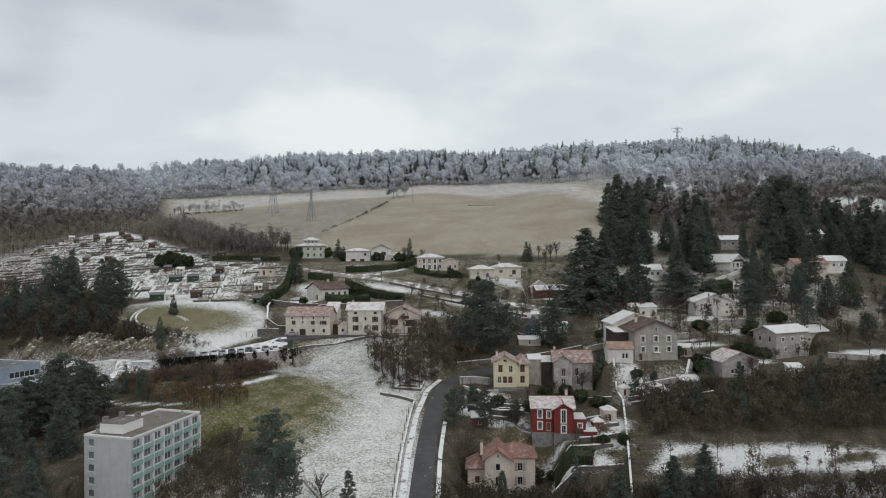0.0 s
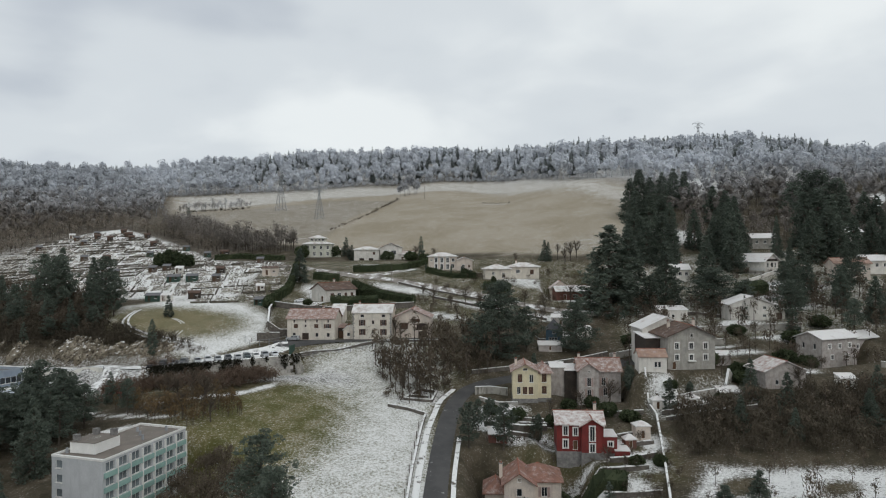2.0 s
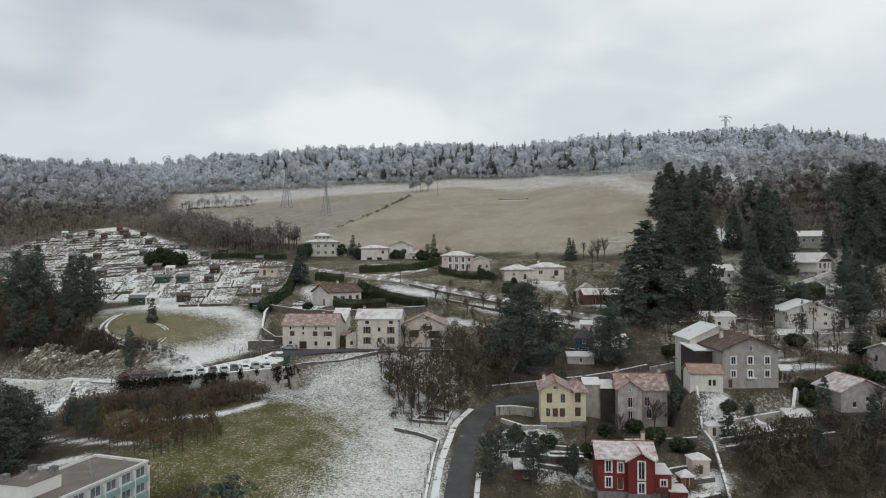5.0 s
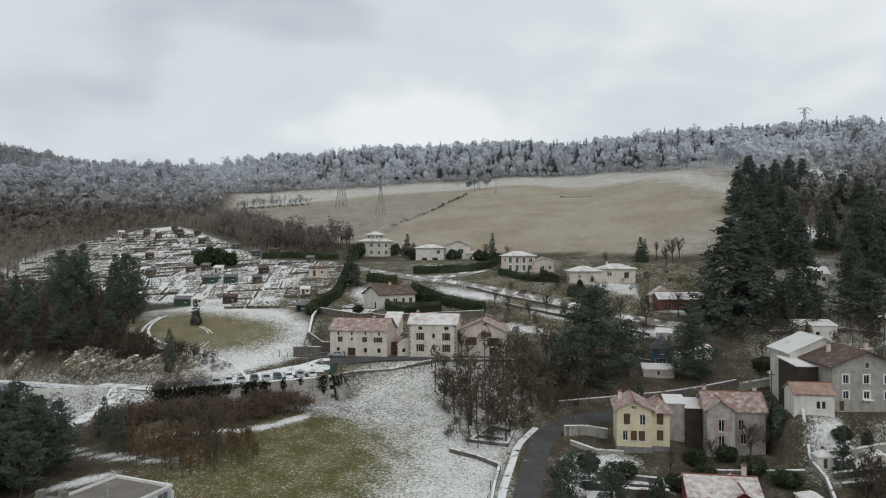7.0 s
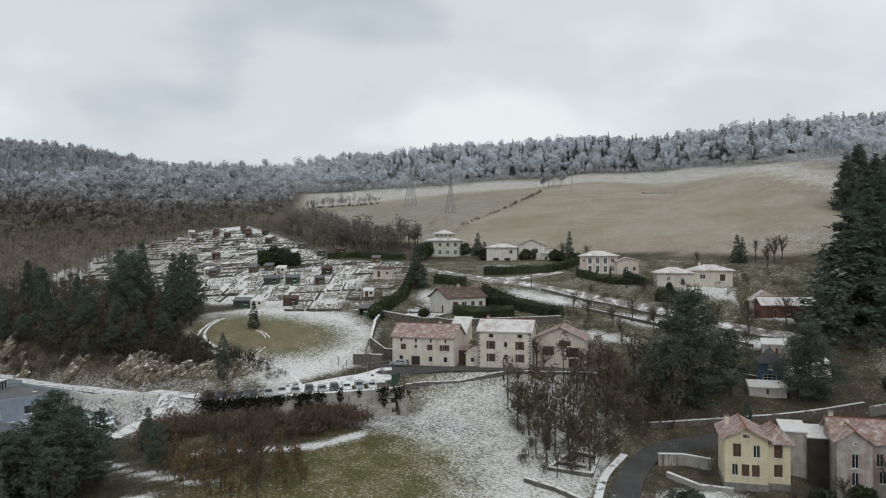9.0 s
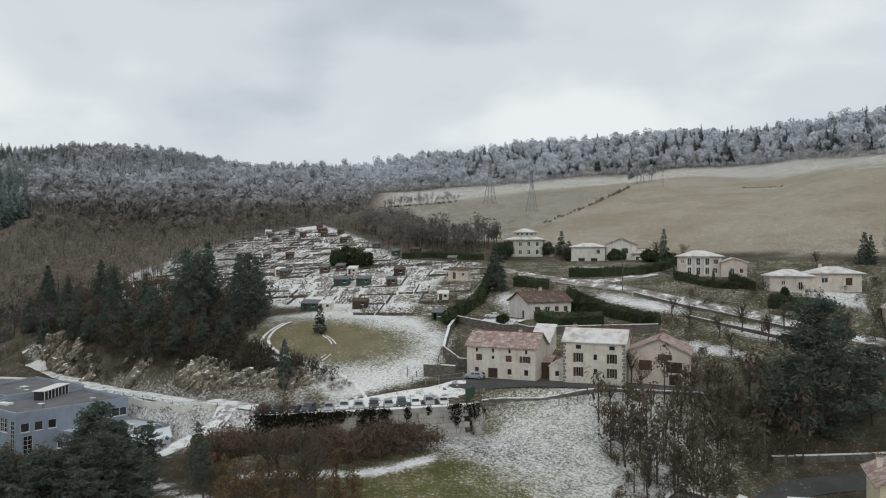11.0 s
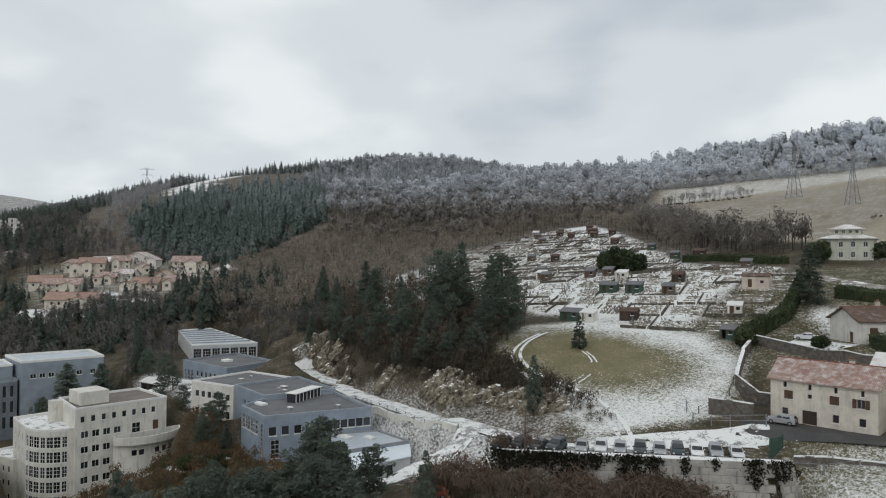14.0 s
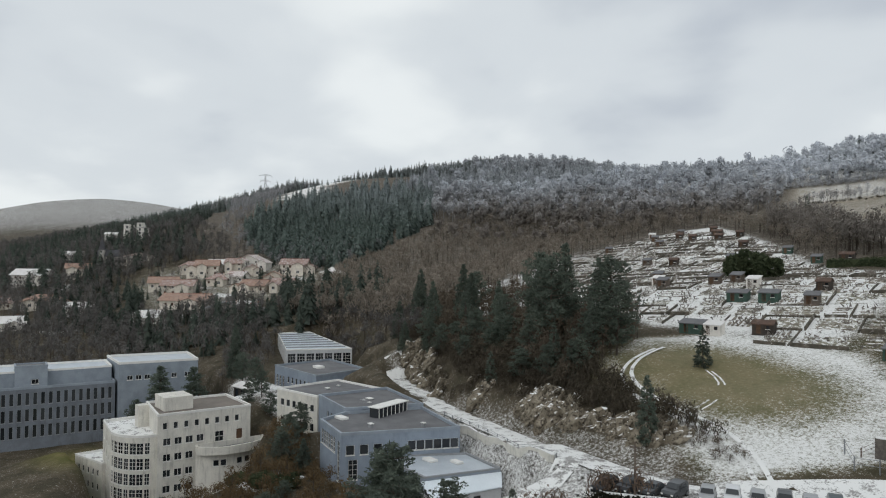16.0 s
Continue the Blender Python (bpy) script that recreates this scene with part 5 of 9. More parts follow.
for spec in (("spruce", 44, 198, 6, 0.9), ("cypress", 43.2, 192.5, 6.5, 1.25), ("cypress", 21.5, 213, 6, 0.8), ("spruce", 36.5, 305, 9, 1.1), ("spruce", 90.5, 237.5, 8, 0.8), ("spruce", 70.5, 186, 10, 1.1), ("spruce", 50.5, 184, 8, 1.0), ("pine", 2.2, 163, 10, 0.9), ("pine", 9.5, 164, 10, 0.9), ("pine", 7, 171, 8.5, 0.8), ("pine", 4.5, 174, 7, 0.8), ("spruce", 16.5, 171, 5, 0.9), ("fir", 31, 124, 12, 1.2), ("fir", 42, 128, 12, 1.3), ("fir", 50, 134, 11, 1.2), ("spruce", 26, 138, 9, 1.0), ("cypress", 12, 145, 7, 0.8), ("cypress", 16, 161, 5, 1.4), ("pine", -31, 126, 18, 1.0)):
    tree(*spec)
for spec in (("pine", -27.5, 119, 16, 0.9), ("spruce", -16, 116, 12.5, 1.0), ("fir", -70, 118, 14, 1.0)):
    tree(*spec)
for spec in (("fir", 62, 171, 8, 1.1), ("spruce", 75, 177, 10, 1.1), ("fir", 89, 169, 9, 1.2), ("fir", 111, 176, 12, 1.1), ("spruce", 99, 183, 9, 1.2), ("fir", 126, 186, 12, 1.1), ("fir", 71, 165, 7, 1.2)):
    tree(*spec)
# pines on the bank above the works
for spec in (("pine", -130.5, 243, 20, 0.95), ("pine", -137, 246, 20, 0.8), ("fir", -133, 250, 21, 0.9), ("pine", -115, 243, 19, 1.05), ("pine", -111, 240, 14, 0.8), ("fir", -121, 247, 18, 0.9), ("pine", -143, 240, 12, 0.9), ("spruce", -94, 242.5, 7.2, 1.15), ("spruce", -89, 218.5, 10.5, 0.9), ("fir", -152, 247, 13, 0.9), ("spruce", -160, 243, 12, 1.1), ("fir", -168, 252, 15, 0.9), ("fir", -183, 262, 17, 0.8), ("fir", -190, 256, 14, 0.9), ("pine", -148, 236, 10, 1.1), ("pine", -139, 236, 9, 1.1), ("pine", -129, 234, 9, 1.0), ("spruce", -121, 233, 9, 1.0), ("pine", -157, 233, 8, 1.0)):
    tree(*spec)
for spec in (("spruce", -166, 236, 9, 1.0), ("spruce", -176, 246, 12, 1.0), ("spruce", -113, 229, 8, 1.0), ("spruce", -131, 225, 7, 1.0), ("fir", -176.5, 236, 8, 1.1), ("pine", -172, 240, 9, 1.2), ("pine", -155, 236, 7, 1.3), ("pine", -146, 231, 6.5, 1.3), ("pine", -141, 234, 8, 1.3), ("pine", -124.5, 227, 7, 1.3), ("pine", -117.6, 228, 7.5, 1.2), ("pine", -112, 230, 8, 1.1), ("pine", -114, 236, 11, 1.1), ("fir", -196, 248, 11, 1.0), ("fir", -204, 262, 15, 0.9), ("fir", -212, 268, 17, 0.9), ("pine", -186, 270, 13, 1.0), ("spruce", -59.5, 280.5, 13, 1.25), ("round", -122, 312, 7.5, 1.1)):
    tree(*spec)
for spec in (("round", -114, 307, 6, 1.1), ("round", -128, 316, 6, 0.9), ("round", -65, 257.5, 3.0, 1.2), ("round", -52, 259.5, 2.4, 1.2), ("spruce", -175, 470, 9, 1), ("spruce", -70, 330, 6, 1.2), ("spruce", -52, 345, 9, 1.2), ("spruce", -49, 343, 8, 1.3), ("round", -56, 338, 5, 1.0), ("round", -70, 333, 5.5, 1.0), ("round", -31, 330, 5, 1.1), ("spruce", -16, 335, 9, 0.9), ("round", -14, 318, 3.4, 1.3), ("round", -20, 322, 4, 1.3), ("round", 14, 280, 2.8, 0.6), ("spruce", 38, 305, 8, 1.0), ("cypress", -12, 291, 3.4, 0.6), ("cypress", -6, 290, 3.2, 0.6), ("cypress", -2, 289.6, 3.6, 0.6)):
    tree(*spec)
for spec in (("cypress", 2, 289, 3.8, 0.6), ("cypress", 5.6, 288, 3.4, 0.6)):
    tree(*spec)
# dark conifers below, near the flats and the works
for spec in (("pine", -97, 177, 15, 1.05), ("pine", -90, 172, 14, 1.1), ("pine", -86, 168, 13.5, 1.2), ("pine", -92, 162, 14, 1.2), ("pine", -101, 160, 13, 1.2), ("pine", -93, 166, 12, 1.1), ("pine", -99, 168, 11, 1.0), ("pine", -84, 162, 11, 1.1), ("pine", -95, 159, 15, 1.0), ("pine", -103, 172, 8, 1.0), ("pine", -110, 166, 9.5, 1.0), ("fir", -100, 163, 12, 1.0), ("pine", -90, 160, 14, 1.0), ("fir", -82, 150, 15, 1.0), ("pine", -95, 150, 16, 1.0), ("fir", -106, 152, 16, 1.0), ("pine", -88, 138, 15, 1.0), ("fir", -78, 132, 12, 1.0), ("fir", -98, 136, 16, 1.0), ("fir", -116, 158, 11, 1.0), ("pine", -80, 124, 14, 1.0)):
    tree(*spec)
for spec in (("spruce", -85, 186, 8, 1.0), ("pine", -76, 176, 8.5, 0.9), ("spruce", -98, 186, 7, 0.9), ("pine", -122, 172, 6, 1.2), ("fir", -208.6, 183, 20.5, 1.25), ("fir", -207, 191, 20, 1.15), ("pine", -212, 178, 12, 0.8), ("pine", -198, 204, 9, 0.9), ("fir", -118, 146, 11, 1.0), ("round", -146, 178, 2.6, 1.5), ("round", -152, 186, 3, 1.4), ("pine", -150, 190, 7, 1.2), ("pine", -146, 186, 6.5, 1.3), ("pine", -154, 194, 7, 1.1), ("fir", -141, 188, 6.5, 1.2), ("round", -138, 179, 2.5, 1.7), ("spruce", -160, 176, 6, 1.0), ("round", -133, 181, 2.6, 1.5), ("pine", -128, 178, 4, 1.3)):
    tree(*spec)
for spec in (("pine", -99.4, 178, 13, 1.15), ("pine", -92.4, 183, 9, 1.1), ("fir", -91, 176, 12, 1.1), ("pine", -83, 170, 10, 1.2), ("fir", -92, 168, 13, 1.1), ("pine", -87, 164, 12, 1.2)):
    tree(*spec)
# bare trees in gardens and hedgerows
for x, y, h in ((-21, 214, 8), (-16, 209, 10), (-12, 213, 9), (-8, 207, 8), (-14, 200, 9), (-18, 205, 9), (-10, 200, 9), (-4, 214, 8), (-6, 220, 8), (-1, 224, 8), (3, 219, 7), (-17, 224, 8), (-3, 228, 9), (2, 232, 8), (-14, 195, 8), (-12, 189, 6), (-9, 222, 8), (6, 226, 9), (-22, 221, 7), (-19, 231, 9), (-8, 262, 8), (-2, 258, 8), (3, 262, 9), (8, 258, 9), (12, 264, 9), (-12, 268, 7)):
    tree("bare" if (x * 3 + y) % 3 else "birch", x, y, h * 0.82, 1.25)
for x, y, h in ((18, 258, 8), (24, 262, 8), (30, 256, 9), (0, 250, 7), (10, 248, 7), (20, 246, 8), (28, 248, 7), (40, 262, 10), (46, 258, 10), (50, 264, 10), (52, 244, 9), (44, 300, 10), (47, 304, 11), (42, 306, 9), (50, 308, 10), (24, 300, 7), (-18, 328, 8), (-10, 322, 7), (22, 184, 6), (30, 188, 7), (38, 193, 9), (41, 196, 9), (30, 158, 6), (33, 156, 5), (48, 186, 5), (56, 186, 5)):
    tree("bare" if (x * 3 + y) % 3 else "birch", x, y, h * 0.82, 1.25)
for x, y, h in ((84, 190, 8), (90, 196, 7), (66, 192, 7), (-22, 124, 10), (-74, 128, 9), (-68, 126, 9), (70, 214, 8), (60, 240, 9), (64, 244, 9), (76, 224, 8), (88, 224, 7), (112, 224, 9), (118, 236, 9), (104, 250, 9), (124, 214, 8), (134, 220, 9)):
    tree("bare" if (x * 3 + y) % 3 else "birch", x, y, h * 0.82, 1.25)
for x, y, h in ((-63.8, 183.5, 10), (-66, 180, 9), (-58.5, 178, 10), (-57, 172.5, 11), (-69.6, 183.5, 9), (-61, 170, 8), (-54, 168, 8)):
    tree("bare", x, y, h * 0.85, 1.2, "reddish-brown leafless tree above the lower meadow")
plant_wood("frosted_woods", "frost-white bare trees standing alone in the field", R, scatter(R, (-41, 529, -30, 529, -27, 542, -40, 542), 4.0, clear=False), LIGHT, (0.8, 1.35), (MAT_BARK, MAT_FROST))

BR = [light_tree(R, 3.2, 2.0, 110, 0.045, 0.03) for _ in range(6)]
plant_wood("brush", "brown leafless scrub on the bank below the car park", R, scatter(R, (-90, 196, -77, 196, -68, 200, -58, 205, -50, 204, -47.5, 199.5, -50.5, 197, -56, 191.5, -64, 188, -75, 188.5, -88, 187), 1.6), BR, (0.7, 1.35), (MAT_BARK, MAT_TWIG_RED), "scrub")
plant_wood("brush", "dense brown scrub on the slope beside the flats", R, scatter(R, (-84, 181, -70, 181, -62, 183.5, -53, 183, -46, 173, -58, 165, -68, 168, -76, 177), 1.8), LIGHT_THIN, (0.25, 0.6), (MAT_BARK, MAT_RUSSET), "scrub")
plant_wood("brush", "dark scrub beside the flats", R, scatter(R, (-54, 128, -36, 124, -33, 140, -42, 150, -50, 156), 2.0), BR, (0.7, 1.2), (MAT_BARK, MAT_TWIG), "scrub")
plant_wood("brush", "bare dark scrub among the rocks above the road", R, scatter(R, (-190, 243, -166, 237, -144, 228, -121, 225, -104, 222.5, -92, 222, -84, 221.5, -78, 222, -96, 228, -110, 233, -116, 240, -150, 244, -185, 256, -205, 262), 1.8), BR, (0.6, 1.35), (MAT_BARK, MAT_THICKET), "scrub")
plant_wood("brush", "low brown scrub between the meadow track and the rocks", R, scatter(R, (-100, 226.4, -92, 224.6, -85, 223, -79, 222, -74, 219.6, -71.5, 216.6, -76, 217.2, -84, 219.4, -94, 221.4, -101, 223.6), 1.7), BR, (0.3, 0.6), (MAT_BARK, MAT_TWIG), "scrub")
plant_wood("brush", "dense brown woodland on the bank above the works", R, scatter(R, (-205, 262, -178, 242, -166, 238, -146, 230, -124, 226, -110, 225, -108, 233, -110, 238, -113, 250, -120, 262, -150, 274, -190, 292, -228, 292), 2.8), LIGHT_THIN, (0.35, 0.8), (MAT_BARK, MAT_TWIG), "scrub")
plant_wood("brush", "bare brown thicket below the farm terrace", R, scatter(R, (-24, 219, -18, 190, -9, 187, -6, 196, 2, 206, 10, 212, 12, 228, -6, 223), 2.9), BR, (0.4, 0.9), (MAT_BARK, MAT_TWIG), "scrub")
plant_wood("brush", "tangle of leafless brown trees below the farm", R, scatter(R, (-25, 220, -20, 204, -16, 190, -8, 188, -5, 197, 3, 207, 11, 213, 13, 228, -2, 230, -6, 224), 3.6), LIGHT_THIN, (0.55, 1.25), (MAT_BARK, MAT_TWIG), "scrub")
plant_wood("brush", "dense dark thicket on the valley bank", R, scatter(R, (47, 180, 70, 184, 104, 188, 150, 202, 160, 150, 112, 160, 84, 157, 48, 161), 2.3), BR, (0.5, 1.7), (MAT_BARK, MAT_THICKET), "scrub")
plant_wood("brush", "leafless trees standing in the dark thicket", R, scatter(R, (47, 178, 70, 183, 104, 187, 150, 200, 160, 152, 112, 162, 84, 159, 48, 162), 6.0), LIGHT_THIN, (0.45, 0.95), (MAT_BARK, MAT_TWIG), "scrub")
plant_wood("brush", "thin bare saplings on the snowy valley bank", R, scatter(R, (44, 142, 106, 138, 110, 152, 48, 156), 5.0), LIGHT_THIN, (0.3, 0.6), (MAT_BARK, MAT_TWIG), "scrub")
plant_wood("brush", "dark thicket at the foot of the gardens", R, scatter(R, (-4, 108, 60, 108, 150, 120, 150, 136, 46, 136, 20, 140, 2, 140), 2.4), BR, (0.7, 1.5), (MAT_BARK, MAT_THICKET), "scrub")
plant_wood("brush", "overgrown slope between the works and the office building", R, scatter(R, (-166, 160, -120, 160, -96, 180, -106, 186, -128, 186, -156, 197, -166, 198, -166, 180), 2.0), BR, (0.4, 0.9), (MAT_BARK, MAT_RUSSET), "scrub")
plant_wood("brush", "leafless trees on the slope below the works", R, scatter(R, (-166, 165, -124, 165, -104, 182, -128, 185, -150, 194, -165, 194), 4.2), LIGHT_THIN, (0.35, 0.75), (MAT_BARK, MAT_RUSSET), "scrub")
plant_wood("hedgerow", "leafless brown hedgerow behind the allotments", R, scatter(R, (-158, 396, -122, 366, -92, 347, -76, 352, -84, 368, -112, 388, -150, 425, -180, 440), 3.6), LIGHT_THIN, (0.7, 1.4), (MAT_BARK, MAT_WOODS), "hedgerow")
plant_wood("hedgerow", "strip of bare shrubs across the pale field", R, scatter(R, (-200, 512, -168, 518, -150, 524, -151, 534, -172, 540, -200, 530), 4.2, clear=False), LIGHT_THIN, (0.5, 0.85), (MAT_BARK, MAT_WOODS), "hedgerow")
plant_wood("hedgerow", "dark low hedge below the grove in the field", R, scatter(R, (-201, 511, -170, 516, -150, 521.5, -150, 523.5, -170, 518.5, -201, 513.5), 1.7, clear=False), BR, (0.35, 0.65), (MAT_BARK, MAT_THICKET), "hedgerow")
plant_wood("hedgerow", "thin line of shrubs dividing the field", R, scatter(R, (-70, 404, -68, 404, -58.5, 424, -50, 444, -38, 506, -40, 506, -52.5, 444, -61, 424), 1.9, clear=False), BR, (0.3, 0.65), (MAT_BARK, MAT_TWIG), "hedgerow")
plant_wood("brush", "garden shrubs and scrub between the lane houses", R, scatter(R, (4, 178, 20, 178, 46, 176, 46, 150, 36, 140, 8, 142, 2, 160), 4.2), BR, (0.35, 0.8), (MAT_BARK, MAT_TWIG), "scrub")
plant_wood("brush", "garden shrubs on the upper slope", R, scatter(R, (-20, 244, 50, 236, 130, 240, 150, 300, 60, 300, -10, 285), 5.5), BR, (0.4, 0.9), (MAT_BARK, MAT_TWIG), "scrub")
plant_wood("brush", "brown scrub below the tall conifers", R, scatter(R, (44, 205, 150, 205, 160, 260, 60, 256), 5.0), LIGHT_THIN, (0.4, 0.9), (MAT_BARK, MAT_TWIG), "scrub")

# woods further round
plant_wood("frosted_woods", "frost-white woods along the eastern skyline", R, scatter(R, (107, 404, 112, 352, 170, 340, 330, 380, 420, 620, 260, 700, 210, 470), 7.6), LIGHT, (0.6, 1.25), (MAT_BARK, MAT_WOODS))
plant_wood("bare_woods", "brown winter woods behind the tall conifers", R, scatter(R, (96, 320, 170, 312, 300, 300, 330, 380, 170, 345, 112, 356), 6.5), LIGHT_THIN, (0.7, 1.2), (MAT_BARK, MAT_WOODS))
plant_wood("conifer_woods", "dark conifers along the eastern hilltop", R, scatter(R, (150, 520, 300, 500, 380, 640, 200, 690), 9), SPRUCE, (0.8, 1.15), (MAT_BARK, MAT_SPRUCE))
plant_wood("bare_woods", "brown leafless woods below the village", R, scatter(R, (-300, 262, -225, 258, -205, 262, -235, 300, -300, 330, -340, 320, -320, 280), 6.0), LIGHT_THIN, (0.7, 1.3), (MAT_BARK, MAT_HAZED))
plant_wood("conifer_woods", "dark conifers among the village gardens", R, scatter(R, (-300, 232, -262, 244, -262, 285, -300, 318, -330, 300, -350, 300, -345, 282, -300, 258), 8.5), SPRUCE, (0.6, 1.25), (MAT_BARK, MAT_SPRUCE))
plant_wood("conifer_woods", "dark conifers between the school and the village", R, scatter(R, (-262, 212, -300, 200, -420, 180, -480, 210, -470, 240, -400, 232, -330, 205, -290, 215), 8.6), SPRUCE, (0.55, 1.0), (MAT_BARK, MAT_SPRUCE))
plant_wood("bare_woods", "brown valley woods between the houses", R, scatter(R, (-255, 205, -700, 140, -900, 240, -760, 330, -600, 330, -470, 316, -480, 270, -460, 230, -330, 205), 6.5), LIGHT_THIN, (0.8, 1.3), (MAT_BARK, MAT_DIM))
plant_wood("conifer_woods", "dark conifers scattered over the far valley side", R, scatter(R, (-480, 190, -700, 150, -980, 280, -900, 420, -700, 400, -600, 330, -500, 300), 12.0), SPRUCE, (0.8, 1.2), (MAT_BARK, MAT_SPRUCE))
plant_wood("bare_woods", "grey thinly frosted woods below the spruce plantation", R, scatter(R, (-385, 335, -440, 315, -540, 326, -620, 366, -700, 400, -860, 400, -900, 470, -760, 540, -720, 470, -627, 413, -560, 350, -480, 322, -400, 380), 7.5), LIGHT_THIN, (0.8, 1.2), (MAT_BARK, MAT_HAZE_GREY))
plant_wood("bare_woods", "brown woods between the school and the village", R, scatter(R, (-246, 205, -262, 240, -300, 262, -345, 260, -340, 214, -400, 170, -300, 150, -262, 180), 5.5), LIGHT_THIN, (0.7, 1.2), (MAT_BARK, MAT_DIM))
plant_wood("conifer_woods", "dark garden conifers above the school", R, scatter(R, (-250, 204, -262, 236, -300, 258, -335, 226, -330, 200, -290, 190, -262, 190), 8), SPRUCE, (0.5, 1.0), (MAT_BARK, MAT_SPRUCE))
plant_wood("conifer_woods", "dark conifer edge on the far skyline", R, scatter(R, (-720, 470, -760, 545, -900, 560, -1000, 540, -1120, 480, -1100, 330, -960, 360, -860, 410), 8.5), SPRUCE, (0.75, 1.1), (MAT_BARK, MAT_SPRUCE))
plant_wood("frosted_woods", "frost-white clump of trees on the far ridge", R, scatter(R, (-600, 690, -640, 640, -560, 610, -500, 700, -520, 760), 7.0), LIGHT, (0.8, 1.3), (MAT_BARK, MAT_FROST))
plant_wood("bare_woods", "brown woods at the head of the valley", R, scatter(R, (-900, 240, -1150, 200, -1250, 330, -1200, 480, -1000, 340, -900, 400, -760, 330), 10), LIGHT_THIN, (0.9, 1.5), (MAT_BARK, MAT_DIM))
plant_wood("brush", "brown trees along the snowy valley bank", R, scatter(R, (44, 134, 150, 128, 150, 142, 104, 143, 44, 146), 4.6), LIGHT_THIN, (0.35, 0.7), (MAT_BARK, MAT_TWIG), "scrub")
plant_wood("conifer_woods", "small dark conifers between the village houses", R, scatter(R, (-480, 262, -440, 328, -352, 326, -345, 275, -322, 242, -400, 234, -450, 242), 14), SPRUCE, (0.3, 0.6), (MAT_BARK, MAT_SPRUCE))
plant_wood("brush", "bare brown garden trees around the village", R, scatter(R, (-300, 232, -470, 160, -620, 190, -560, 270, -470, 316, -380, 330, -340, 300), 15), LIGHT_THIN, (0.6, 1.0), (MAT_BARK, MAT_DIM), "scrub")
# shrubs in the lane gardens
for spec in (("round", 20.5, 157.5, 3.6, 0.9), ("cypress", 17.5, 170, 6, 1.0), ("round", 11, 176, 2.4, 1.3), ("round", 14, 181, 2.8, 1.2), ("round", 22, 178, 2.6, 1.4), ("round", 27, 181, 3.0, 1.2), ("round", 31, 178.5, 2.4, 1.3), ("round", 36, 184, 3.2, 1.2), ("round", 40, 180, 2.6, 1.5), ("round", 33, 190, 2.8, 1.2), ("round", 27, 188, 3.0, 1.1), ("round", 36, 158, 2.4, 1.2), ("round", 31, 153, 2.2, 1.4), ("round", 24, 156, 2.0, 1.2), ("round", 40.5, 158, 2.4, 1.0), ("round", 41, 175, 2.2, 1.2), ("round", 8, 184, 2.6, 1.3), ("cypress", 57.5, 190.5, 3.4, 1.5), ("round", 52, 188, 2.2, 1.3)):
    tree(*spec)
for spec in (("round", 64, 186.5, 2.2, 1.4), ("cypress", 44.8, 200, 5.5, 1.2), ("round", 68, 206, 3.4, 1.3), ("round", 74, 202, 3.0, 1.4), ("round", 72, 195, 3.2, 1.4), ("round", 88, 206, 3.6, 1.4), ("round", 94, 206, 3.4, 1.4), ("round", 98, 222, 3.4, 1.5), ("round", 84, 228, 3.0, 1.5), ("round", 110, 230, 3.6, 1.5), ("round", 66, 226, 3.0, 1.4), ("round", 52, 228, 3.0, 1.4), ("fir", 112, 248, 12, 1.1), ("fir", 119, 255, 14, 1.0), ("spruce", 100, 226, 9, 1.1), ("pine", 118, 226, 10, 1.1), ("pine", 130, 214, 9, 1.1), ("fir", 124, 244, 13, 1.1)):
    tree(*spec)
plant_wood("hedgerow", "short dark hedge at the top of the field", R, scatter(R, (16, 456.5, 33, 446, 33.6, 447.5, 17, 458), 1.2, clear=False), BR, (0.2, 0.38), (MAT_BARK, MAT_THICKET), "hedgerow")
plant_wood("bare_woods", "brown bare trees round the glass hall", R, scatter(R, (-210, 244, -180, 240, -196, 262, -230, 275, -275, 268, -270, 258), 3.6), LIGHT_THIN, (0.45, 0.9), (MAT_BARK, MAT_DIM))
plant_wood("bare_woods", "bare trees between the school and the hall", R, scatter(R, (-212, 206, -222, 202, -250, 215, -262, 236, -240, 230, -218, 216), 4.5), LIGHT_THIN, (0.45, 0.9), (MAT_BARK, MAT_DIM))
for spec in (("fir", -222, 208, 11, 1.0), ("pine", -214, 207, 9, 1.1), ("fir", -236, 214, 12, 1.0), ("pine", -190, 202, 7, 1.1), ("pine", -187, 197, 6, 1.1), ("pine", -181, 200, 6, 1.2)):
    tree(*spec)
plant_wood("brush", "dark scrub reaching down to the snowy road", R, scatter(R, (-164, 232, -146, 224.5, -122, 221.5, -106, 221, -88, 221, -88, 224, -106, 226, -124, 227, -146, 231, -164, 238), 1.8), BR, (0.5, 1.1), (MAT_BARK, MAT_THICKET), "scrub")
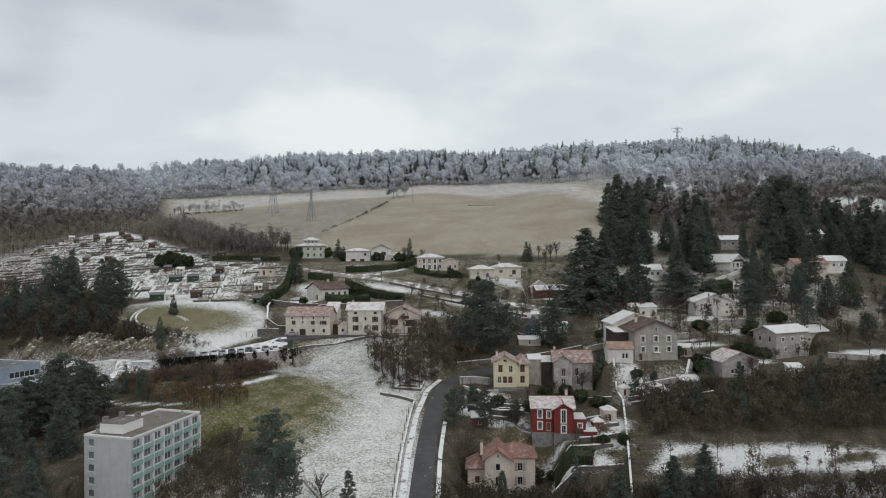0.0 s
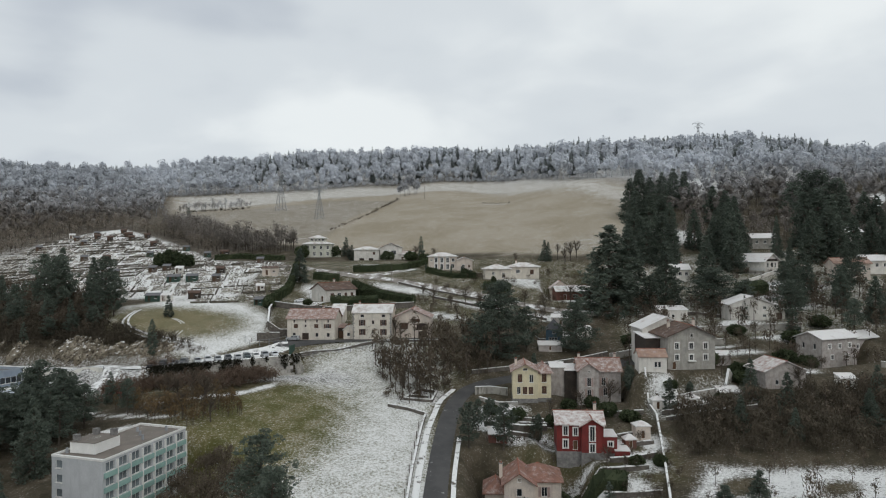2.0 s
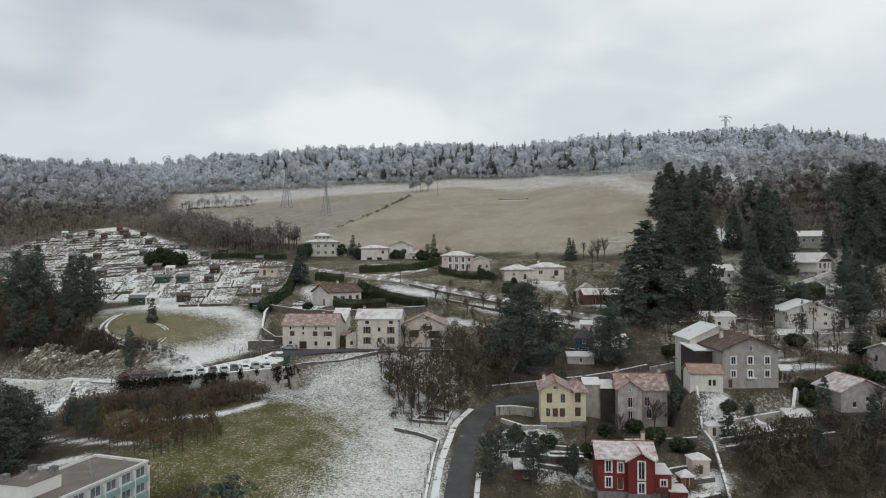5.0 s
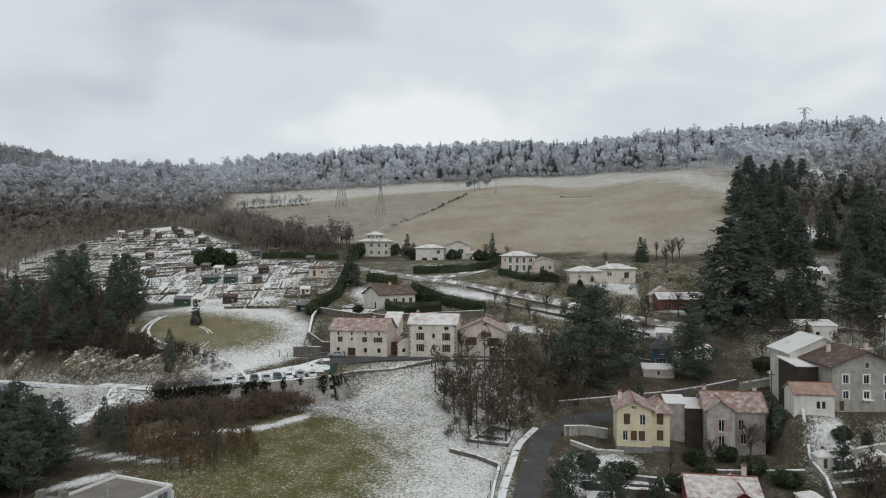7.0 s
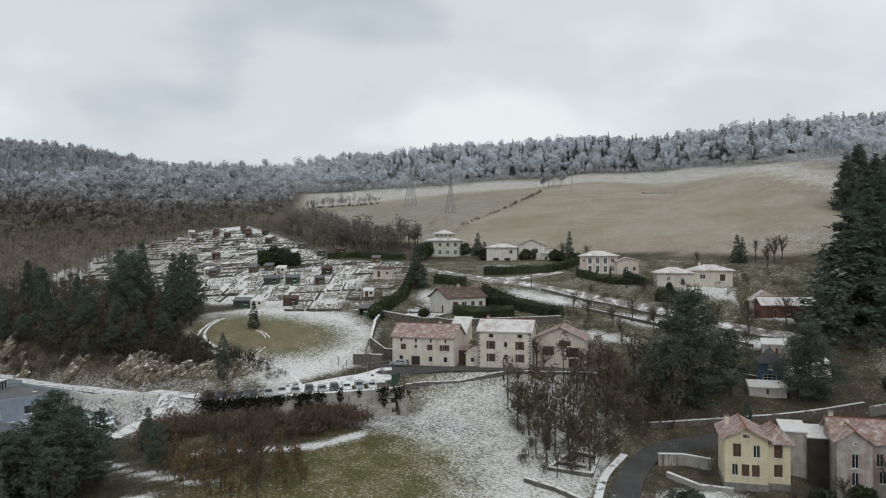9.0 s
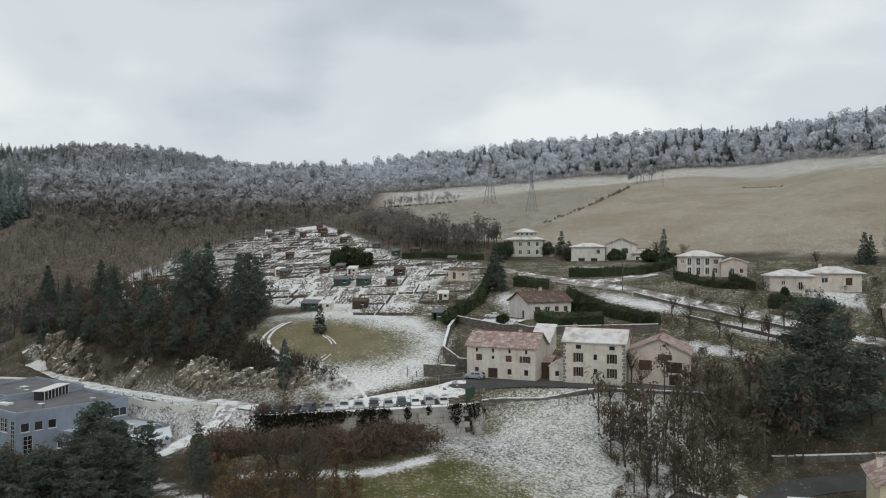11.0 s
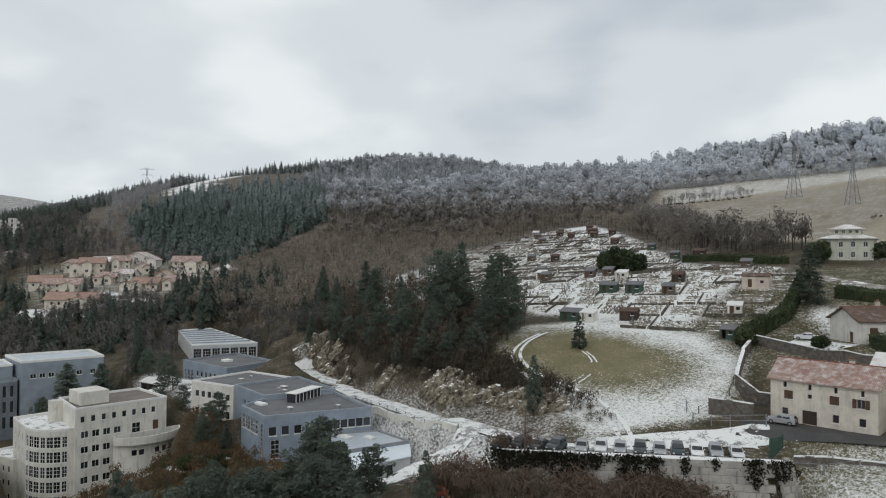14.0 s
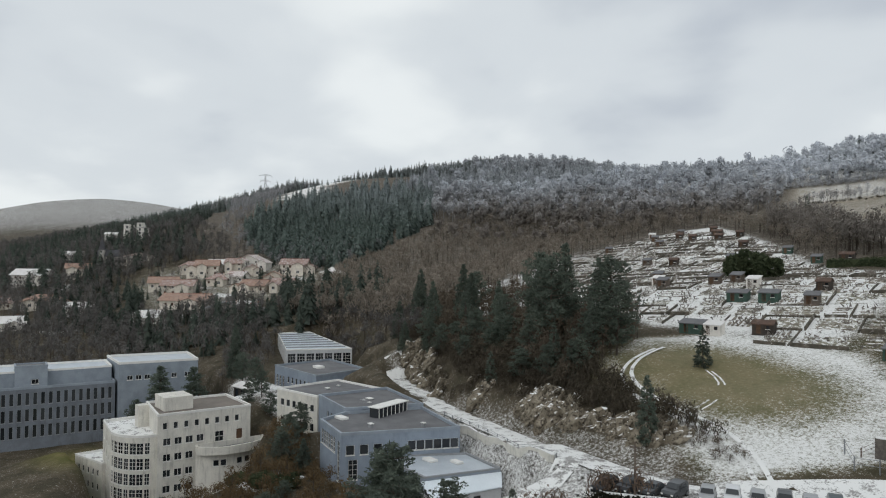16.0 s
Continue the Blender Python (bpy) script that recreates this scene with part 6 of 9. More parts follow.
# ---------------------------------------------------------------- the farm
def farm():
    t = thing("farmhouse", "old cream farmhouse with a streaky snow-dusted red tile roof", "house", pose(-44.4, 233.5, 33.9, 0, 0, -4))
    wins = [("S", u, 5.2, 0.5, 0.9, "plain") for u in (-5.2, -1.65, 1.9, 5.4)]
    wins += [("S", -4.7, 3.5, 1.3, 1.3, "closed"), ("S", -1.65, 3.9, 0.6, 0.7, "plain"), ("S", 1.7, 3.5, 1.3, 1.3, "closed"), ("S", 5.2, 3.5, 1.1, 1.3, "shut")]
    wins += [("S", -5.2, 0.9, 0.9, 1.2, "plain"), ("S", -1.7, 0, 2.1, 2.1, "garage"), ("S", 1.9, 0.9, 0.9, 1.2, "plain"), ("S", 5.4, 0.9, 0.9, 1.2, "plain")]
    wins += [("W", 0, 3.5, 0.9, 1.2, "plain")]
    body(t, 0, 0, 14.7, 9, 6.5, "gx", 2.5, 0.45, WALL_CREAM, TILE_SNOW1, wins, [(2.5, 1.2, 9.6)], trim=SHUTTER_PALE)

    t = thing("townhouse", "three-storey cream house with brown shutters and a snow-covered roof", "house", pose(-25.8, 233.3, 33.9, 0, 0, -2))
    wins = [("S", u, 6.75, 1.1, 0.85, "plain") for u in (-3.0, 3.5)]
    for v in (4.2, 1.4):
        wins += [("S", -3.0, v, 0.95, 1.8, "shut"), ("S", 0.3, v + 0.5, 0.7, 1.15, "plain"), ("S", 3.5, v, 0.95, 1.8, "shut")]
    wins += [("E", 0, 4.2, 0.9, 1.4, "plain")]
    body(t, 0, 0, 11.9, 8.6, 8.2, "gx", 2.2, 0.4, WALL_CREAM, ROOF_THIN, wins, [(-4.6, 1.0, 11.0)], trim=SHUTTER_PALE)
    for k in range(12):
        for s in (-1, 1):
            w = 0.55 if k % 2 else 0.35
            x = s * 5.95
            part("quoin", boxed(min(x - s * w, x + s * 0.03), max(x - s * w, x + s * 0.03), -4.34, -4.26, 0.1 + k * 0.66, 0.6 + k * 0.66), WALL_PLINTH, t)

    t = thing("barn", "gabled cream barn with dark loft openings and a red tile roof", "barn", pose(-13.8, 238, 34.0, 0, 0, -2))
    wins = [("S", 1.2, 4.75, 2.6, 1.1, "closed"), ("S", 2.9, 2.35, 2.9, 2.1, "garage"), ("S", 3.1, 0, 2.2, 2.0, "garage"), ("S", -2.4, 2.6, 2.3, 2.0, "closed")]
    body(t, 0, 0, 11.4, 11, 6.2, "gy", 2.6, 0.5, WALL_PINK, TILE_SNOW1, wins, trim=SHUTTER_DARK)

    t = thing("shed", "small cream lean-to porch with a snowy roof", "shed", pose(-33.4, 232.2, 33.9, 0, 0, -3))
    body(t, 0, 0, 2.9, 3.6, 2.9, "gy", 1.2, 0.25, WALL_CREAM, ROOF_THIN, [("S", 0.1, 0.9, 0.9, 1.1, "plain")])
    t = thing("shed", "low dark-boarded shed between two houses", "shed", pose(-36.0, 235.0, 33.9, 0, 0, -3))
    body(t, 0, 0, 2.2, 4, 3.2, "shed", 0.8, 0.15, WALL_DARK, TILE_SNOW1, [("S", 0, 0, 1.5, 2.2, "gate")], trim=SHUTTER_DARK)
    t = thing("outbuilding", "narrow outbuilding with a ribbed snow-streaked roof", "shed", pose(-39.0, 244.5, 35.3, 0, 0, -4))
    body(t, 0, 0, 4.4, 6.5, 4.6, "shed", 3.4, 0.2, WALL_CREAM, ROOF_THIN)
    t = thing("outbuilding", "low stone lean-to with a snowy roof beside the barn", "shed", pose(-18.5, 243, 35.0, 0, 0, -4))
    body(t, 0, 0, 8, 5, 3.6, "gx", 1.2, 0.3, WALL_STONE, ROOF_THIN)


farm()


def cottage():
    w, d, a = 13.0, 9.0, 44
    m = pose(-46.3, 262, 43.2, 0, 0, a) @ Matrix.Translation((w / 2, d / 2, 0))
    t = thing("bungalow", "low white house with a brown tile roof above the farm", "house", m)
    wins = [("S", -3.6, 1.7, 1.6, 1.3, "closed"), ("S", -0.6, 1.4, 1.5, 1.6, "win"), ("S", 2.2, 1.7, 1.2, 1.3, "closed"), ("S", 4.9, 1.7, 1.2, 1.3, "closed"), ("W", 2.2, 0, 1.2, 2.1, "door")]
    body(t, 0, 0, w, d, 4.3, "gx", 2.2, 0.6, WALL_WHITE, TILE_BROWN, wins, [(0.5, 0.6, 7.6)])


cottage()


# ---------------------------------------------------------------- villas below the field
def villas():
    t = thing("villa", "two-tiered pale villa with a lantern storey under snowy roofs", "house", pose(-64, 340, 58.9, 0, 0, 6))
    body(t, 0, 0, 13.0, 10, 6.2, "hip", 1.5, 0.9, WALL_SAGE, ROOF_THIN, row("S", 4, 9, 3.7, 1.1, 1.5, "win") + row("S", 4, 9, 0.7, 1.1, 1.7, "win") + row("E", 2, 5, 3.7, 1.1, 1.5, "win"))
    body(t, -0.3, 0.6, 7.0, 6, 9.0, "hip", 1.1, 0.9, WALL_SAGE, ROOF_THIN, row("S", 4, 5, 7.5, 0.9, 1.1, "win") + row("W", 3, 4, 7.5, 0.9, 1.1, "win"), foot=6.3)
    body(t, 8.2, -1.5, 3.6, 5, 3.0, "gx", 0.9, 0.4, WALL_SAGE, ROOF_THIN, [("S", 0, 0.9, 1.4, 1.3, "win")])

    t = thing("villa", "cream villa with hipped snowy roof and a gabled side wing", "house", pose(-41, 337, 56.3, 0, 0, 4))
    body(t, 0, 0, 11.4, 9, 6.0, "hip", 1.3, 0.7, WALL_WHITE, ROOF_THIN, [("S", -2.2, 0, 2.3, 2.1, "garage"), ("S", 2.0, 0, 2.3, 2.1, "garage"), ("S", 3.4, 3.6, 1.1, 1.3, "closed")])
    body(t, 11, 2.5, 10.0, 9, 6.8, "gy", 2.0, 0.7, WALL_WHITE, TILE_SNOW2, [("S", -2.0, 3.9, 1.2, 1.4, "closed"), ("S", 1.2, 3.6, 2.2, 1.9, "win")])
    body(t, 18.5, 0.5, 7.0, 6, 3.8, "gx", 1.3, 0.6, WALL_WHITE, TILE_SNOW2, row("S", 3, 4.5, 1.0, 1.0, 1.5, "closed"))

    t = thing("villa", "pale two-storey villa with a columned loggia and hipped snowy roof", "house", pose(-5.6, 297.5, 53.7, 0, 0, 2))
    wins = row("S", 3, 4.6, 2.9, 1.1, 1.9, "surround", -0.3) + row("S", 3, 4.6, 0.3, 1.1, 2.0, "surround", -0.3) + [("S", -4.4, 3.4, 0.7, 0.9, "win"), ("S", 4.2, 3.2, 1.2, 1.3, "win"), ("S", 4.0, 0.6, 1.2, 1.6, "win")]
    body(t, 0, 0, 11.2, 9, 5.4, "hip", 1.4, 0.7, WALL_PINK, ROOF_THIN, wins)
    body(t, 8.6, -1.5, 6.4, 7.5, 3.7, "gy", 1.1, 0.5, WALL_PINK, ROOF_THIN, [("S", -0.4, 0.1, 1.1, 2.0, "win"), ("S", 1.9, 0.8, 0.8, 1.2, "closed")])

    t = thing("villa", "single-storey cream villa with two hipped snowy roofs", "house", pose(15.6, 288, 50.2, 0, 0, 4))
    body(t, 0, 0, 9.8, 8, 4.0, "hip", 1.4, 0.7, WALL_CREAM, ROOF_THIN, [("S", -1.7, 1.6, 0.9, 1.1, "win"), ("S", 2.2, 0.4, 1.0, 2.0, "win"), ("W", 0, 1.4, 1.0, 1.2, "win")])
    body(t, 10.6, 1.6, 11.2, 8.5, 4.7, "hip", 1.4, 0.7, WALL_CREAM, ROOF_THIN, [("S", -2.6, 2.2, 1.5, 1.3, "win"), ("S", 2.8, 1.6, 1.5, 1.9, "closed")], [(-2.5, 1.0, 6.9)])
    t2 = thing("house", "low brick-walled house with a broad snow-covered roof", "house", pose(42.6, 274.5, 42.6, 0, 0, 2))
    body(t2, 0, 0, 13.0, 9, 3.6, "gx", 1.7, 0.6, WALL_BRICK, ROOF_THIN, [("S", -3.4, 0.4, 1.0, 2.0, "door"), ("S", 0.2, 1.2, 1.6, 1.2, "win"), ("S", 4, 1.2, 1.2, 1.2, "win")])
    body(t2, -3.5, 9, 7.0, 9, 4.4, "gy", 2.4, 0.5, WALL_PINK, TILE_SNOW2, [("S", 1.6, 2.8, 1.0, 1.0, "win")])


villas()


# ---------------------------------------------------------------- the houses by the lane
def lane_houses():
    t = thing("house", "pale yellow two-storey house with brown shutters and red tile roof", "house", pose(18.6, 193.5, 22.9, 0, 0, -3))
    wins = [("S", -1.3, 5.1, 1.15, 2.0, "closed"), ("S", 1.5, 5.1, 1.0, 1.9, "win"), ("S", -1.6, 2.2, 0.9, 1.8, "win"), ("S", -0.1, 2.2, 1.1, 1.8, "closed"), ("S", 1.35, 2.2, 1.1, 1.8, "closed"), ("S", 0, 7.95, 1.1, 0.7, "plain")]
    body(t, -1.7, 0, 6.2, 9, 7.9, "gy", 1.6, 0.6, WALL_YELLOW, TILE_SNOW1, wins, [(-2.1, 1.5, 10.0)], plinth=1.1)
    body(t, 2.9, 0.6, 3.6, 8, 7.6, "hip", 1.5, 0.6, WALL_YELLOW, TILE_SNOW1, [("S", 0.1, 5.0, 1.2, 2.0, "closed"), ("S", 0.1, 2.1, 1.2, 1.9, "closed"), ("E", 0, 5.0, 1.0, 1.6, "closed")], plinth=1.1)

    t = thing("house", "tall grey stone house with patchy snow on pink tiles", "house", pose(36.0, 199.0, 20.8, 0, 0, -3))
    wins = [("S", 0.1, 5.3, 1.0, 2.2, "half"), ("S", 0.1, 2.6, 1.0, 2.0, "half"), ("S", 0.1, 8.75, 0.6, 0.6, "plain")]
    body(t, -2.6, -1.2, 4.9, 9, 9.3, "gy", 1.7, 0.5, WALL_STONE, TILE_SNOW1, wins, plinth=0.6)
    wins = [("S", 1.0, 5.3, 1.0, 2.0, "half"), ("S", -0.8, 2.7, 1.0, 1.9, "half"), ("S", 1.4, 2.7, 1.0, 1.9, "half"), ("E", 0, 5.3, 1.0, 1.8, "half")]
    body(t, 0.4, 0.4, 10.6, 8.6, 9.0, "gx", 2.6, 0.5, WALL_STONE, TILE_SNOW1, wins, [(-4.7, 0.6, 12.6), (4.6, 0.6, 12.6)], plinth=0.6)

    t = thing("shed", "low shed with a snow-covered flat roof in two steps", "shed", pose(27.6, 201.0, 26.2, 0, 0, -3))
    body(t, -1.5, 0, 3.6, 5, 3.8, "shed", 0.7, 0.2, WALL_STONE, ROOF_WHITE, foot=-5)
    body(t, 1.8, -0.6, 3.0, 5, 3.2, "shed", 0.9, 0.2, WALL_DARK, ROOF_WHITE, foot=-5)

    t = thing("house", "dark red house with white window surrounds and a snowy roof", "house", pose(25.6, 166.4, 16.9, 0, 0, -4))
    wins = [("S", -3.0, 4.9, 0.9, 1.9, "surround"), ("S", -0.95, 4.9, 0.8, 1.6, "surround"), ("S", -3.0, 2.3, 0.9, 1.7, "surround"), ("S", -1.0, 1.9, 1.0, 2.0, "door")]
    body(t, 0, 0, 9.6, 8, 7.3, "gx", 1.8, 0.5, WALL_RED, TILE_SNOW2, wins, [(3.6, 0.8, 10.6)], plinth=1.6)
    body(t, 2.3, -0.9, 4.2, 8, 7.2, "gy", 1.3, 0.5, WALL_RED, TILE_SNOW2, [("S", 0.1, 4.0, 1.0, 3.0, "surround"), ("S", 0.1, 1.7, 1.0, 1.7, "surround")], plinth=1.6)
    body(t, 6.1, -0.6, 3.0, 6, 4.6, "flat", 0.1, 0.1, WALL_RED, ROOF_WHITE, [("S", 0.2, 2.6, 0.9, 1.0, "surround")], plinth=1.2)
    body(t, 8.6, -2.4, 3.0, 4, 1.9, "flat", 0.1, 0.1, WALL_RED, ROOF_WHITE)

    t = thing("house", "pink-beige gabled house with a red tile roof and chimney", "house", pose(14.2, 153.3, 8.5, 0, 0, -3))
    wins = [("S", 0, 5.7, 1.0, 1.4, "plain"), ("S", 0, 2.5, 1.1, 1.9, "win"), ("S", 0, 8.3, 0.8, 0.8, "plain")]
    body(t, -2.6, -1.0, 5.6, 9, 8.0, "gy", 1.9, 0.6, WALL_PINK, TILE_RUST, wins, [(-3.4, 0, 10.5)], plinth=0.8)
    wins = [("S", 1.0, 5.0, 1.1, 1.8, "half"), ("S", 1.0, 2.0, 1.1, 1.8, "half")]
    body(t, 1.2, 0.6, 8.4, 8, 8.0, "hip", 2.1, 0.5, WALL_PINK, TILE_RUST, wins, plinth=0.8)
    body(t, -7.0, 0.5, 4.2, 7, 5.6, "hip", 1.6, 0.5, WALL_PINK, TILE_RUST, [("S", 0, 2.2, 1.0, 1.5, "closed")])

    t = thing("house", "tall grey rendered house with gabled brown roof and small windows", "house", pose(59.3, 201.5, 30.0, 0, 0, 3))
    wins = row("S", 3, 7.4, 5.2, 1.0, 1.6, "surround") + row("S", 3, 7.4, 2.4, 1.0, 1.4, "surround") + [("S", 0.1, 8.0, 0.8, 1.2, "plain"), ("S", -4.4, 0, 1.0, 2.0, "door")]
    body(t, 0, 0, 12.2, 12, 8.5, "gy", 2.6, 0.9, WALL_GREY, TILE_BROWN, wins, [(-3.0, 2, 11.6), (2.5, -1, 12.2)])
    body(t, -2.0, 11.5, 13.0, 10, 9.2, "gy", 3.0, 0.6, WALL_WHITE, ROOF_WHITE)
    body(t, -8.0, 4.0, 4.0, 9, 7.4, "shed", 0.6, 0.4, WALL_DARK, ROOF_WHITE)
    part("balcony", boxed(-0.9, 1.1, -6.7, -6.0, 2.1, 2.3), TRIM_WHITE, t)

    t = thing("garage", "small white garage house with a salmon tile roof", "garage", pose(48.6, 193.3, 30.4, 0, 0, -4))
    body(t, 0, 0, 6.7, 6, 3.6, "gx", 1.5, 0.3, WALL_WHITE, TILE_SALMON, [("S", 0.7, 1.0, 0.7, 1.4, "plain"), ("S", 1.6, 1.0, 0.7, 1.4, "plain")])

    t = thing("house", "white gabled house on a high basement under thin snow", "house", pose(93, 242, 38.5, 0, 0, -5))
    body(t, 0, 0, 13.2, 10, 5.0, "gy", 2.5, 0.8, WALL_WHITE, ROOF_WHITE, row("S", 2, 7, 3.5, 1.0, 0.9, "win", 0.4) + row("S", 2, 7, 1.0, 1.0, 0.9, "win", 0.4))
    body(t, 8.6, 1.5, 4.6, 8, 3.2, "shed", 1.2, 0.4, WALL_WHITE, ROOF_WHITE, [("S", 0.6, 0, 1.6, 2.2, "closed")])
    part("terrace", boxed(-9.0, 10.5, -7.0, -5.0, -3.2, -0.1), WALL_PLINTH, t)

    t = thing("house", "chalet house with a dark boarded gable and snowy roof", "house", pose(117, 290, 51.7, 0, 0, -56))
    body(t, 0, 0, 12.0, 9, 4.9, "gx", 2.7, 1.0, WALL_WHITE, ROOF_WHITE, [("S", -1.5, 2.8, 1.0, 1.2, "win"), ("E", -2.2, 2.4, 1.3, 1.8, "win"), ("E", 0.6, 2.4, 1.6, 1.8, "win"), ("E", 2.8, 2.4, 1.0, 1.8, "win")])
    part("gable_cladding", boxed(6.02, 6.12, -4.4, 4.4, 4.7, 5.6), WALL_DARK, t)
    part("balcony", boxed(-6, 6.5, -5.3, -4.5, 1.2, 2.1), SHUTTER_WHITE, t)

    m = pose(100.4, 210.4, 27.5, 0, 0, 24)
    t = thing("house", "long stone house with a cream gable end under deep snow", "house", m @ Matrix.Translation((7, 4.2, 0)))
    body(t, 0, 0, 14.0, 8.4, 8.2, "gx", 1.6, 0.6, WALL_STONE, ROOF_WHITE, row("S", 3, 8, 5.4, 1.1, 1.2, "surround") + row("S", 2, 6, 2.4, 1.0, 1.2, "surround") + row("W", 2, 3.6, 5.2, 0.8, 1.6, "plain"))
    body(t, 14, 1.5, 14.0, 8, 7.4, "gx", 1.5, 0.5, WALL_STONE, ROOF_WHITE, row("S", 3, 9, 4.5, 1.1, 1.2, "surround"))

    t = thing("house", "squat grey stone house with a broad red-brown roof", "house", pose(80.6, 195, 26.0, 0, 0, 6))
    body(t, 0, 0, 10.5, 9, 4.4, "gy", 2.4, 0.6, WALL_STONE, TILE_SNOW2, [("S", 0.8, 2.2, 1.0, 1.0, "plain"), ("S", -2.2, 1.0, 0.9, 1.2, "plain")])

    t = thing("pavilion", "little dark blue pavilion with a pointed slate roof", "pavilion", pose(30.2, 235, 31.4, 0, 0, -8))
    body(t, 0, 0, 4.8, 5, 5.2, "hip", 2.6, 0.4, BLUE_PAINT, ROOF_SLATE, [("S", 0, 3.6, 0.9, 0.9, "win"), ("S", -0.2, 1.2, 2.6, 1.4, "grid")])
    body(t, 3.2, -0.3, 2.0, 3.5, 3.0, "gx", 0.9, 0.3, WALL_WHITE, ROOF_WHITE, [("S", 0, 0.1, 1.0, 2.0, "win")])

    for x, y, w, d, h, lab, wall, cov in ((66, 226, 13, 6, 3.4, "long low shed with a grey snow-edged roof", WALL_STONE, ROOF_FELT), (56, 218, 11, 4, 2.2, "low garden store with a snow-covered roof", WALL_STONE, ROOF_WHITE), (70, 246, 9, 6, 3.0, "small shed half hidden by conifers", WALL_WHITE, ROOF_WHITE)):
        t = thing("outbuilding", lab, "shed", pose(x, y, gz(x, y) - 0.2, 0, 0, -2))
        body(t, 0, 0, w, d, h, "shed", 0.9, 0.3, wall, cov, [("S", 0, 0.6, 0.9, 1.0, "plain")])


lane_houses()


def garden_sheds():
    for x, y, w, d, h, lab, wall, cov in ((47.9, 185.6, 2.6, 2.2, 2.2, "little white garden shed with snow on its roof", WALL_WHITE, ROOF_WHITE), (40.2, 171, 3.2, 3.0, 2.8, "small garden store with a snowy pyramid roof", WALL_PINK, ROOF_WHITE), (36.5, 166.5, 2.4, 2.0, 2.0, "low brick garden store beside the red house", WALL_BRICK, ROOF_WHITE), (8.5, 168, 4.0, 3.0, 1.8, "low brick store with a snowy top", WALL_BRICK, ROOF_WHITE), (66, 188, 5, 4, 1.4, "low garden frame covered with snow", WALL_WHITE, ROOF_WHITE), (57, 187, 3, 3, 1.2, "small cold frame covered with snow", WALL_WHITE, ROOF_WHITE), (96, 191, 4, 3, 2.2, "pale garden shed half buried in shrubs", WALL_WHITE, ROOF_WHITE), (72, 208, 4, 3, 2.4, "small garden shed with snowy roof", WALL_STONE, ROOF_WHITE), (40, 236, 4, 3, 2.4, "white garden shed beside the pavilion", WALL_WHITE, ROOF_WHITE), (28, 228, 7, 3, 1.6, "low snow-covered greenhouse base", WALL_STONE, ROOF_WHITE), (34, 246, 6, 4, 2.6, "garden store with a snowy roof", WALL_STONE, ROOF_WHITE)):
        t = thing("garden_store", lab, "shed", pose(x, y, gz(x, y) - 0.1, 0, 0, (x * 13) % 17 - 8))
        body(t, 0, 0, w, d, h, "hip" if w < 3.5 else "shed", 0.8, 0.2, wall, cov, [("S", 0, 0.1, 0.8, min(1.8, h - 0.3), "door")], foot=-1.5)


garden_sheds()


# ---------------------------------------------------------------- flats, works and schools in the valley
def flats():
    t = thing("apartment_block", "pale flat-roofed apartment block with mint panels", "building", Matrix())
    b, c, d, a = (-59.4, 132.1), (-54.2, 154.5), (-64.8, 157.9), (-70, 135.5)
    z1, z0 = 25.4, 6.0
    floors = [z1 - 2.45 * (k + 1) + 0.55 for k in range(6)]
    runs = {0: [(1.75 + 3.25 * k, v, 2.1, 1.55, "win") for v in floors for k in range(7)], 3: [(1.6, v, 1.5, 1.4, "plain") for v in floors]}
    flat_block(t, [b, c, d, a], z0, z1, WALL_FLATS, ROOF_BROWN, runs, 0.35, name="wall", lip_mat=TRIM_WHITE)
    ax = (Vector(c) - Vector(b)).normalized()
    ang = math.atan2(ax.y, ax.x)
    m = Matrix.Translation((b[0], b[1], 0)) @ Matrix.Rotation(ang, 4, "Z")
    for v in floors:
        for k in range(7):
            u = 1.75 + 3.25 * k
            ob = part("pier", boxed(u + 1.52, u + 1.72, -0.33, 0.02, v - 1.0, v + 1.5), TRIM_WHITE, t)
            ob.matrix_basis = m
        ob = part("balcony_band", boxed(0.2, 22.8, -0.28, 0.02, v - 0.98, v - 0.12), WALL_MINT, t)
        ob.matrix_basis = m
    ob = part("penthouse", boxed(3.4, 9.6, 4.4, 9.6, z1, z1 + 1.9), TRIM_WHITE, t)
    ob.matrix_basis = m
    ob = part("penthouse_roof", boxed(3.3, 9.7, 4.3, 9.7, z1 + 1.9, z1 + 2.0), ROOF_BROWN, t)
    ob.matrix_basis = m
    for u, w in ((4.1, 8.8), (8.6, 8.6), (9.0, 5.2)):
        ob = part("chimney", boxed(u - 0.45, u + 0.45, w - 0.45, w + 0.45, z1 + 1.9, z1 + 3.1), WALL_PLINTH, t)
        ob.matrix_basis = m
    for u, w in ((11.2, 8.6), (3.4, 10.2), (14, 3), (16.5, 5.5), (19, 8), (21, 3), (11.5, 7)):
        bm = bmesh.new()
        bmesh.ops.create_cone(bm, cap_ends=True, segments=10, radius1=0.28, radius2=0.22, depth=0.9, matrix=Matrix.Translation((u, w, z1 + 0.4)))
        ob = part("vent", bm, TRIM_GREY, t)
        ob.matrix_basis = m

    for ob in t.children_recursive:
        if ob.name.startswith("pane"):
            ob.data.materials[0] = GLASS_PALE


flats()


def edge_runs(p, q, n, v, w, h, style, lo=0.06, hi=0.94):
    length = (Vector(q) - Vector(p)).length
    return [(length * (lo + (hi - lo) * (k + 0.5) / n), v, w, h, style) for k in range(n)]


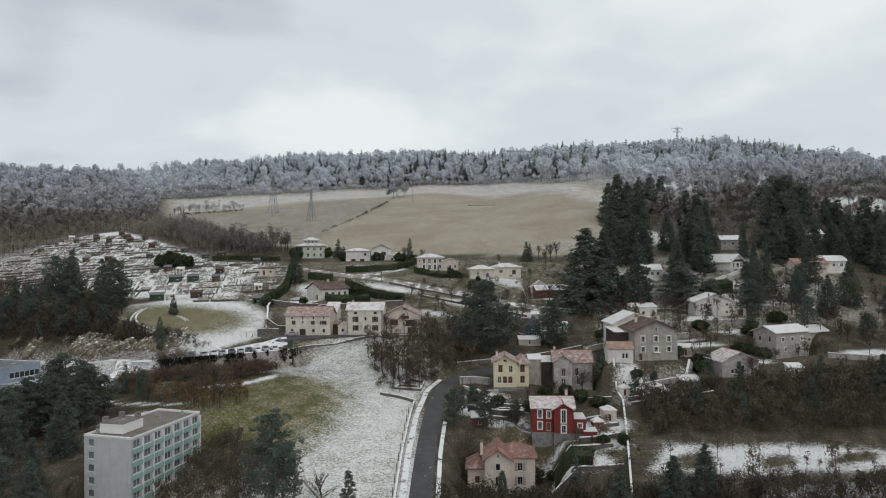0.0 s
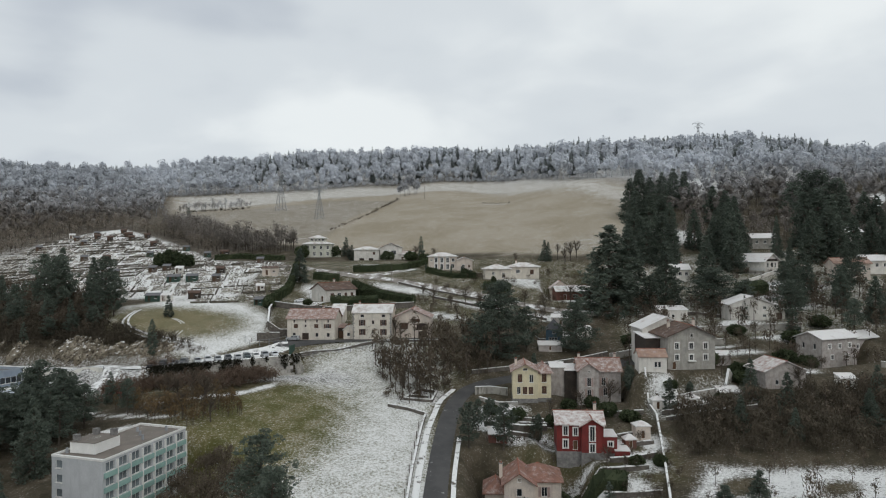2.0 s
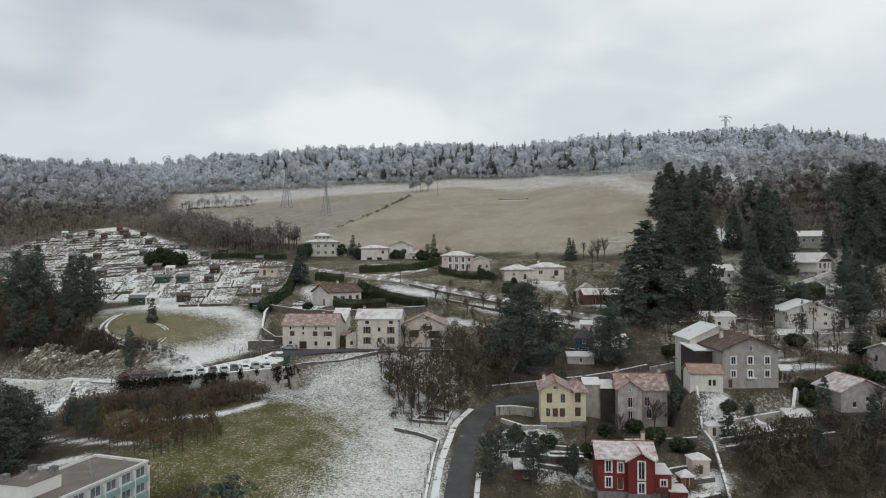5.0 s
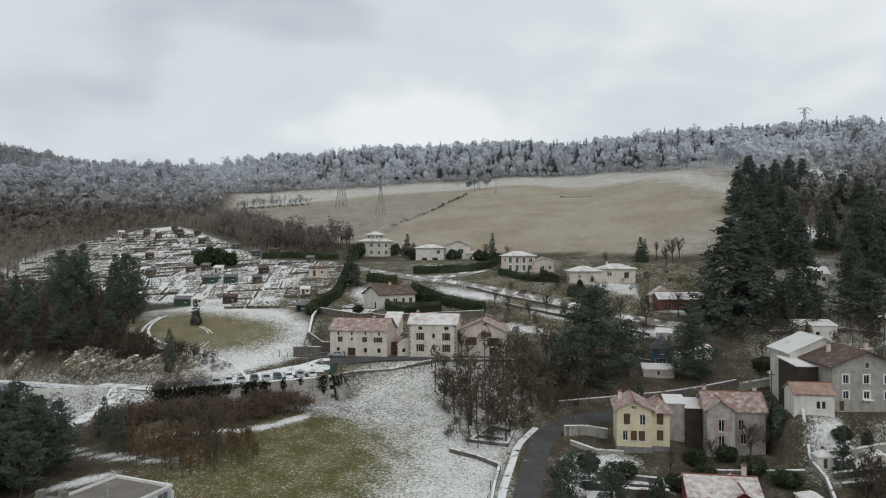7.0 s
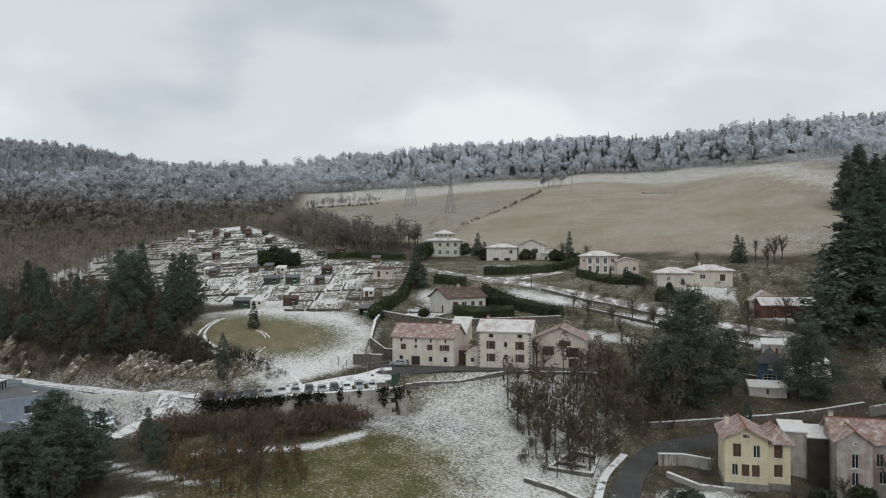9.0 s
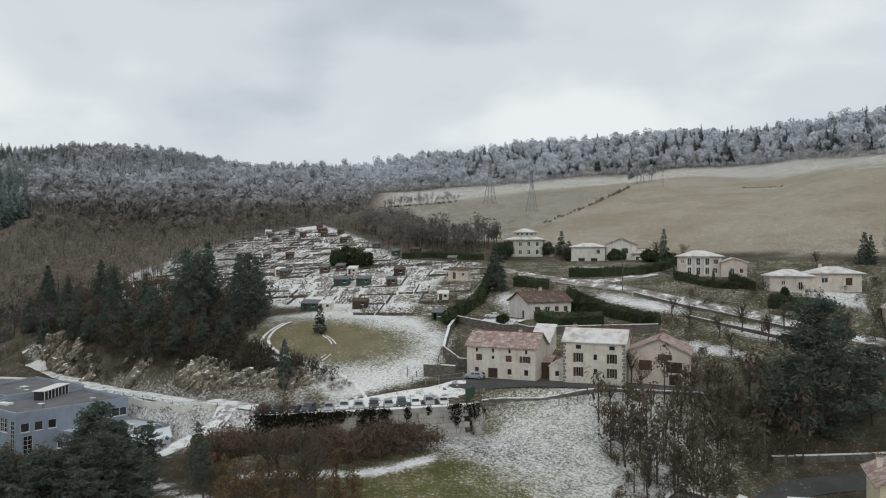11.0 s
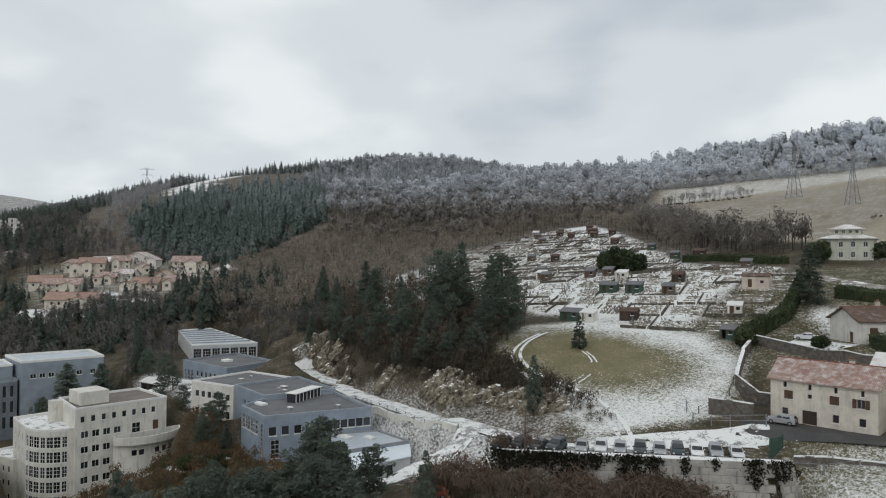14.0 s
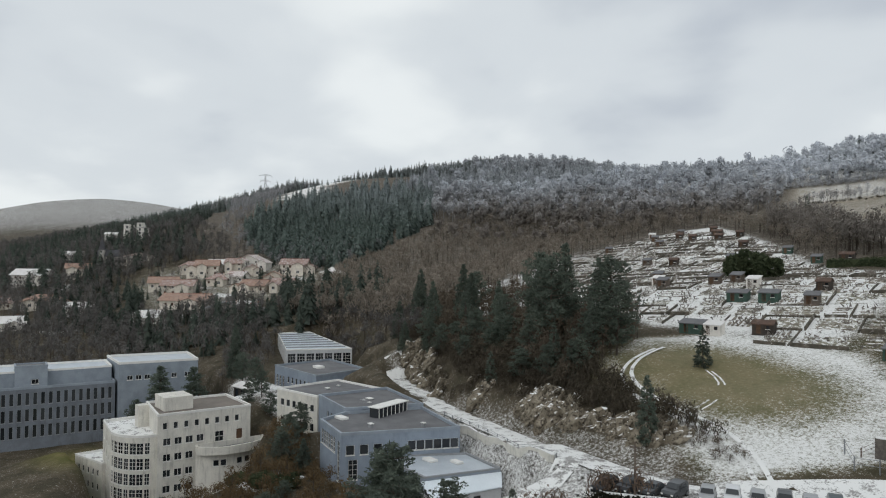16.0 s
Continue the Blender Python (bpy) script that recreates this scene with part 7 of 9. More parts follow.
def works():
    t = thing("factory", "slate-blue flat-roofed works in stepped blocks", "building", Matrix())
    F, Rr, BR, BL, L = (-128.7, 188.5), (-120.5, 208.0), (-138.0, 213.0), (-143.0, 198.0), (-140.3, 191.0)
    runs = {0: edge_runs(F, Rr, 3, 25.2, 1.5, 1.7, "plain", 0.02, 0.36) + edge_runs(F, Rr, 6, 25.4, 1.5, 1.7, "plain", 0.55, 0.99) + edge_runs(F, Rr, 1, 21.0, 1.6, 3.4, "grid", 0.0, 0.2), 4: edge_runs(L, F, 6, 25.0, 1.3, 2.6, "grid", 0.05, 0.75) + edge_runs(L, F, 1, 20.6, 1.4, 6.8, "grid", 0.80, 0.98)}
    flat_block(t, [F, Rr, BR, BL, L], 15, 28.6, WALL_BLUE, ROOF_FELT, runs, 0.5, trim=TRIM_WHITE, lip_mat=WALL_GREYBLUE)
    ob = part("roof_lantern", boxed(-1.1, 1.1, -4.5, 4.5, 28.5, 30.4), GLASS, t)
    ob.matrix_basis = pose(-138.5, 205.0, 0, 0, 0, 18)
    for k in range(8):
        bar = part("glazing_bar", boxed(1.08, 1.18, -4.5 + k * 1.27, -4.36 + k * 1.27, 28.5, 30.4), TRIM_WHITE, t)
        bar.matrix_basis = pose(-138.5, 205.0, 0, 0, 0, 18)
    lid = part("lantern_roof", boxed(-1.4, 1.4, -4.8, 4.8, 30.4, 30.55), TRIM_WHITE, t)
    lid.matrix_basis = pose(-138.5, 205.0, 0, 0, 0, 18)
    flat_block(t, [(-143.2, 198), (-138.2, 213.2), (-157.5, 217.5), (-158.6, 200.7)], 15, 29.2, WALL_BLUE, ROOF_FELT, {3: edge_runs((-158.6, 200.7), (-143.2, 198), 5, 25.6, 1.0, 1.6, "plain", 0.3, 0.98)}, 0.5, lip_mat=WALL_GREYBLUE)
    p, q = (-173.0, 198.0), (-159.0, 200.6)
    flat_block(t, [p, q, (-157.8, 217.4), (-175.0, 215.0)], 12, 28.9, WALL_CONCRETE, ROOF_FELT, {0: edge_runs(p, q, 6, 25.6, 1.35, 1.5, "plain") + edge_runs(p, q, 6, 21.4, 1.35, 1.7, "plain")}, 0.4, lip_mat=TRIM_WHITE)
    for x, y, s in ((-131, 196, 0.7), (-150, 208, 1.1), (-147, 206, 0.6), (-166, 207, 0.8), (-168, 211, 0.5), (-126, 204, 0.6), (-145, 211, 0.5)):
        v = part("roof_vent", boxed(x - s * 0.6, x + s * 0.6, y - s * 0.4, y + s * 0.4, 28.5, 29.0 + s * 0.3), TRIM_GREY, t)
        part("cowl", boxed(x - s * 0.75, x + s * 0.75, y - s * 0.55, y + s * 0.55, 29.0 + s * 0.3, 29.12 + s * 0.3), TRIM_WHITE, v)
    part("skylight", boxed(-141.5, -138.5, 194.5, 196.0, 28.6, 29.0), TRIM_WHITE, t)

    t = thing("workshop", "low workshop hall with a grey roof and white metal canopy", "building", Matrix())
    l, f, r, b = (-127, 195.0), (-112.5, 194.0), (-109.0, 207.0), (-119.2, 208.6)
    flat_block(t, [l, f, r, b], 15, 24.4, WALL_GREYBLUE, ROOF_METAL, {0: edge_runs(l, f, 5, 21.2, 1.6, 1.6, "win")}, 0.25, lip_mat=TRIM_GREY)
    d = (Vector(r) - Vector(f)).normalized()
    out = Vector((d.y, -d.x))
    bm = bmesh.new()
    pf, pr = Vector(f) - d * 0.6, Vector(r) + d * 0.2
    qf, qr = pf + out * 4.4, pr + out * 3.0 - d * 1.5
    for za, zb in ((24.0, 22.6), (23.85, 22.45)):
        quad(bm, (pf.x, pf.y, za), (qf.x, qf.y, zb), (qr.x, qr.y, zb), (pr.x, pr.y, za))
    part("canopy", bm, surface("white_metal_sheet", (0.74, 0.80, 0.84), (0.68, 0.74, 0.78), 0.3, 8, rough=0.4), t)
    wall = bmesh.new()
    qf2, qr2 = pf + out * 4.1, pr + out * 2.7 - d * 1.5
    wall_run(wall, qf2, qr2, 16, 22.5, [(1 + 2.2 * k, 2.4 + 2.2 * k, 20, 21.8) for k in range(4)])
    wall_run(wall, pf, qf2, 16, 22.6, [])
    wall_run(wall, qr2, pr, 16, 22.6, [])
    part("front_wall", wall, WALL_FLATS, t)
    part("front_glass", (lambda bm: (quad(bm, (qf2.x - out.x * 0.2, qf2.y - out.y * 0.2, 19.9), (qr2.x - out.x * 0.2, qr2.y - out.y * 0.2, 19.9), (qr2.x - out.x * 0.2, qr2.y - out.y * 0.2, 21.9), (qf2.x - out.x * 0.2, qf2.y - out.y * 0.2, 21.9)), bm)[1])(bmesh.new()), GLASS, t)
    part("skylight", boxed(-121, -118.5, 200, 201.5, 24.4, 24.75), TRIM_WHITE, t)
    part("skylight", boxed(-117.2, -115, 203, 204.2, 24.4, 24.75), TRIM_WHITE, t)

    t = thing("factory", "blue flat-roofed works block with strip windows", "building", Matrix())
    p, q, r = (-207, 213.5), (-184.3, 214.0), (-187.0, 231.0)
    flat_block(t, [p, q, r, (-209, 232)], 15, 28.6, WALL_BLUE, ROOF_FELT, {0: edge_runs(p, q, 7, 25.2, 1.2, 1.6, "plain", 0.3, 0.98) + edge_runs(p, q, 3, 23.0, 1.2, 3.6, "grid", 0.02, 0.26), 1: edge_runs(q, r, 5, 25.4, 1.2, 1.4, "plain", 0.02, 0.6)}, 0.5, lip_mat=WALL_GREYBLUE)
    part("skylight", boxed(-199, -196, 221, 223, 28.6, 29.2), TRIM_WHITE, t)
    t = thing("glass_hall", "glass-walled hall with a ribbed grey roof", "building", Matrix())
    p, q, r, s = (-219.4, 223.0), (-211.3, 241.1), (-264, 254.5), (-266, 242.5)
    flat_block(t, [p, q, r, s], 18, 31.0, WALL_FLATS, ROOF_METAL, {0: edge_runs(p, q, 7, 25.4, 2.4, 4.6, "grid", 0.01, 0.99), 3: edge_runs(s, p, 12, 25.4, 3.2, 4.6, "grid", 0.01, 0.99)}, 0.3, lip_mat=TRIM_WHITE)
    bm = bmesh.new()
    for k in range(1, 8):
        f = k / 8
        a, b = Vector(p).lerp(Vector(s), f), Vector(q).lerp(Vector(r), f)
        n = (b - a).normalized()
        w = Vector((-n.y, n.x)) * 0.07
        for dz0, dz1 in ((31.0, 31.35),):
            c = [a - w, b - w, b + w, a + w]
            quad(bm, *[(v.x, v.y, dz1) for v in c])
            quad(bm, (c[0].x, c[0].y, dz0), (c[1].x, c[1].y, dz0), (c[1].x, c[1].y, dz1), (c[0].x, c[0].y, dz1))
    part("roof_rib", bm, TRIM_GREY, t)


works()


def cream_school():
    t = thing("office_building", "pale concrete building with a rounded glazed tower", "building", Matrix())
    N, Rr, B, L = (-172.0, 171.5), (-171.0, 190.8), (-186.0, 191.2), (-187.0, 173.5)
    z1 = 26.3
    runs = {0: edge_runs(N, Rr, 8, 23.5, 0.9, 1.35, "plain", 0.02, 0.9)}
    for v in (20.2, 17.0, 13.8, 10.6, 7.6, 4.6):
        runs[0] = runs[0] + edge_runs(N, Rr, 4, v, 1.5, 1.45, "win", 0.04, 0.5)
    runs[0] += edge_runs(N, Rr, 1, 19.6, 1.8, 2.2, "grid", 0.55, 0.75) + edge_runs(N, Rr, 1, 19.6, 1.4, 2.2, "door", 0.8, 0.95)
    flat_block(t, [N, Rr, B, L], -2, z1, WALL_CONCRETE, ROOF_BROWN, runs, 0.45, lip_mat=TRIM_WHITE)
    part("penthouse", boxed(-182.5, -176.0, 174.0, 180.0, z1, z1 + 2.8), WALL_CONCRETE, t)
    part("stair_tower", boxed(-185.5, -183.2, 170.8, 173.0, 15, z1 + 0.4), WALL_CONCRETE, t)
    # rounded tower at the near corner
    arc = [(-180.5 + 7.6 * math.cos(radians(a)), 171.5 + 6.6 * math.sin(radians(a))) for a in range(-92, 3, 12)]
    pts = arc + [(-173, 176), (-193, 176), (-193, 166.2)]
    runs = {}
    floors = (18.8, 15.7, 12.6, 9.5, 6.4)
    for k in range(len(arc) - 1):
        span = (Vector(arc[k + 1]) - Vector(arc[k])).length
        runs[k] = [(span / 2, v - 0.1, span - (0.10 if k % 3 else 0.42), 2.3, "grid") for v in floors]
    p, q = (-193, 166.2), arc[0]
    runs[len(pts) - 1] = [o for v in floors for o in edge_runs(p, q, 3, v + 0.4, 0.9, 1.5, "plain", 0.1, 0.9)]
    flat_block(t, pts, -2, 22.1, WALL_CONCRETE, SNOW_LANE, runs, 0.5, name="tower", lip_mat=TRIM_WHITE)
    # low wing
    p, q = (-199.5, 162.0), (-188.5, 165.0)
    flat_block(t, [p, q, (-189, 176), (-201, 176)], -2, 14.0, WALL_CONCRETE, SNOW_LANE, {0: [o for v in (11.2, 8.2, 5.2) for o in edge_runs(p, q, 5, v, 0.8, 1.3, "plain")]}, 0.4, name="wing", lip_mat=TRIM_WHITE)
    # terrace and curved bastion on the slope
    for name, reach, low, top, lip in (("bastion", (3.3, 6.4), 5, 18.0, 0.05), ("balcony", (4.7, 7.6), 18.0, 18.6, 1.05)):
        arc = [(-170.6 + reach[0] * math.cos(radians(a)), 186.0 + reach[1] * math.sin(radians(a))) for a in range(-80, 81, 16)]
        holes = {k: [(1.0, 15.4, 1.2, 1.3, "plain")] for k in (2, 3, 5, 6, 7)} if name == "bastion" else {}
        flat_block(t, arc + [(-171.2, 194), (-171.2, 179)], low, top, WALL_CONCRETE, ROOF_FELT, holes, lip, name=name)


cream_school()


def long_school():
    t = thing("school", "long dark grey building with rows of narrow windows", "building", Matrix())
    p, q = (-225.5, 138.0), (-221.5, 175.5)
    runs = {0: [o for v in (22.2, 18.2, 14.2) for o in edge_runs(p, q, 22, v - 0.3, 0.9, 3.0, "plain", 0.01, 0.99)]}
    flat_block(t, [p, q, (-240, 177), (-244, 138)], 4, 25.8, WALL_DARKGREY, ROOF_FELT, runs, 0.6, trim=TRIM_GREY, lip_mat=WALL_GREYBLUE)
    flat_block(t, [(-229, 138), (-225.5, 175.5), (-238, 177), (-243, 138)], 25.8, 29.4, WALL_GREYBLUE, ROOF_METAL, {}, 0.5, name="upper_wall", lip_mat=TRIM_WHITE)
    flat_block(t, [(-226.5, 153.5), (-225.3, 160.5), (-231, 161), (-232, 154)], 25.8, 31.0, WALL_GREYBLUE, ROOF_FELT, {0: [(4.4, 26.6, 1.6, 1.2, "win")]}, 0.3, name="stair_tower")
    p, q, r, s = (-220.0, 176.0), (-217.0, 195.5), (-233, 198), (-237, 177)
    runs = {0: edge_runs(p, q, 3, 26.4, 1.4, 1.2, "win", 0.08, 0.4) + edge_runs(p, q, 2, 26.4, 1.4, 1.2, "win", 0.6, 0.95)}
    flat_block(t, [p, q, r, s], 4, 30.6, WALL_GREYBLUE, ROOF_METAL, runs, 0.6, name="end_block", lip_mat=TRIM_WHITE)
    t = thing("flat_roof_building", "low building with a snowy grey flat roof beside the lawn", "building", Matrix())
    flat_block(t, [(-176, 146), (-172, 158), (-186, 160), (-192, 150)], -2, 9.2, WALL_GREY, ROOF_FELT, {0: edge_runs((-176, 146), (-172, 158), 3, 5.5, 1.4, 1.5, "win")}, 0.4, lip_mat=WALL_GREYBLUE)
    x, y = -206, 206
    t = thing("shelter", "small open shelter with a snow-covered roof", "shelter", pose(x, y, 20.8, 0, 0, 8))
    body(t, 0, 0, 9, 5, 3.0, "gx", 0.8, 0.5, WALL_DARK, ROOF_WHITE, row("S", 3, 6, 0.2, 1.8, 2.2, "hole"))


long_school()


# ---------------------------------------------------------------- the village across the valley
def village():
    rng = random.Random(5)
    kinds = {"b": (WALL_CREAM, TILE_SALMON, "cream village house with a salmon tile roof"), "w": (WALL_CREAM, TILE_SNOW1, "cream village house with thin snow on its tiles"), "s": (WALL_WHITE, ROOF_WHITE, "white village house under a snowy roof"), "g": (WALL_GREY, ROOF_FELT, "grey barn with a dull snow-streaked roof")}

    def put(x, y, w, d, h, k, turn, storeys=1, wing=0.0):
        wall, cover, label = kinds[k]
        if k == "b" and rng.random() < 0.3:
            wall, cover, label = WALL_WHITE, TILE_SNOW2, "white village house with patchy snow on red tiles"
        t = thing("village_house", label, "house", pose(x, y, gz(x, y) - 0.3, 0, 0, turn + rng.uniform(-22, 22)), "houses of the village")
        n = max(2, int(w / 3.6))
        wins = []
        for s in range(storeys):
            wins += row("S", n, w * 0.72, 1.0 + 2.9 * s, 1.2, 1.4, "closed" if rng.random() < 0.4 else "win") + row("E", 2, d * 0.5, 1.0 + 2.9 * s, 1.1, 1.3, "win")
        h = min(h, 2.9 * storeys + 0.9)
        body(t, 0, 0, w, d, h, rng.choice(("gx", "gx", "gx", "gy", "hip")), 0.26 * d + 0.3, 0.9, wall, cover, wins, [(w * 0.25, 0.8, h + 0.26 * d + 0.6)], foot=-4)
        if w > 9:
            body(t, rng.choice((-0.2, 0.22)) * w, -d / 2 - 1.2, w * 0.42, 3.6, h * 0.9, "gy", 1.4, 0.6, wall, cover, [("S", 0, 0.8, 1.6, 1.6, "win")], foot=-4)
        if wing:
            body(t, wing * (w / 2 + 2.2), -2.0, 6.0, d * 0.8, h * 0.72, "gy", 1.5, 0.5, wall, cover, [("S", 0, 0.8, 1.4, 1.5, "win")], foot=-4)

    for spec in ((-460, 277, 13, 9, 5.0, "w", 58, 1), (-443, 281, 13, 10, 6.4, "b", 50, 2, -1), (-440, 297, 10, 9, 5.5, "w", 55, 2), (-438, 307, 14, 10, 6.0, "b", 50, 2, 1), (-413, 276, 11, 9, 5.4, "w", 40, 1), (-411, 287, 10, 8, 5.2, "b", 55, 1), (-371, 280, 14, 9, 4.6, "b", 52, 1, -1), (-400, 317, 15, 10, 6.2, "w", 48, 2, 1), (-361, 291, 11, 9, 4.4, "w", 45, 1), (-364, 321, 9, 8, 5.2, "s", 40, 1)):
        put(*spec)
    for spec in ((-432, 252, 15, 10, 5.0, "b", 60, 1), (-405, 252, 17, 9, 5.6, "w", 56, 2), (-366, 243, 24, 10, 4.6, "b", 54, 1), (-325, 246, 17, 9, 5.4, "g", 50, 1), (-311, 252, 9, 8, 4.6, "g", 60, 1), (-347, 220, 11, 7, 3.6, "s", 60, 1), (-424, 301, 10, 8, 5.0, "w", 60, 1), (-388, 298, 11, 9, 4.8, "b", 42, 1), (-452, 291, 11, 9, 5.2, "s", 48, 1), (-545, 204, 22, 12, 6.5, "s", 68, 2), (-460, 197, 20, 11, 5.0, "b", 66, 1, 1)):
        put(*spec)
    for spec in ((-594, 237, 12, 9, 6, "s", 66, 1), (-528, 227, 14, 9, 6, "b", 66, 2), (-523, 263, 20, 8, 5, "w", 64, 1), (-718, 267, 10, 8, 6, "s", 66, 1), (-415, 175, 14, 9, 6, "s", 70, 1), (-480, 180, 12, 9, 5, "w", 70, 1), (-421, 206, 11, 8, 4, "s", 68, 1)):
        put(*spec)

    x, y = -538, 249
    t = thing("chapel", "grey chapel with a thin pointed spire", "church", pose(x, y, gz(x, y) - 0.3, 0, 0, 64))
    body(t, 0, 0, 16, 8, 6, "gx", 4.0, 0.4, WALL_GREY, ROOF_SLATE, row("S", 4, 12, 1.6, 1.0, 2.6, "plain"), foot=-4)
    body(t, -5, -3, 3.4, 3.4, 11, "hip", 8.0, 0.2, WALL_GREY, ROOF_SLATE, [("S", 0, 8, 0.8, 1.8, "plain")], foot=-4)
    x, y = -601, 284
    t = thing("manor", "tall pale manor with a stepped battlemented roofline", "house", pose(x, y, gz(x, y) - 1, 0, 0, 62))
    body(t, 0, 0, 14, 12, 10, "flat", 0.2, 0.3, WALL_WHITE, ROOF_FELT, [o for v in (1.5, 4.6, 7.4) for o in row("S", 4, 11, v, 1.3, 2.2, "plain")], foot=-4)
    body(t, -7.5, -3, 5, 6, 12.5, "flat", 0.2, 0.3, WALL_WHITE, ROOF_FELT, [("S", 0, v, 1.2, 2.2, "plain") for v in (2, 5.5, 9)], foot=-4)
    body(t, 1.0, 1, 5, 6, 14, "flat", 0.2, 0.3, WALL_WHITE, ROOF_FELT, [("S", 0, 11, 1.2, 2.0, "plain")], foot=9)
    for k in range(5):
        part("merlon", boxed(-6.5 + 3 * k, -5 + 3 * k, -6.3, -5.5, 10.2, 11.6), WALL_WHITE, t)
    body(t, -21, 4, 9, 6, 4.5, "gx", 1.5, 0.4, WALL_WHITE, ROOF_WHITE, row("S", 2, 5, 1, 1.2, 1.6, "win"), foot=-4)


village()


def right_houses():
    for x, y, w, d, h, lab, wall, cov, turn in ((142.5, 273, 12, 8, 5.0, "beige house with salmon tiles among conifers", WALL_PINK, TILE_SALMON, -6), (155, 279, 9, 7, 4.4, "white house with a snowy roof among conifers", WALL_WHITE, ROOF_WHITE, -4), (164, 315, 12, 9, 6, "house with a snow-covered roof behind tall conifers", WALL_WHITE, ROOF_WHITE, -10), (131, 317, 10, 8, 4, "low house with a snow-covered roof below the woods", WALL_GREY, ROOF_WHITE, -8), (84.5, 284, 7, 6, 4, "small house glimpsed between tall dark conifers", WALL_WHITE, ROOF_WHITE, 0), (92, 330, 9, 7, 4.5, "pale house with snowy roof at the foot of the woods", WALL_WHITE, ROOF_WHITE, 4)):
        t = thing("house", lab, "house", pose(x, y, gz(x, y) - 0.3, 0, 0, turn))
        body(t, 0, 0, w, d, h, "gx", 1.8, 0.6, wall, cov, row("S", 3, w * 0.65, h - 2.4, 1.1, 1.3, "win"), [(w * 0.2, 0.5, h + 2.2)], foot=-4)


right_houses()


# ---------------------------------------------------------------- lanes, walls and hedges
LANE = ((-4.8, 95), (-4.6, 131), (-4.2, 145), (-3.6, 160), (-2.4, 178), (-0.6, 192), (2.6, 201.5), (7, 206), (14, 209), (24, 213), (36, 215), (50, 216))
strip("road", "damp grey asphalt lane climbing between the gardens", ASPHALT, LANE, 4.3, 0.10)
strip("verge", "snow-covered grass verge beside the lane", SNOW_KERB, ((-8.2, 100), (-8.0, 131), (-7.7, 150), (-6.8, 172), (-5.4, 184), (-4.6, 192), (-1.0, 201)), 1.3, 0.16, "verge")
strip("verge", "narrow snowy verge beside the lane", SNOW_KERB, ((-1.4, 100), (-1.3, 131), (-0.9, 150), (0.2, 168)), 0.9, 0.16, "verge")
strip("road", "snow-covered road past the works with wheel marks", SNOW_LANE, ((-178, 233.5), (-157, 226), (-138, 219), (-120, 215.5), (-103, 211.8), (-90, 209.8), (-80, 208.6), (-69, 213.2), (-57, 220), (-50, 222.5)), 5.0, 0.12)
strip("road", "snowy service road down to the workshop", SNOW_LANE, ((-96, 210.5), (-94.5, 205), (-95, 197), (-97.5, 189), (-103, 184)), 4.4, 0.14)
strip("road", "slushy lane winding below the villas", SLUSH, ((-66, 303), (-56, 294), (-47, 290.5), (-39, 287.5), (-26, 285.5), (-11.6, 279), (5.7, 272), (16.5, 266.5), (34, 258), (52, 252)), 4.2, 0.12)
strip("road", "slushy drive in front of the villas", SLUSH, ((-40, 288), (-30, 290), (-24, 295), (-17, 300)), 3.4, 0.16)
strip("road", "asphalt yard in front of the farmhouses", ASPHALT, ((-55, 224.2), (-44, 225.5), (-30, 226.2), (-18, 227.5), (-4, 229.5)), 5.2, 0.10)
strip("track", "snow lying along a ditch across the field", SNOW_LANE, ((16.5, 454.5), (24, 450), (33, 444.3)), 0.9, 0.12, "ditch")
strip("track", "trampled snowy garden path behind the farm", SNOW_LANE, ((-58, 262), (-52, 259), (-46, 258)), 4.0, 0.12, "path")
for off in (-0.8, 0.8):
    strip("track", "wheel rut pressed into the snowy meadow", SNOW_KERB, [(x + off * 0.6, y + off) for x, y in ((-106, 247), (-106.5, 240), (-104.5, 233), (-98, 228.8), (-88, 226), (-81, 224.6), (-73, 219.5), (-69, 215), (-67, 212.5))], 0.7, 0.14, "track")
    strip("track", "curved wheel rut in the meadow grass", SNOW_KERB, [(x + off * 0.7, y) for x, y in ((-86.5, 228.5), (-85.6, 230.5), (-85.2, 232.5), (-86, 236), (-88.5, 239.5), (-92, 241))], 0.3, 0.09, "track")

bank_wall("garden_wall", "low dark wall along the snowy field", WALL_DRY, ((-9.6, 100), (-9.3, 131), (-9.0, 150), (-8.2, 172), (-7.6, 181), (-12, 184), (-17, 186)), 0.7, 0.35)
bank_wall("garden_wall", "long pale garden wall running down the slope", WALL_GREY, ((46.3, 190), (46.2, 180), (42.8, 164), (39.5, 149), (36.5, 136)), 1.1, 0.35)
bank_wall("garden_wall", "old stone wall behind the farmhouse yard", WALL_DRY, ((-63.5, 251), (-64, 259), (-47, 254), (-35, 256), (-15, 259.5)), 1.9, 0.5)
bank_wall("garden_wall", "old stone wall closing the farmhouse yard", WALL_DRY, ((-63, 250), (-60.5, 239), (-53, 239)), 2.2, 0.5)
bank_wall("garden_wall", "stone wall at the corner of the meadow", WALL_DRY, ((-60.5, 226.5), (-53.5, 226)), 2.6, 0.5)
bank_wall("terrace_wall", "dark stone wall holding the farm terrace", WALL_DRY, ((-46, 219.6), (-38, 221.2), (-24, 222.9), (-5, 224.5)), 0.5, 0.6, drop=3)
bank_wall("garden_wall", "stepped pale wall beside the yellow house", WALL_BLOCK, ((4.5, 198.6), (8.5, 199.4), (13, 199)), 1.8, 0.5)
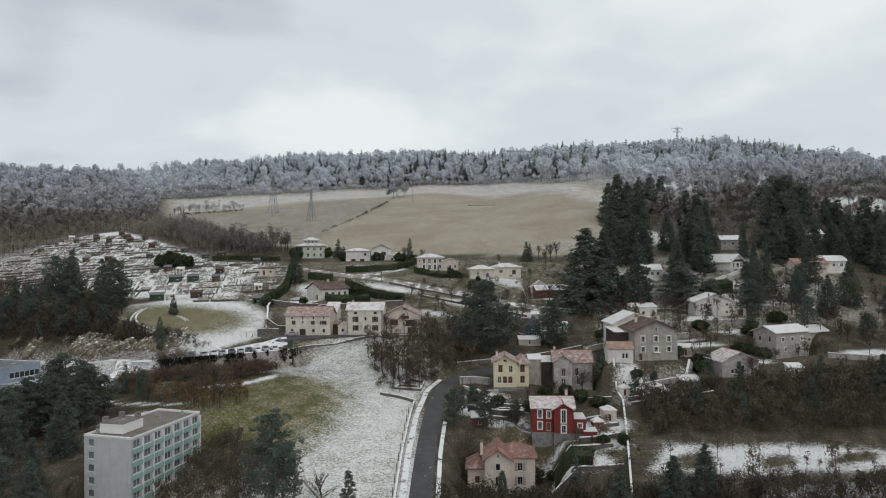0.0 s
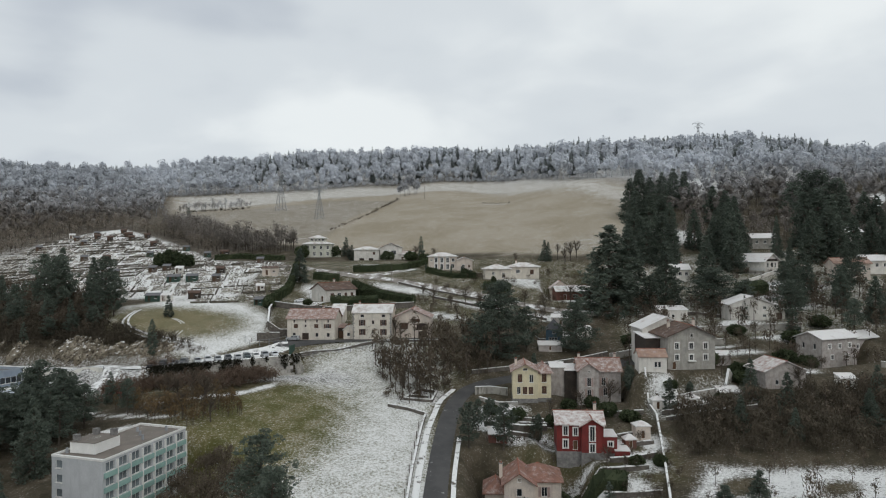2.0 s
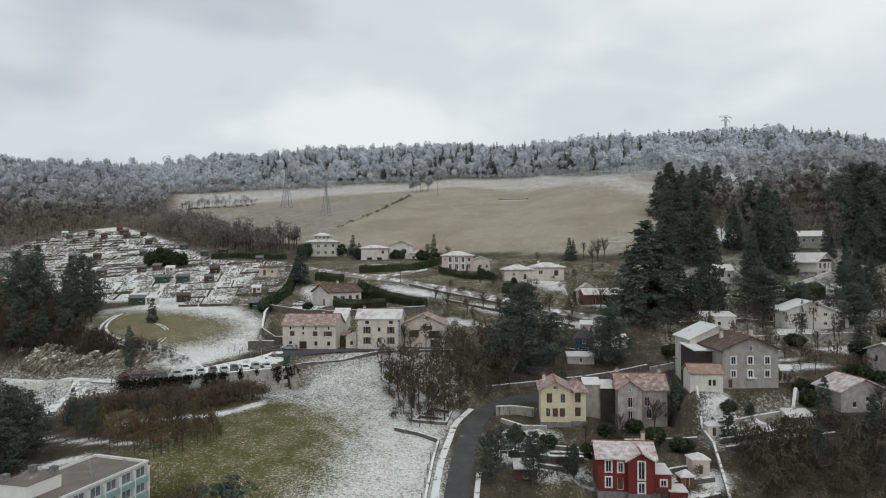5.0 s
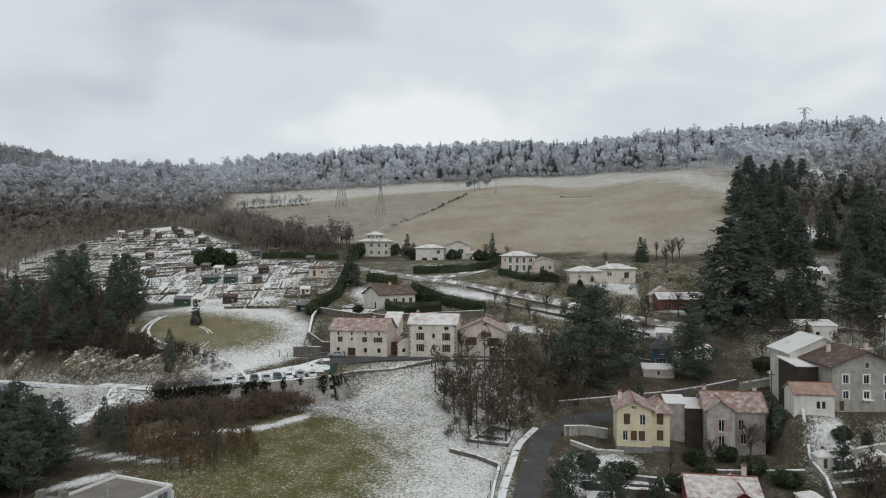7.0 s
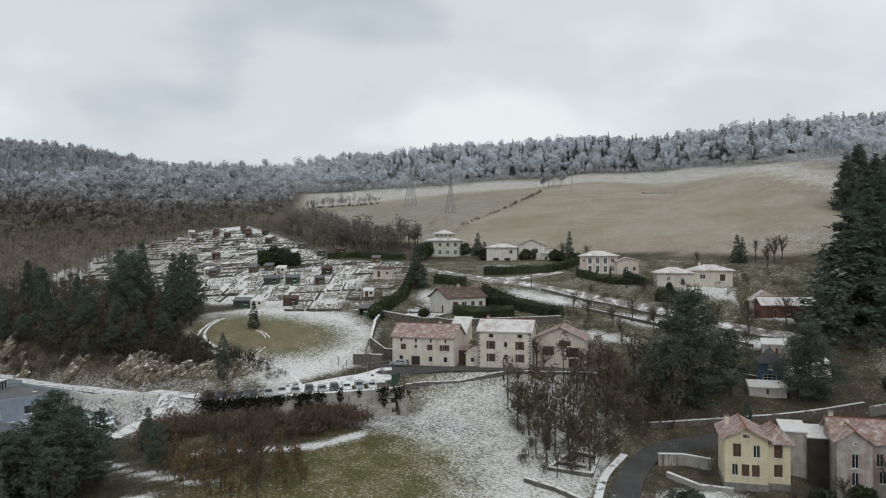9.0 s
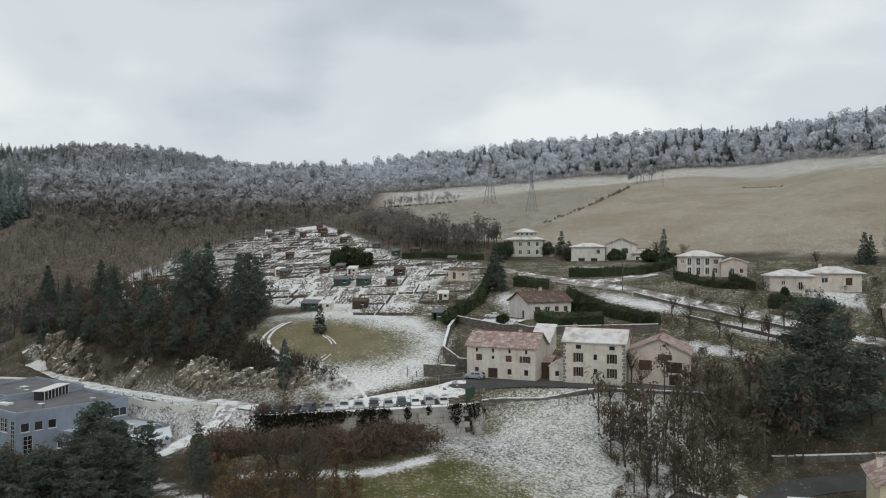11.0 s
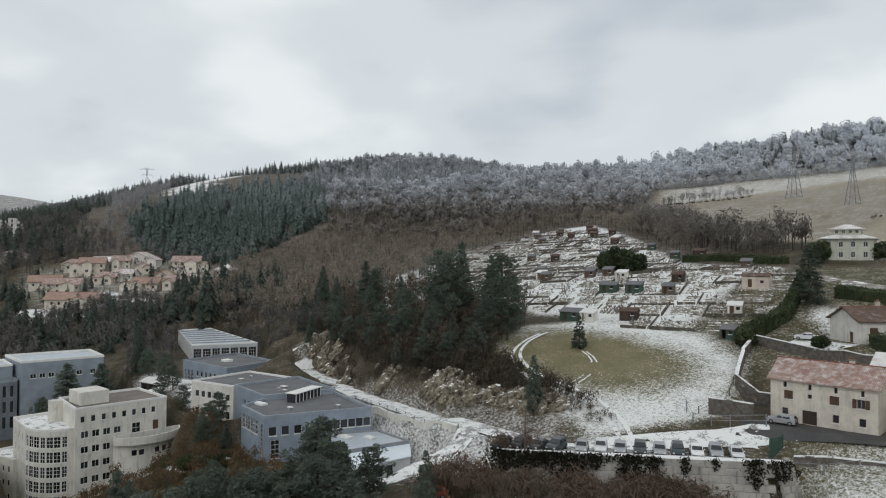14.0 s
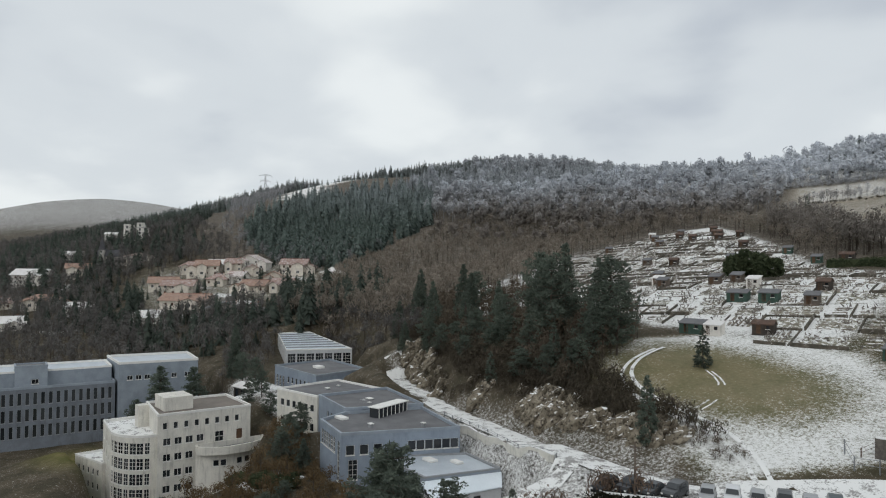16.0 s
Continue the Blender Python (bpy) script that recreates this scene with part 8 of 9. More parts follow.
bank_wall("garden_wall", "snow-capped wall below the yellow house", WALL_GREY, ((5.5, 194), (10, 190.5), (14.5, 187.5)), 0.8, 0.5)
bank_wall("terrace_wall", "garden terrace wall above the red house", WALL_DRY, ((6, 176), (14, 174.5), (20, 175)), 1.2, 0.8)
bank_wall("terrace_wall", "snow-capped terrace wall beside the red house", WALL_DRY, ((31, 160), (36, 160.5), (41, 162)), 0.9, 0.6)
bank_wall("terrace_wall", "lower garden terrace wall with snow on top", WALL_DRY, ((20, 157), (28, 156), (38, 157)), 0.9, 0.6)
bank_wall("terrace_wall", "snow-capped retaining wall below the grey house", WALL_GREY, ((47, 186.5), (58, 189), (66, 190), (70, 196)), 1.6, 0.5)
bank_wall("terrace_wall", "lower retaining wall in the hillside gardens", WALL_DRY, ((48, 181.5), (58, 183), (68, 184)), 1.0, 0.5)
bank_wall("terrace_wall", "long grey wall across the hillside gardens", WALL_GREY, ((44, 219), (60, 222), (78, 221)), 1.6, 0.5)
bank_wall("terrace_wall", "snow-capped wall below the white gabled house", WALL_GREY, ((74, 231), (90, 229.5), (104, 229)), 2.0, 0.5)
bank_wall("garden_wall", "snow-capped wall along the slope beside the stone house", WALL_GREY, ((112, 203), (124, 201), (140, 203)), 1.5, 0.5)
bank_wall("garden_wall", "white wall below the chalet house", WALL_WHITE, ((103, 272), (112, 276), (122, 281)), 1.2, 0.5)
bank_wall("garden_wall", "low wall along the upper lane", WALL_DRY, ((-22, 281.5), (-10, 275), (6, 268), (18, 262.5)), 0.6, 0.4)
bank_wall("garden_wall", "small stone enclosure beside the lane", WALL_DRY, ((-13.5, 191.5), (-6.5, 191), (-5.5, 198), (-10, 199.5), (-13.5, 191.5)), 0.6, 0.4)
bank_wall("garden_wall", "snowy stone ledge in the enclosure", WALL_DRY, ((-12, 194.5), (-7.5, 194.2)), 0.5, 0.9)
for label, path, high in (("old terrace wall with snow on top", ((9, 181), (20, 180)), 0.8), ("low snowy wall in the lane garden", ((8, 172.5), (16, 171)), 0.7), ("garden wall below the stone house", ((28, 184), (44, 183)), 1.0), ("terrace edge beside the red house", ((31, 171.5), (41, 172)), 0.8), ("stepped terrace edge beside the store", ((31, 166), (42, 167.5)), 0.8), ("low garden wall below the terraces", ((22, 147), (38, 148)), 0.8), ("dark garden wall above the red house", ((14, 177), (28, 177.5)), 0.9), ("low wall across the hillside garden", ((48, 178.5), (70, 181)), 0.8), ("snow-topped wall in the upper gardens", ((20, 240), (44, 238)), 0.9), ("wall along the gardens above the lane", ((4, 212), (22, 217), (44, 222)), 1.0), ("long wall below the conifers", ((60, 248), (100, 247), (122, 250)), 1.0), ("low wall beside the upper lane", ((-8, 268), (12, 259), (30, 250)), 0.7)):
    bank_wall("terrace_wall", label, WALL_DRY, path, high, 0.45)
bank_wall("guard_kerb", "low pale kerb with dark slots along the road", WALL_CONCRETE, ((-136, 214.6), (-124, 213), (-110, 209.8), (-98, 207.6)), 0.5, 0.3)


def hedge(label, path, height, width, seed):
    """A clipped hedge: a solid of small leafy clumps along a line."""
    rng = np.random.default_rng(seed)
    tris = []
    for (ax, ay), (bx, by) in zip(path, path[1:]):
        length = math.hypot(bx - ax, by - ay)
        n = int(length * height * 26)
        t = rng.uniform(0, 1, n)
        u = rng.uniform(-1, 1, n)
        v = rng.uniform(0, 1, n)
        side = rng.integers(0, 3, n)
        u = np.where(side == 0, u, np.sign(u) * rng.uniform(0.85, 1.0, n))
        v = np.where(side == 0, rng.uniform(0.9, 1.05, n), v)
        nx, ny = -(by - ay) / length, (bx - ax) / length
        x, y = ax + (bx - ax) * t + nx * u * width / 2, ay + (by - ay) * t + ny * u * width / 2
        z = ground(x, y) + v * height * (1 + 0.08 * np.sin(t * length * 0.7))
        tris.append(sprays(rng, np.stack([x, y, z], -1), 0.42, 1.0))
        a, b = Vector((ax, ay)), Vector((bx, by))
        core = []
        m = max(1, int(length / 2))
        for k in range(m):
            p, q = a.lerp(b, k / m), a.lerp(b, (k + 1) / m)
            w = 0.42 * width
            c = [(p.x - nx * w, p.y - ny * w), (q.x - nx * w, q.y - ny * w), (q.x + nx * w, q.y + ny * w), (p.x + nx * w, p.y + ny * w)]
            lo = [(cx, cy, gz(cx, cy) - 0.3) for cx, cy in c]
            hi = [(cx, cy, gz(cx, cy) + 0.93 * height) for cx, cy in c]
            for i in range(4):
                j = (i + 1) % 4
                core += [[lo[i], lo[j], hi[j]], [lo[i], hi[j], hi[i]]]
            core += [[hi[0], hi[1], hi[2]], [hi[0], hi[2], hi[3]]]
        tris.append(np.array(core))
    tagged(new("hedge", tri_mesh("hedge", [(np.concatenate(tris), MAT_HEDGE)])), label, "hedge")


hedge("tall dark clipped hedge beside the allotments", ((-65, 262), (-61.5, 272), (-62.5, 286), (-64, 296)), 3.2, 2.2, 1)
hedge("long dark clipped hedge on the slope above the farm", ((-40, 278), (-33, 272), (-26, 267), (-15, 263)), 2.6, 2.6, 2)
hedge("dark rounded shrubs in front of the bungalow", ((-44, 259.5), (-36, 262), (-28, 264)), 2.2, 3.4, 3)
hedge("long clipped hedge below the villas", ((-41, 293), (-30, 296), (-20, 299.5), (-12, 312)), 2.4, 1.8, 4)
hedge("clipped hedge beside the upper lane", ((-55, 284), (-45, 283)), 2.2, 2.0, 5)
hedge("clipped hedge below the pink villa", ((-12, 291), (-2, 288), (4, 287)), 1.6, 1.4, 6)
hedge("clipped hedge beside the cream villa", ((2, 289), (8, 287)), 2.4, 1.8, 7)
hedge("dark hedge below the cream villa", ((10, 276.5), (20, 274.5)), 2.6, 2.6, 8)
hedge("small dark hedge at the top of the allotments", ((-112, 338), (-100, 341), (-88, 334), (-78, 331)), 2.2, 2.6, 9)
hedge("dark hedge beside the meadow bank", ((-66, 263.5), (-66, 258)), 2.6, 3.0, 10)
hedge("low dark hedge in the gardens beside the lane", ((18, 161), (19.5, 158)), 2.6, 2.6, 11)
hedge("dark hedge below the pink house garden", ((24, 152), (32, 151)), 2.2, 4.5, 12)
hedge("dark shrubs under the chalet house", ((98, 262), (108, 262)), 4.0, 6.0, 13)


# ---------------------------------------------------------------- the car park and its wall
def block_wall():
    """Retaining wall of stepped concrete blocks, each block its own piece."""
    t = thing("retaining_wall", "stained stepped concrete block wall holding up the car park", "wall", Matrix())
    rng = random.Random(3)
    meshes = []
    for k in range(4):
        bm = boxed(-1.0, 1.0, -0.35, 0.35, 0.0, 0.92)
        bmesh.ops.bevel(bm, geom=bm.edges[:], offset=0.03, segments=1, affect="EDGES")
        me = bpy.data.meshes.new("block")
        bm.to_mesh(me)
        bm.free()
        me.materials.append(WALL_BLOCK)
        meshes.append(me)
    for c in range(6):
        z = 31.45 - 0.95 * (c + 1)
        y = -0.75 - 0.28 * c
        for k in range(18):
            x = -19.0 + 2.01 * k + (0.9 if c % 2 else 0)
            ob = new("block", meshes[rng.randrange(4)])
            ob.parent = t
            ob.matrix_basis = WALL_LINE @ pose(x, y + rng.uniform(-0.04, 0.04), z, 0, 0, rng.uniform(-0.4, 0.4))
        if c == 0:
            ob = part("coping", boxed(-19.8, 18.6, -1.0, 0.6, 31.25, 31.46), SNOW_KERB, t)
            ob.matrix_basis = WALL_LINE
        for k in range(3):
            a = radians(-64 + 30 * k)
            ob = new("block", meshes[rng.randrange(4)])
            ob.parent = t
            ob.matrix_basis = WALL_LINE @ pose(17.6 + (1.9 + 0.28 * c) * math.cos(a), 1.3 + (2.0 + 0.28 * c) * math.sin(a), z, 0, 0, 26 + 30 * k)
    rngn = np.random.default_rng(8)
    for cx, w, drop in ((-16.5, 4.5, 2.6), (-8.5, 2.4, 2.6), (-11, 3.0, 3.6), (-6.5, 2.0, 2.0), (-1.5, 3.4, 3.4), (1.5, 1.4, 2.0), (5.5, 0.8, 2.4), (14.5, 1.6, 3.8), (18.2, 1.8, 2.8), (-19.5, 2.4, 3.0), (-13.5, 2.6, 2.0), (9.5, 0.7, 1.8)):
        n = int(w * drop * 45)
        x = cx + rngn.normal(0, w * 0.42, n)
        f = rngn.uniform(0, 1, n) ** 1.4
        pts = np.stack([x, -1.2 - 0.30 * f * drop + rngn.normal(0, 0.15, n), 31.7 - f * drop * (1 - 0.5 * np.abs(x - cx) / w)], -1)
        ob = new("ivy", tri_mesh("ivy", [(sprays(rngn, pts, 0.4, 1.0), MAT_IVY)]))
        ob.matrix_basis = WALL_LINE
        tagged(ob, "dark ivy hanging over the block wall", "ivy")


WALL_LINE = pose(-61.5, 204.8, 0, 0, 0, 34.6)
MAT_IVY = speckled("dark_ivy", (0.018, 0.018, 0.012), (0.045, 0.042, 0.028))
block_wall()

CAR_CACHE = {}


def car_body_mesh(kind):
    """Car shell lofted along its length: bonnet, cabin, tail."""
    if kind in CAR_CACHE:
        return CAR_CACHE[kind]
    top = {"hatch": (0.62, 0.92, 0.98, 1.44, 1.48, 1.40, 0.98), "suv": (0.75, 1.05, 1.12, 1.64, 1.70, 1.64, 1.15), "saloon": (0.58, 0.88, 0.94, 1.38, 1.42, 1.02, 0.95)}[kind]
    xs = (-2.05, -1.75, -0.85, -0.25, 0.9, 1.75, 2.05)
    shell = bmesh.new()
    belt = (0.62, 0.86, 0.92, 0.95, 0.98, 0.98, 0.90) if kind != "suv" else (0.75, 1.0, 1.06, 1.08, 1.10, 1.12, 1.05)
    prev = None
    for k, x in enumerate(xs):
        w = 0.86 if 0 < k < 6 else 0.74
        roof = top[k]
        narrow = 0.70 if roof > belt[k] + 0.15 else w - 0.05
        ring = [(-w, 0.28), (-w - 0.02, 0.6), (-w, belt[k]), (-narrow, roof), (narrow, roof), (w, belt[k]), (w + 0.02, 0.6), (w, 0.28)]
        cur = [shell.verts.new((x, y, z)) for y, z in ring]
        if prev:
            for i in range(8):
                j = (i + 1) % 8
                shell.faces.new([prev[i], prev[j], cur[j], cur[i]])
        else:
            shell.faces.new(cur)
        prev = cur
    shell.faces.new(prev[::-1])
    bmesh.ops.recalc_face_normals(shell, faces=shell.faces)
    panes = []
    for s in (-1, 1):
        for x0, x1 in ((-0.55, 0.25), (0.33, 1.35)):
            zb, zt = belt[3] + 0.06, top[3] - 0.10
            bm = bmesh.new()
            quad(bm, (x0 - 0.02, s * 0.885, zb), (x1, s * 0.885, zb), (x1 - 0.08, s * 0.735, zt), (x0 + 0.22 if x0 < 0 else x0 + 0.04, s * 0.735, zt))
            panes.append(("side_window", bm))
    for name, xa, xb, za, zb in (("windscreen", -0.88, -0.32, top[2] + 0.03, top[3] - 0.03), ("rear_window", 2.03 if kind != "saloon" else 1.72, 1.72 if kind != "saloon" else 1.0, top[6] + 0.05, top[5] - 0.05 if kind != "saloon" else top[4] - 0.05)):
        d = -0.04 if xa < 0 else 0.04
        bm = bmesh.new()
        quad(bm, (xa + d, -0.72, za + 0.03), (xa + d, 0.72, za + 0.03), (xb + d, 0.62, zb + 0.03), (xb + d, -0.62, zb + 0.03))
        panes.append((name, bm))
    out = []
    for name, bm in [("body", shell)] + panes:
        me = bpy.data.meshes.new(name)
        bm.to_mesh(me)
        bm.free()
        out.append((name, me))
    CAR_CACHE[kind] = out
    return out


def car(x, y, z, turn, kind, paint, label):
    t = thing("car", label, "car", pose(x, y, z, 0, 0, turn))
    for name, me in car_body_mesh(kind):
        part(name, me.copy(), paint if name == "body" else GLASS, t)
    for s in (-1, 1):
        for wx in (-1.28, 1.30):
            bm = bmesh.new()
            bmesh.ops.create_cone(bm, cap_ends=True, segments=14, radius1=0.33, radius2=0.33, depth=0.22)
            w = part("wheel", bm, RUBBER, t)
            w.matrix_basis = pose(wx, s * 0.80, 0.33, 90, 0, 0)
            bm = bmesh.new()
            bmesh.ops.create_cone(bm, cap_ends=True, segments=10, radius1=0.20, radius2=0.20, depth=0.24)
            part("rim", bm, STEEL, w)
        part("headlight", boxed(-2.08, -1.96, s * 0.62 - 0.14, s * 0.62 + 0.14, 0.62, 0.78), TRIM_WHITE, t)
        part("tail_light", boxed(1.98, 2.08, s * 0.66 - 0.10, s * 0.66 + 0.10, 0.72, 0.98), RED_LAMP, t)
        part("mirror", boxed(-0.62, -0.48, s * 0.98 - 0.08, s * 0.98 + 0.08, 0.98, 1.10), paint, t)
    for xx in (-2.10, 2.07):
        part("bumper", boxed(xx - 0.04, xx + 0.07, -0.72, 0.72, 0.34, 0.55), RUBBER, t)
    return t


RED_LAMP = surface("red_lamp_lens", (0.30, 0.02, 0.02), (0.25, 0.02, 0.02), 2, 8, rough=0.25)
PAINTS = {"black": car_paint("black_car_paint", (0.015, 0.016, 0.02)), "grey": car_paint("dark_grey_car_paint", (0.06, 0.065, 0.07)), "white": car_paint("white_car_paint", (0.72, 0.73, 0.74)), "silver": car_paint("silver_car_paint", (0.36, 0.37, 0.38)), "teal": car_paint("dark_teal_car_paint", (0.03, 0.05, 0.055)), "snow": surface("snow_topped_paint", (0.4, 0.41, 0.42), (0.3, 0.31, 0.32), 0.8, 8, snow=0.9)}
ROW = ((-19.6, "black", "suv"), (-16.8, "black", "suv"), (-14.2, "grey", "saloon"), (-11.6, "grey", "suv"), (-8.0, "silver", "hatch"), (-5.3, "white", "suv"), (-2.6, "silver", "hatch"), (0.2, "grey", "suv"), (2.9, "silver", "hatch"), (5.4, "teal", "suv"), (8.0, "snow", "hatch"), (10.6, "silver", "suv"), (13.4, "white", "saloon"))
for k, (u, paint, kind) in enumerate(ROW):
    p = WALL_LINE @ Vector((u, 3.0, 0))
    tagged(car(p.x, p.y, gz(p.x, p.y) + 0.02, 34.6 + (62 if k < 4 else 82), kind, PAINTS[paint], {"black": "black", "grey": "dark grey", "white": "white", "silver": "silver", "teal": "dark teal", "snow": "snow-covered"}[paint] + " car parked above the block wall"), group="cars in the car park")
car(-49.6, 226.6, gz(-49.6, 226.6) + 0.12, 2, "hatch", PAINTS["silver"], "silver hatchback parked in front of the farmhouse")
car(-55.6, 263.2, gz(-55.6, 263.2) + 0.1, 8, "saloon", PAINTS["white"], "white saloon parked beside the bungalow")
car(-85.5, 188.5, gz(-85.5, 188.5) + 0.1, 30, "suv", car_paint("faded_red_paint", (0.35, 0.07, 0.05)), "faded red van beside the service road")


def post_line(label, path, gap, height, material, rail=True):
    """A wire or rail fence: each post a part, each rail a part."""
    t = thing("fence", label, "fence", Matrix())
    pts = [Vector(p) for p in path]
    line = []
    for a, b in zip(pts, pts[1:]):
        n = max(1, int((b - a).length / gap))
        line += [a.lerp(b, k / n) for k in range(n)]
    line.append(pts[-1])
    for k, p in enumerate(line):
        z = gz(p.x, p.y)
        part("post", boxed(p.x - 0.07, p.x + 0.07, p.y - 0.07, p.y + 0.07, z - 0.3, z + height), material, t)
        if rail and k + 1 < len(line):
            q = line[k + 1]
            zq = gz(q.x, q.y)
            for f in (0.5, 0.92):
                part("rail", tri_mesh("rail", [(limb((p.x, p.y, z + height * f), (q.x, q.y, zq + height * f), 0.035, 0.035, 4), material)]), None, t)


post_line("thin metal fence along the edge of the car park road", ((-46, 217.5), (-38, 220), (-28, 221.5), (-10, 222.8)), 3.0, 1.3, STEEL)
post_line("metal fence at the meadow corner", ((-64, 226), (-61.5, 222.5), (-56, 223.2), (-51, 224)), 2.6, 1.9, STEEL)
post_line("white guard rail along the works road", ((-134, 215.4), (-122, 213.8), (-108, 210.0), (-98, 208.2)), 3.0, 0.7, TRIM_GREY)
post_line("weathered fence beside the meadow", ((-62, 226), (-60, 232), (-62, 246), (-64, 258)), 3.0, 1.3, BROWN_FENCE)
post_line("old post fence along the snowy field", ((-9.8, 131), (-9.5, 150), (-8.8, 172)), 4.5, 1.6, BROWN_FENCE, False)
gate = thing("gate", "tall dark green metal gate beside the farmhouse", "gate", pose(-48.3, 219.6, gz(-48.3, 219.6), 0, 0, 80))
part("gate_frame", boxed(-1.6, 1.6, -0.06, 0.06, 0, 2.6), GREEN_PAINT, gate)
part("post", boxed(-1.85, -1.6, -0.12, 0.12, 0, 2.8), GREEN_PAINT, gate)
part("post", boxed(1.6, 1.85, -0.12, 0.12, 0, 2.8), GREEN_PAINT, gate)


# ---------------------------------------------------------------- the allotments
def hut(kind, x, y, turn, w=2.9, d=2.3, h=1.9):
    wall, cover, label = {"w": (BROWN_FENCE, ROOF_FELT, "weathered wooden garden hut with a grey felt roof"), "g": (GREEN_PAINT, ROOF_FELT, "green painted garden shed with a felt roof"), "d": (WALL_DARK, TILE_BROWN, "dark timber garden shed"), "t": (WALL_PINK, TILE_BROWN, "small tiled garden house"), "p": (WALL_WHITE, ROOF_WHITE, "pale garden hut under snow")}[kind]
    t = thing("garden_shed", label, "shed", pose(x, y, gz(x, y) - 0.05, 0, 0, turn), "sheds of the allotments")
    body(t, 0, 0, w, d, h, "shed" if kind in "wgp" else "gx", 0.7, 0.2, wall, cover, [("S", -w * 0.2, 0.05, 0.9, 1.9, "door"), ("S", w * 0.24, 1.0, 0.8, 0.7, "plain")], trim=TRIM_WOOD, foot=-0.8)


for spec in (("w", -137.8, 296, 10), ("w", -124, 299, 8), ("p", -111, 294, 6), ("g", -108.5, 282, 5, 4.6), ("g", -101.5, 282.5, 8, 4.2), ("d", -93.7, 292, 4), ("w", -92, 282, 12), ("t", -72.7, 288, 8, 6.0, 4.0, 2.6), ("g", -107, 260.5, 6, 5.0), ("p", -102.5, 261, 4, 3.6), ("d", -94, 265, 10, 4.0), ("p", -72.4, 272.5, 14), ("g", -69.5, 260.5, 0), ("d", -200, 402, 20), ("d", -185, 407, 18, 4.2), ("w", -209, 397, 22), ("d", -158, 378, 14), ("g", -136, 366, 10), ("g", -119, 348, 8), ("w", -177, 345, 18), ("d", -166, 345, 16), ("d", -193, 418, 20), ("p", -216, 405, 24)):
    hut(*spec)
for spec in (("w", -205, 411, 24), ("d", -178, 396, 16), ("g", -148, 351, 12), ("d", -112, 352, 8, 4), ("w", -150, 312, 14), ("w", -86, 321, 10), ("d", -172, 402, 16), ("w", -215, 372, 24), ("w", -198, 384, 20), ("d", -190, 396, 20), ("p", -142, 300, 10), ("w", -119, 301, 8)):
    hut(*spec)


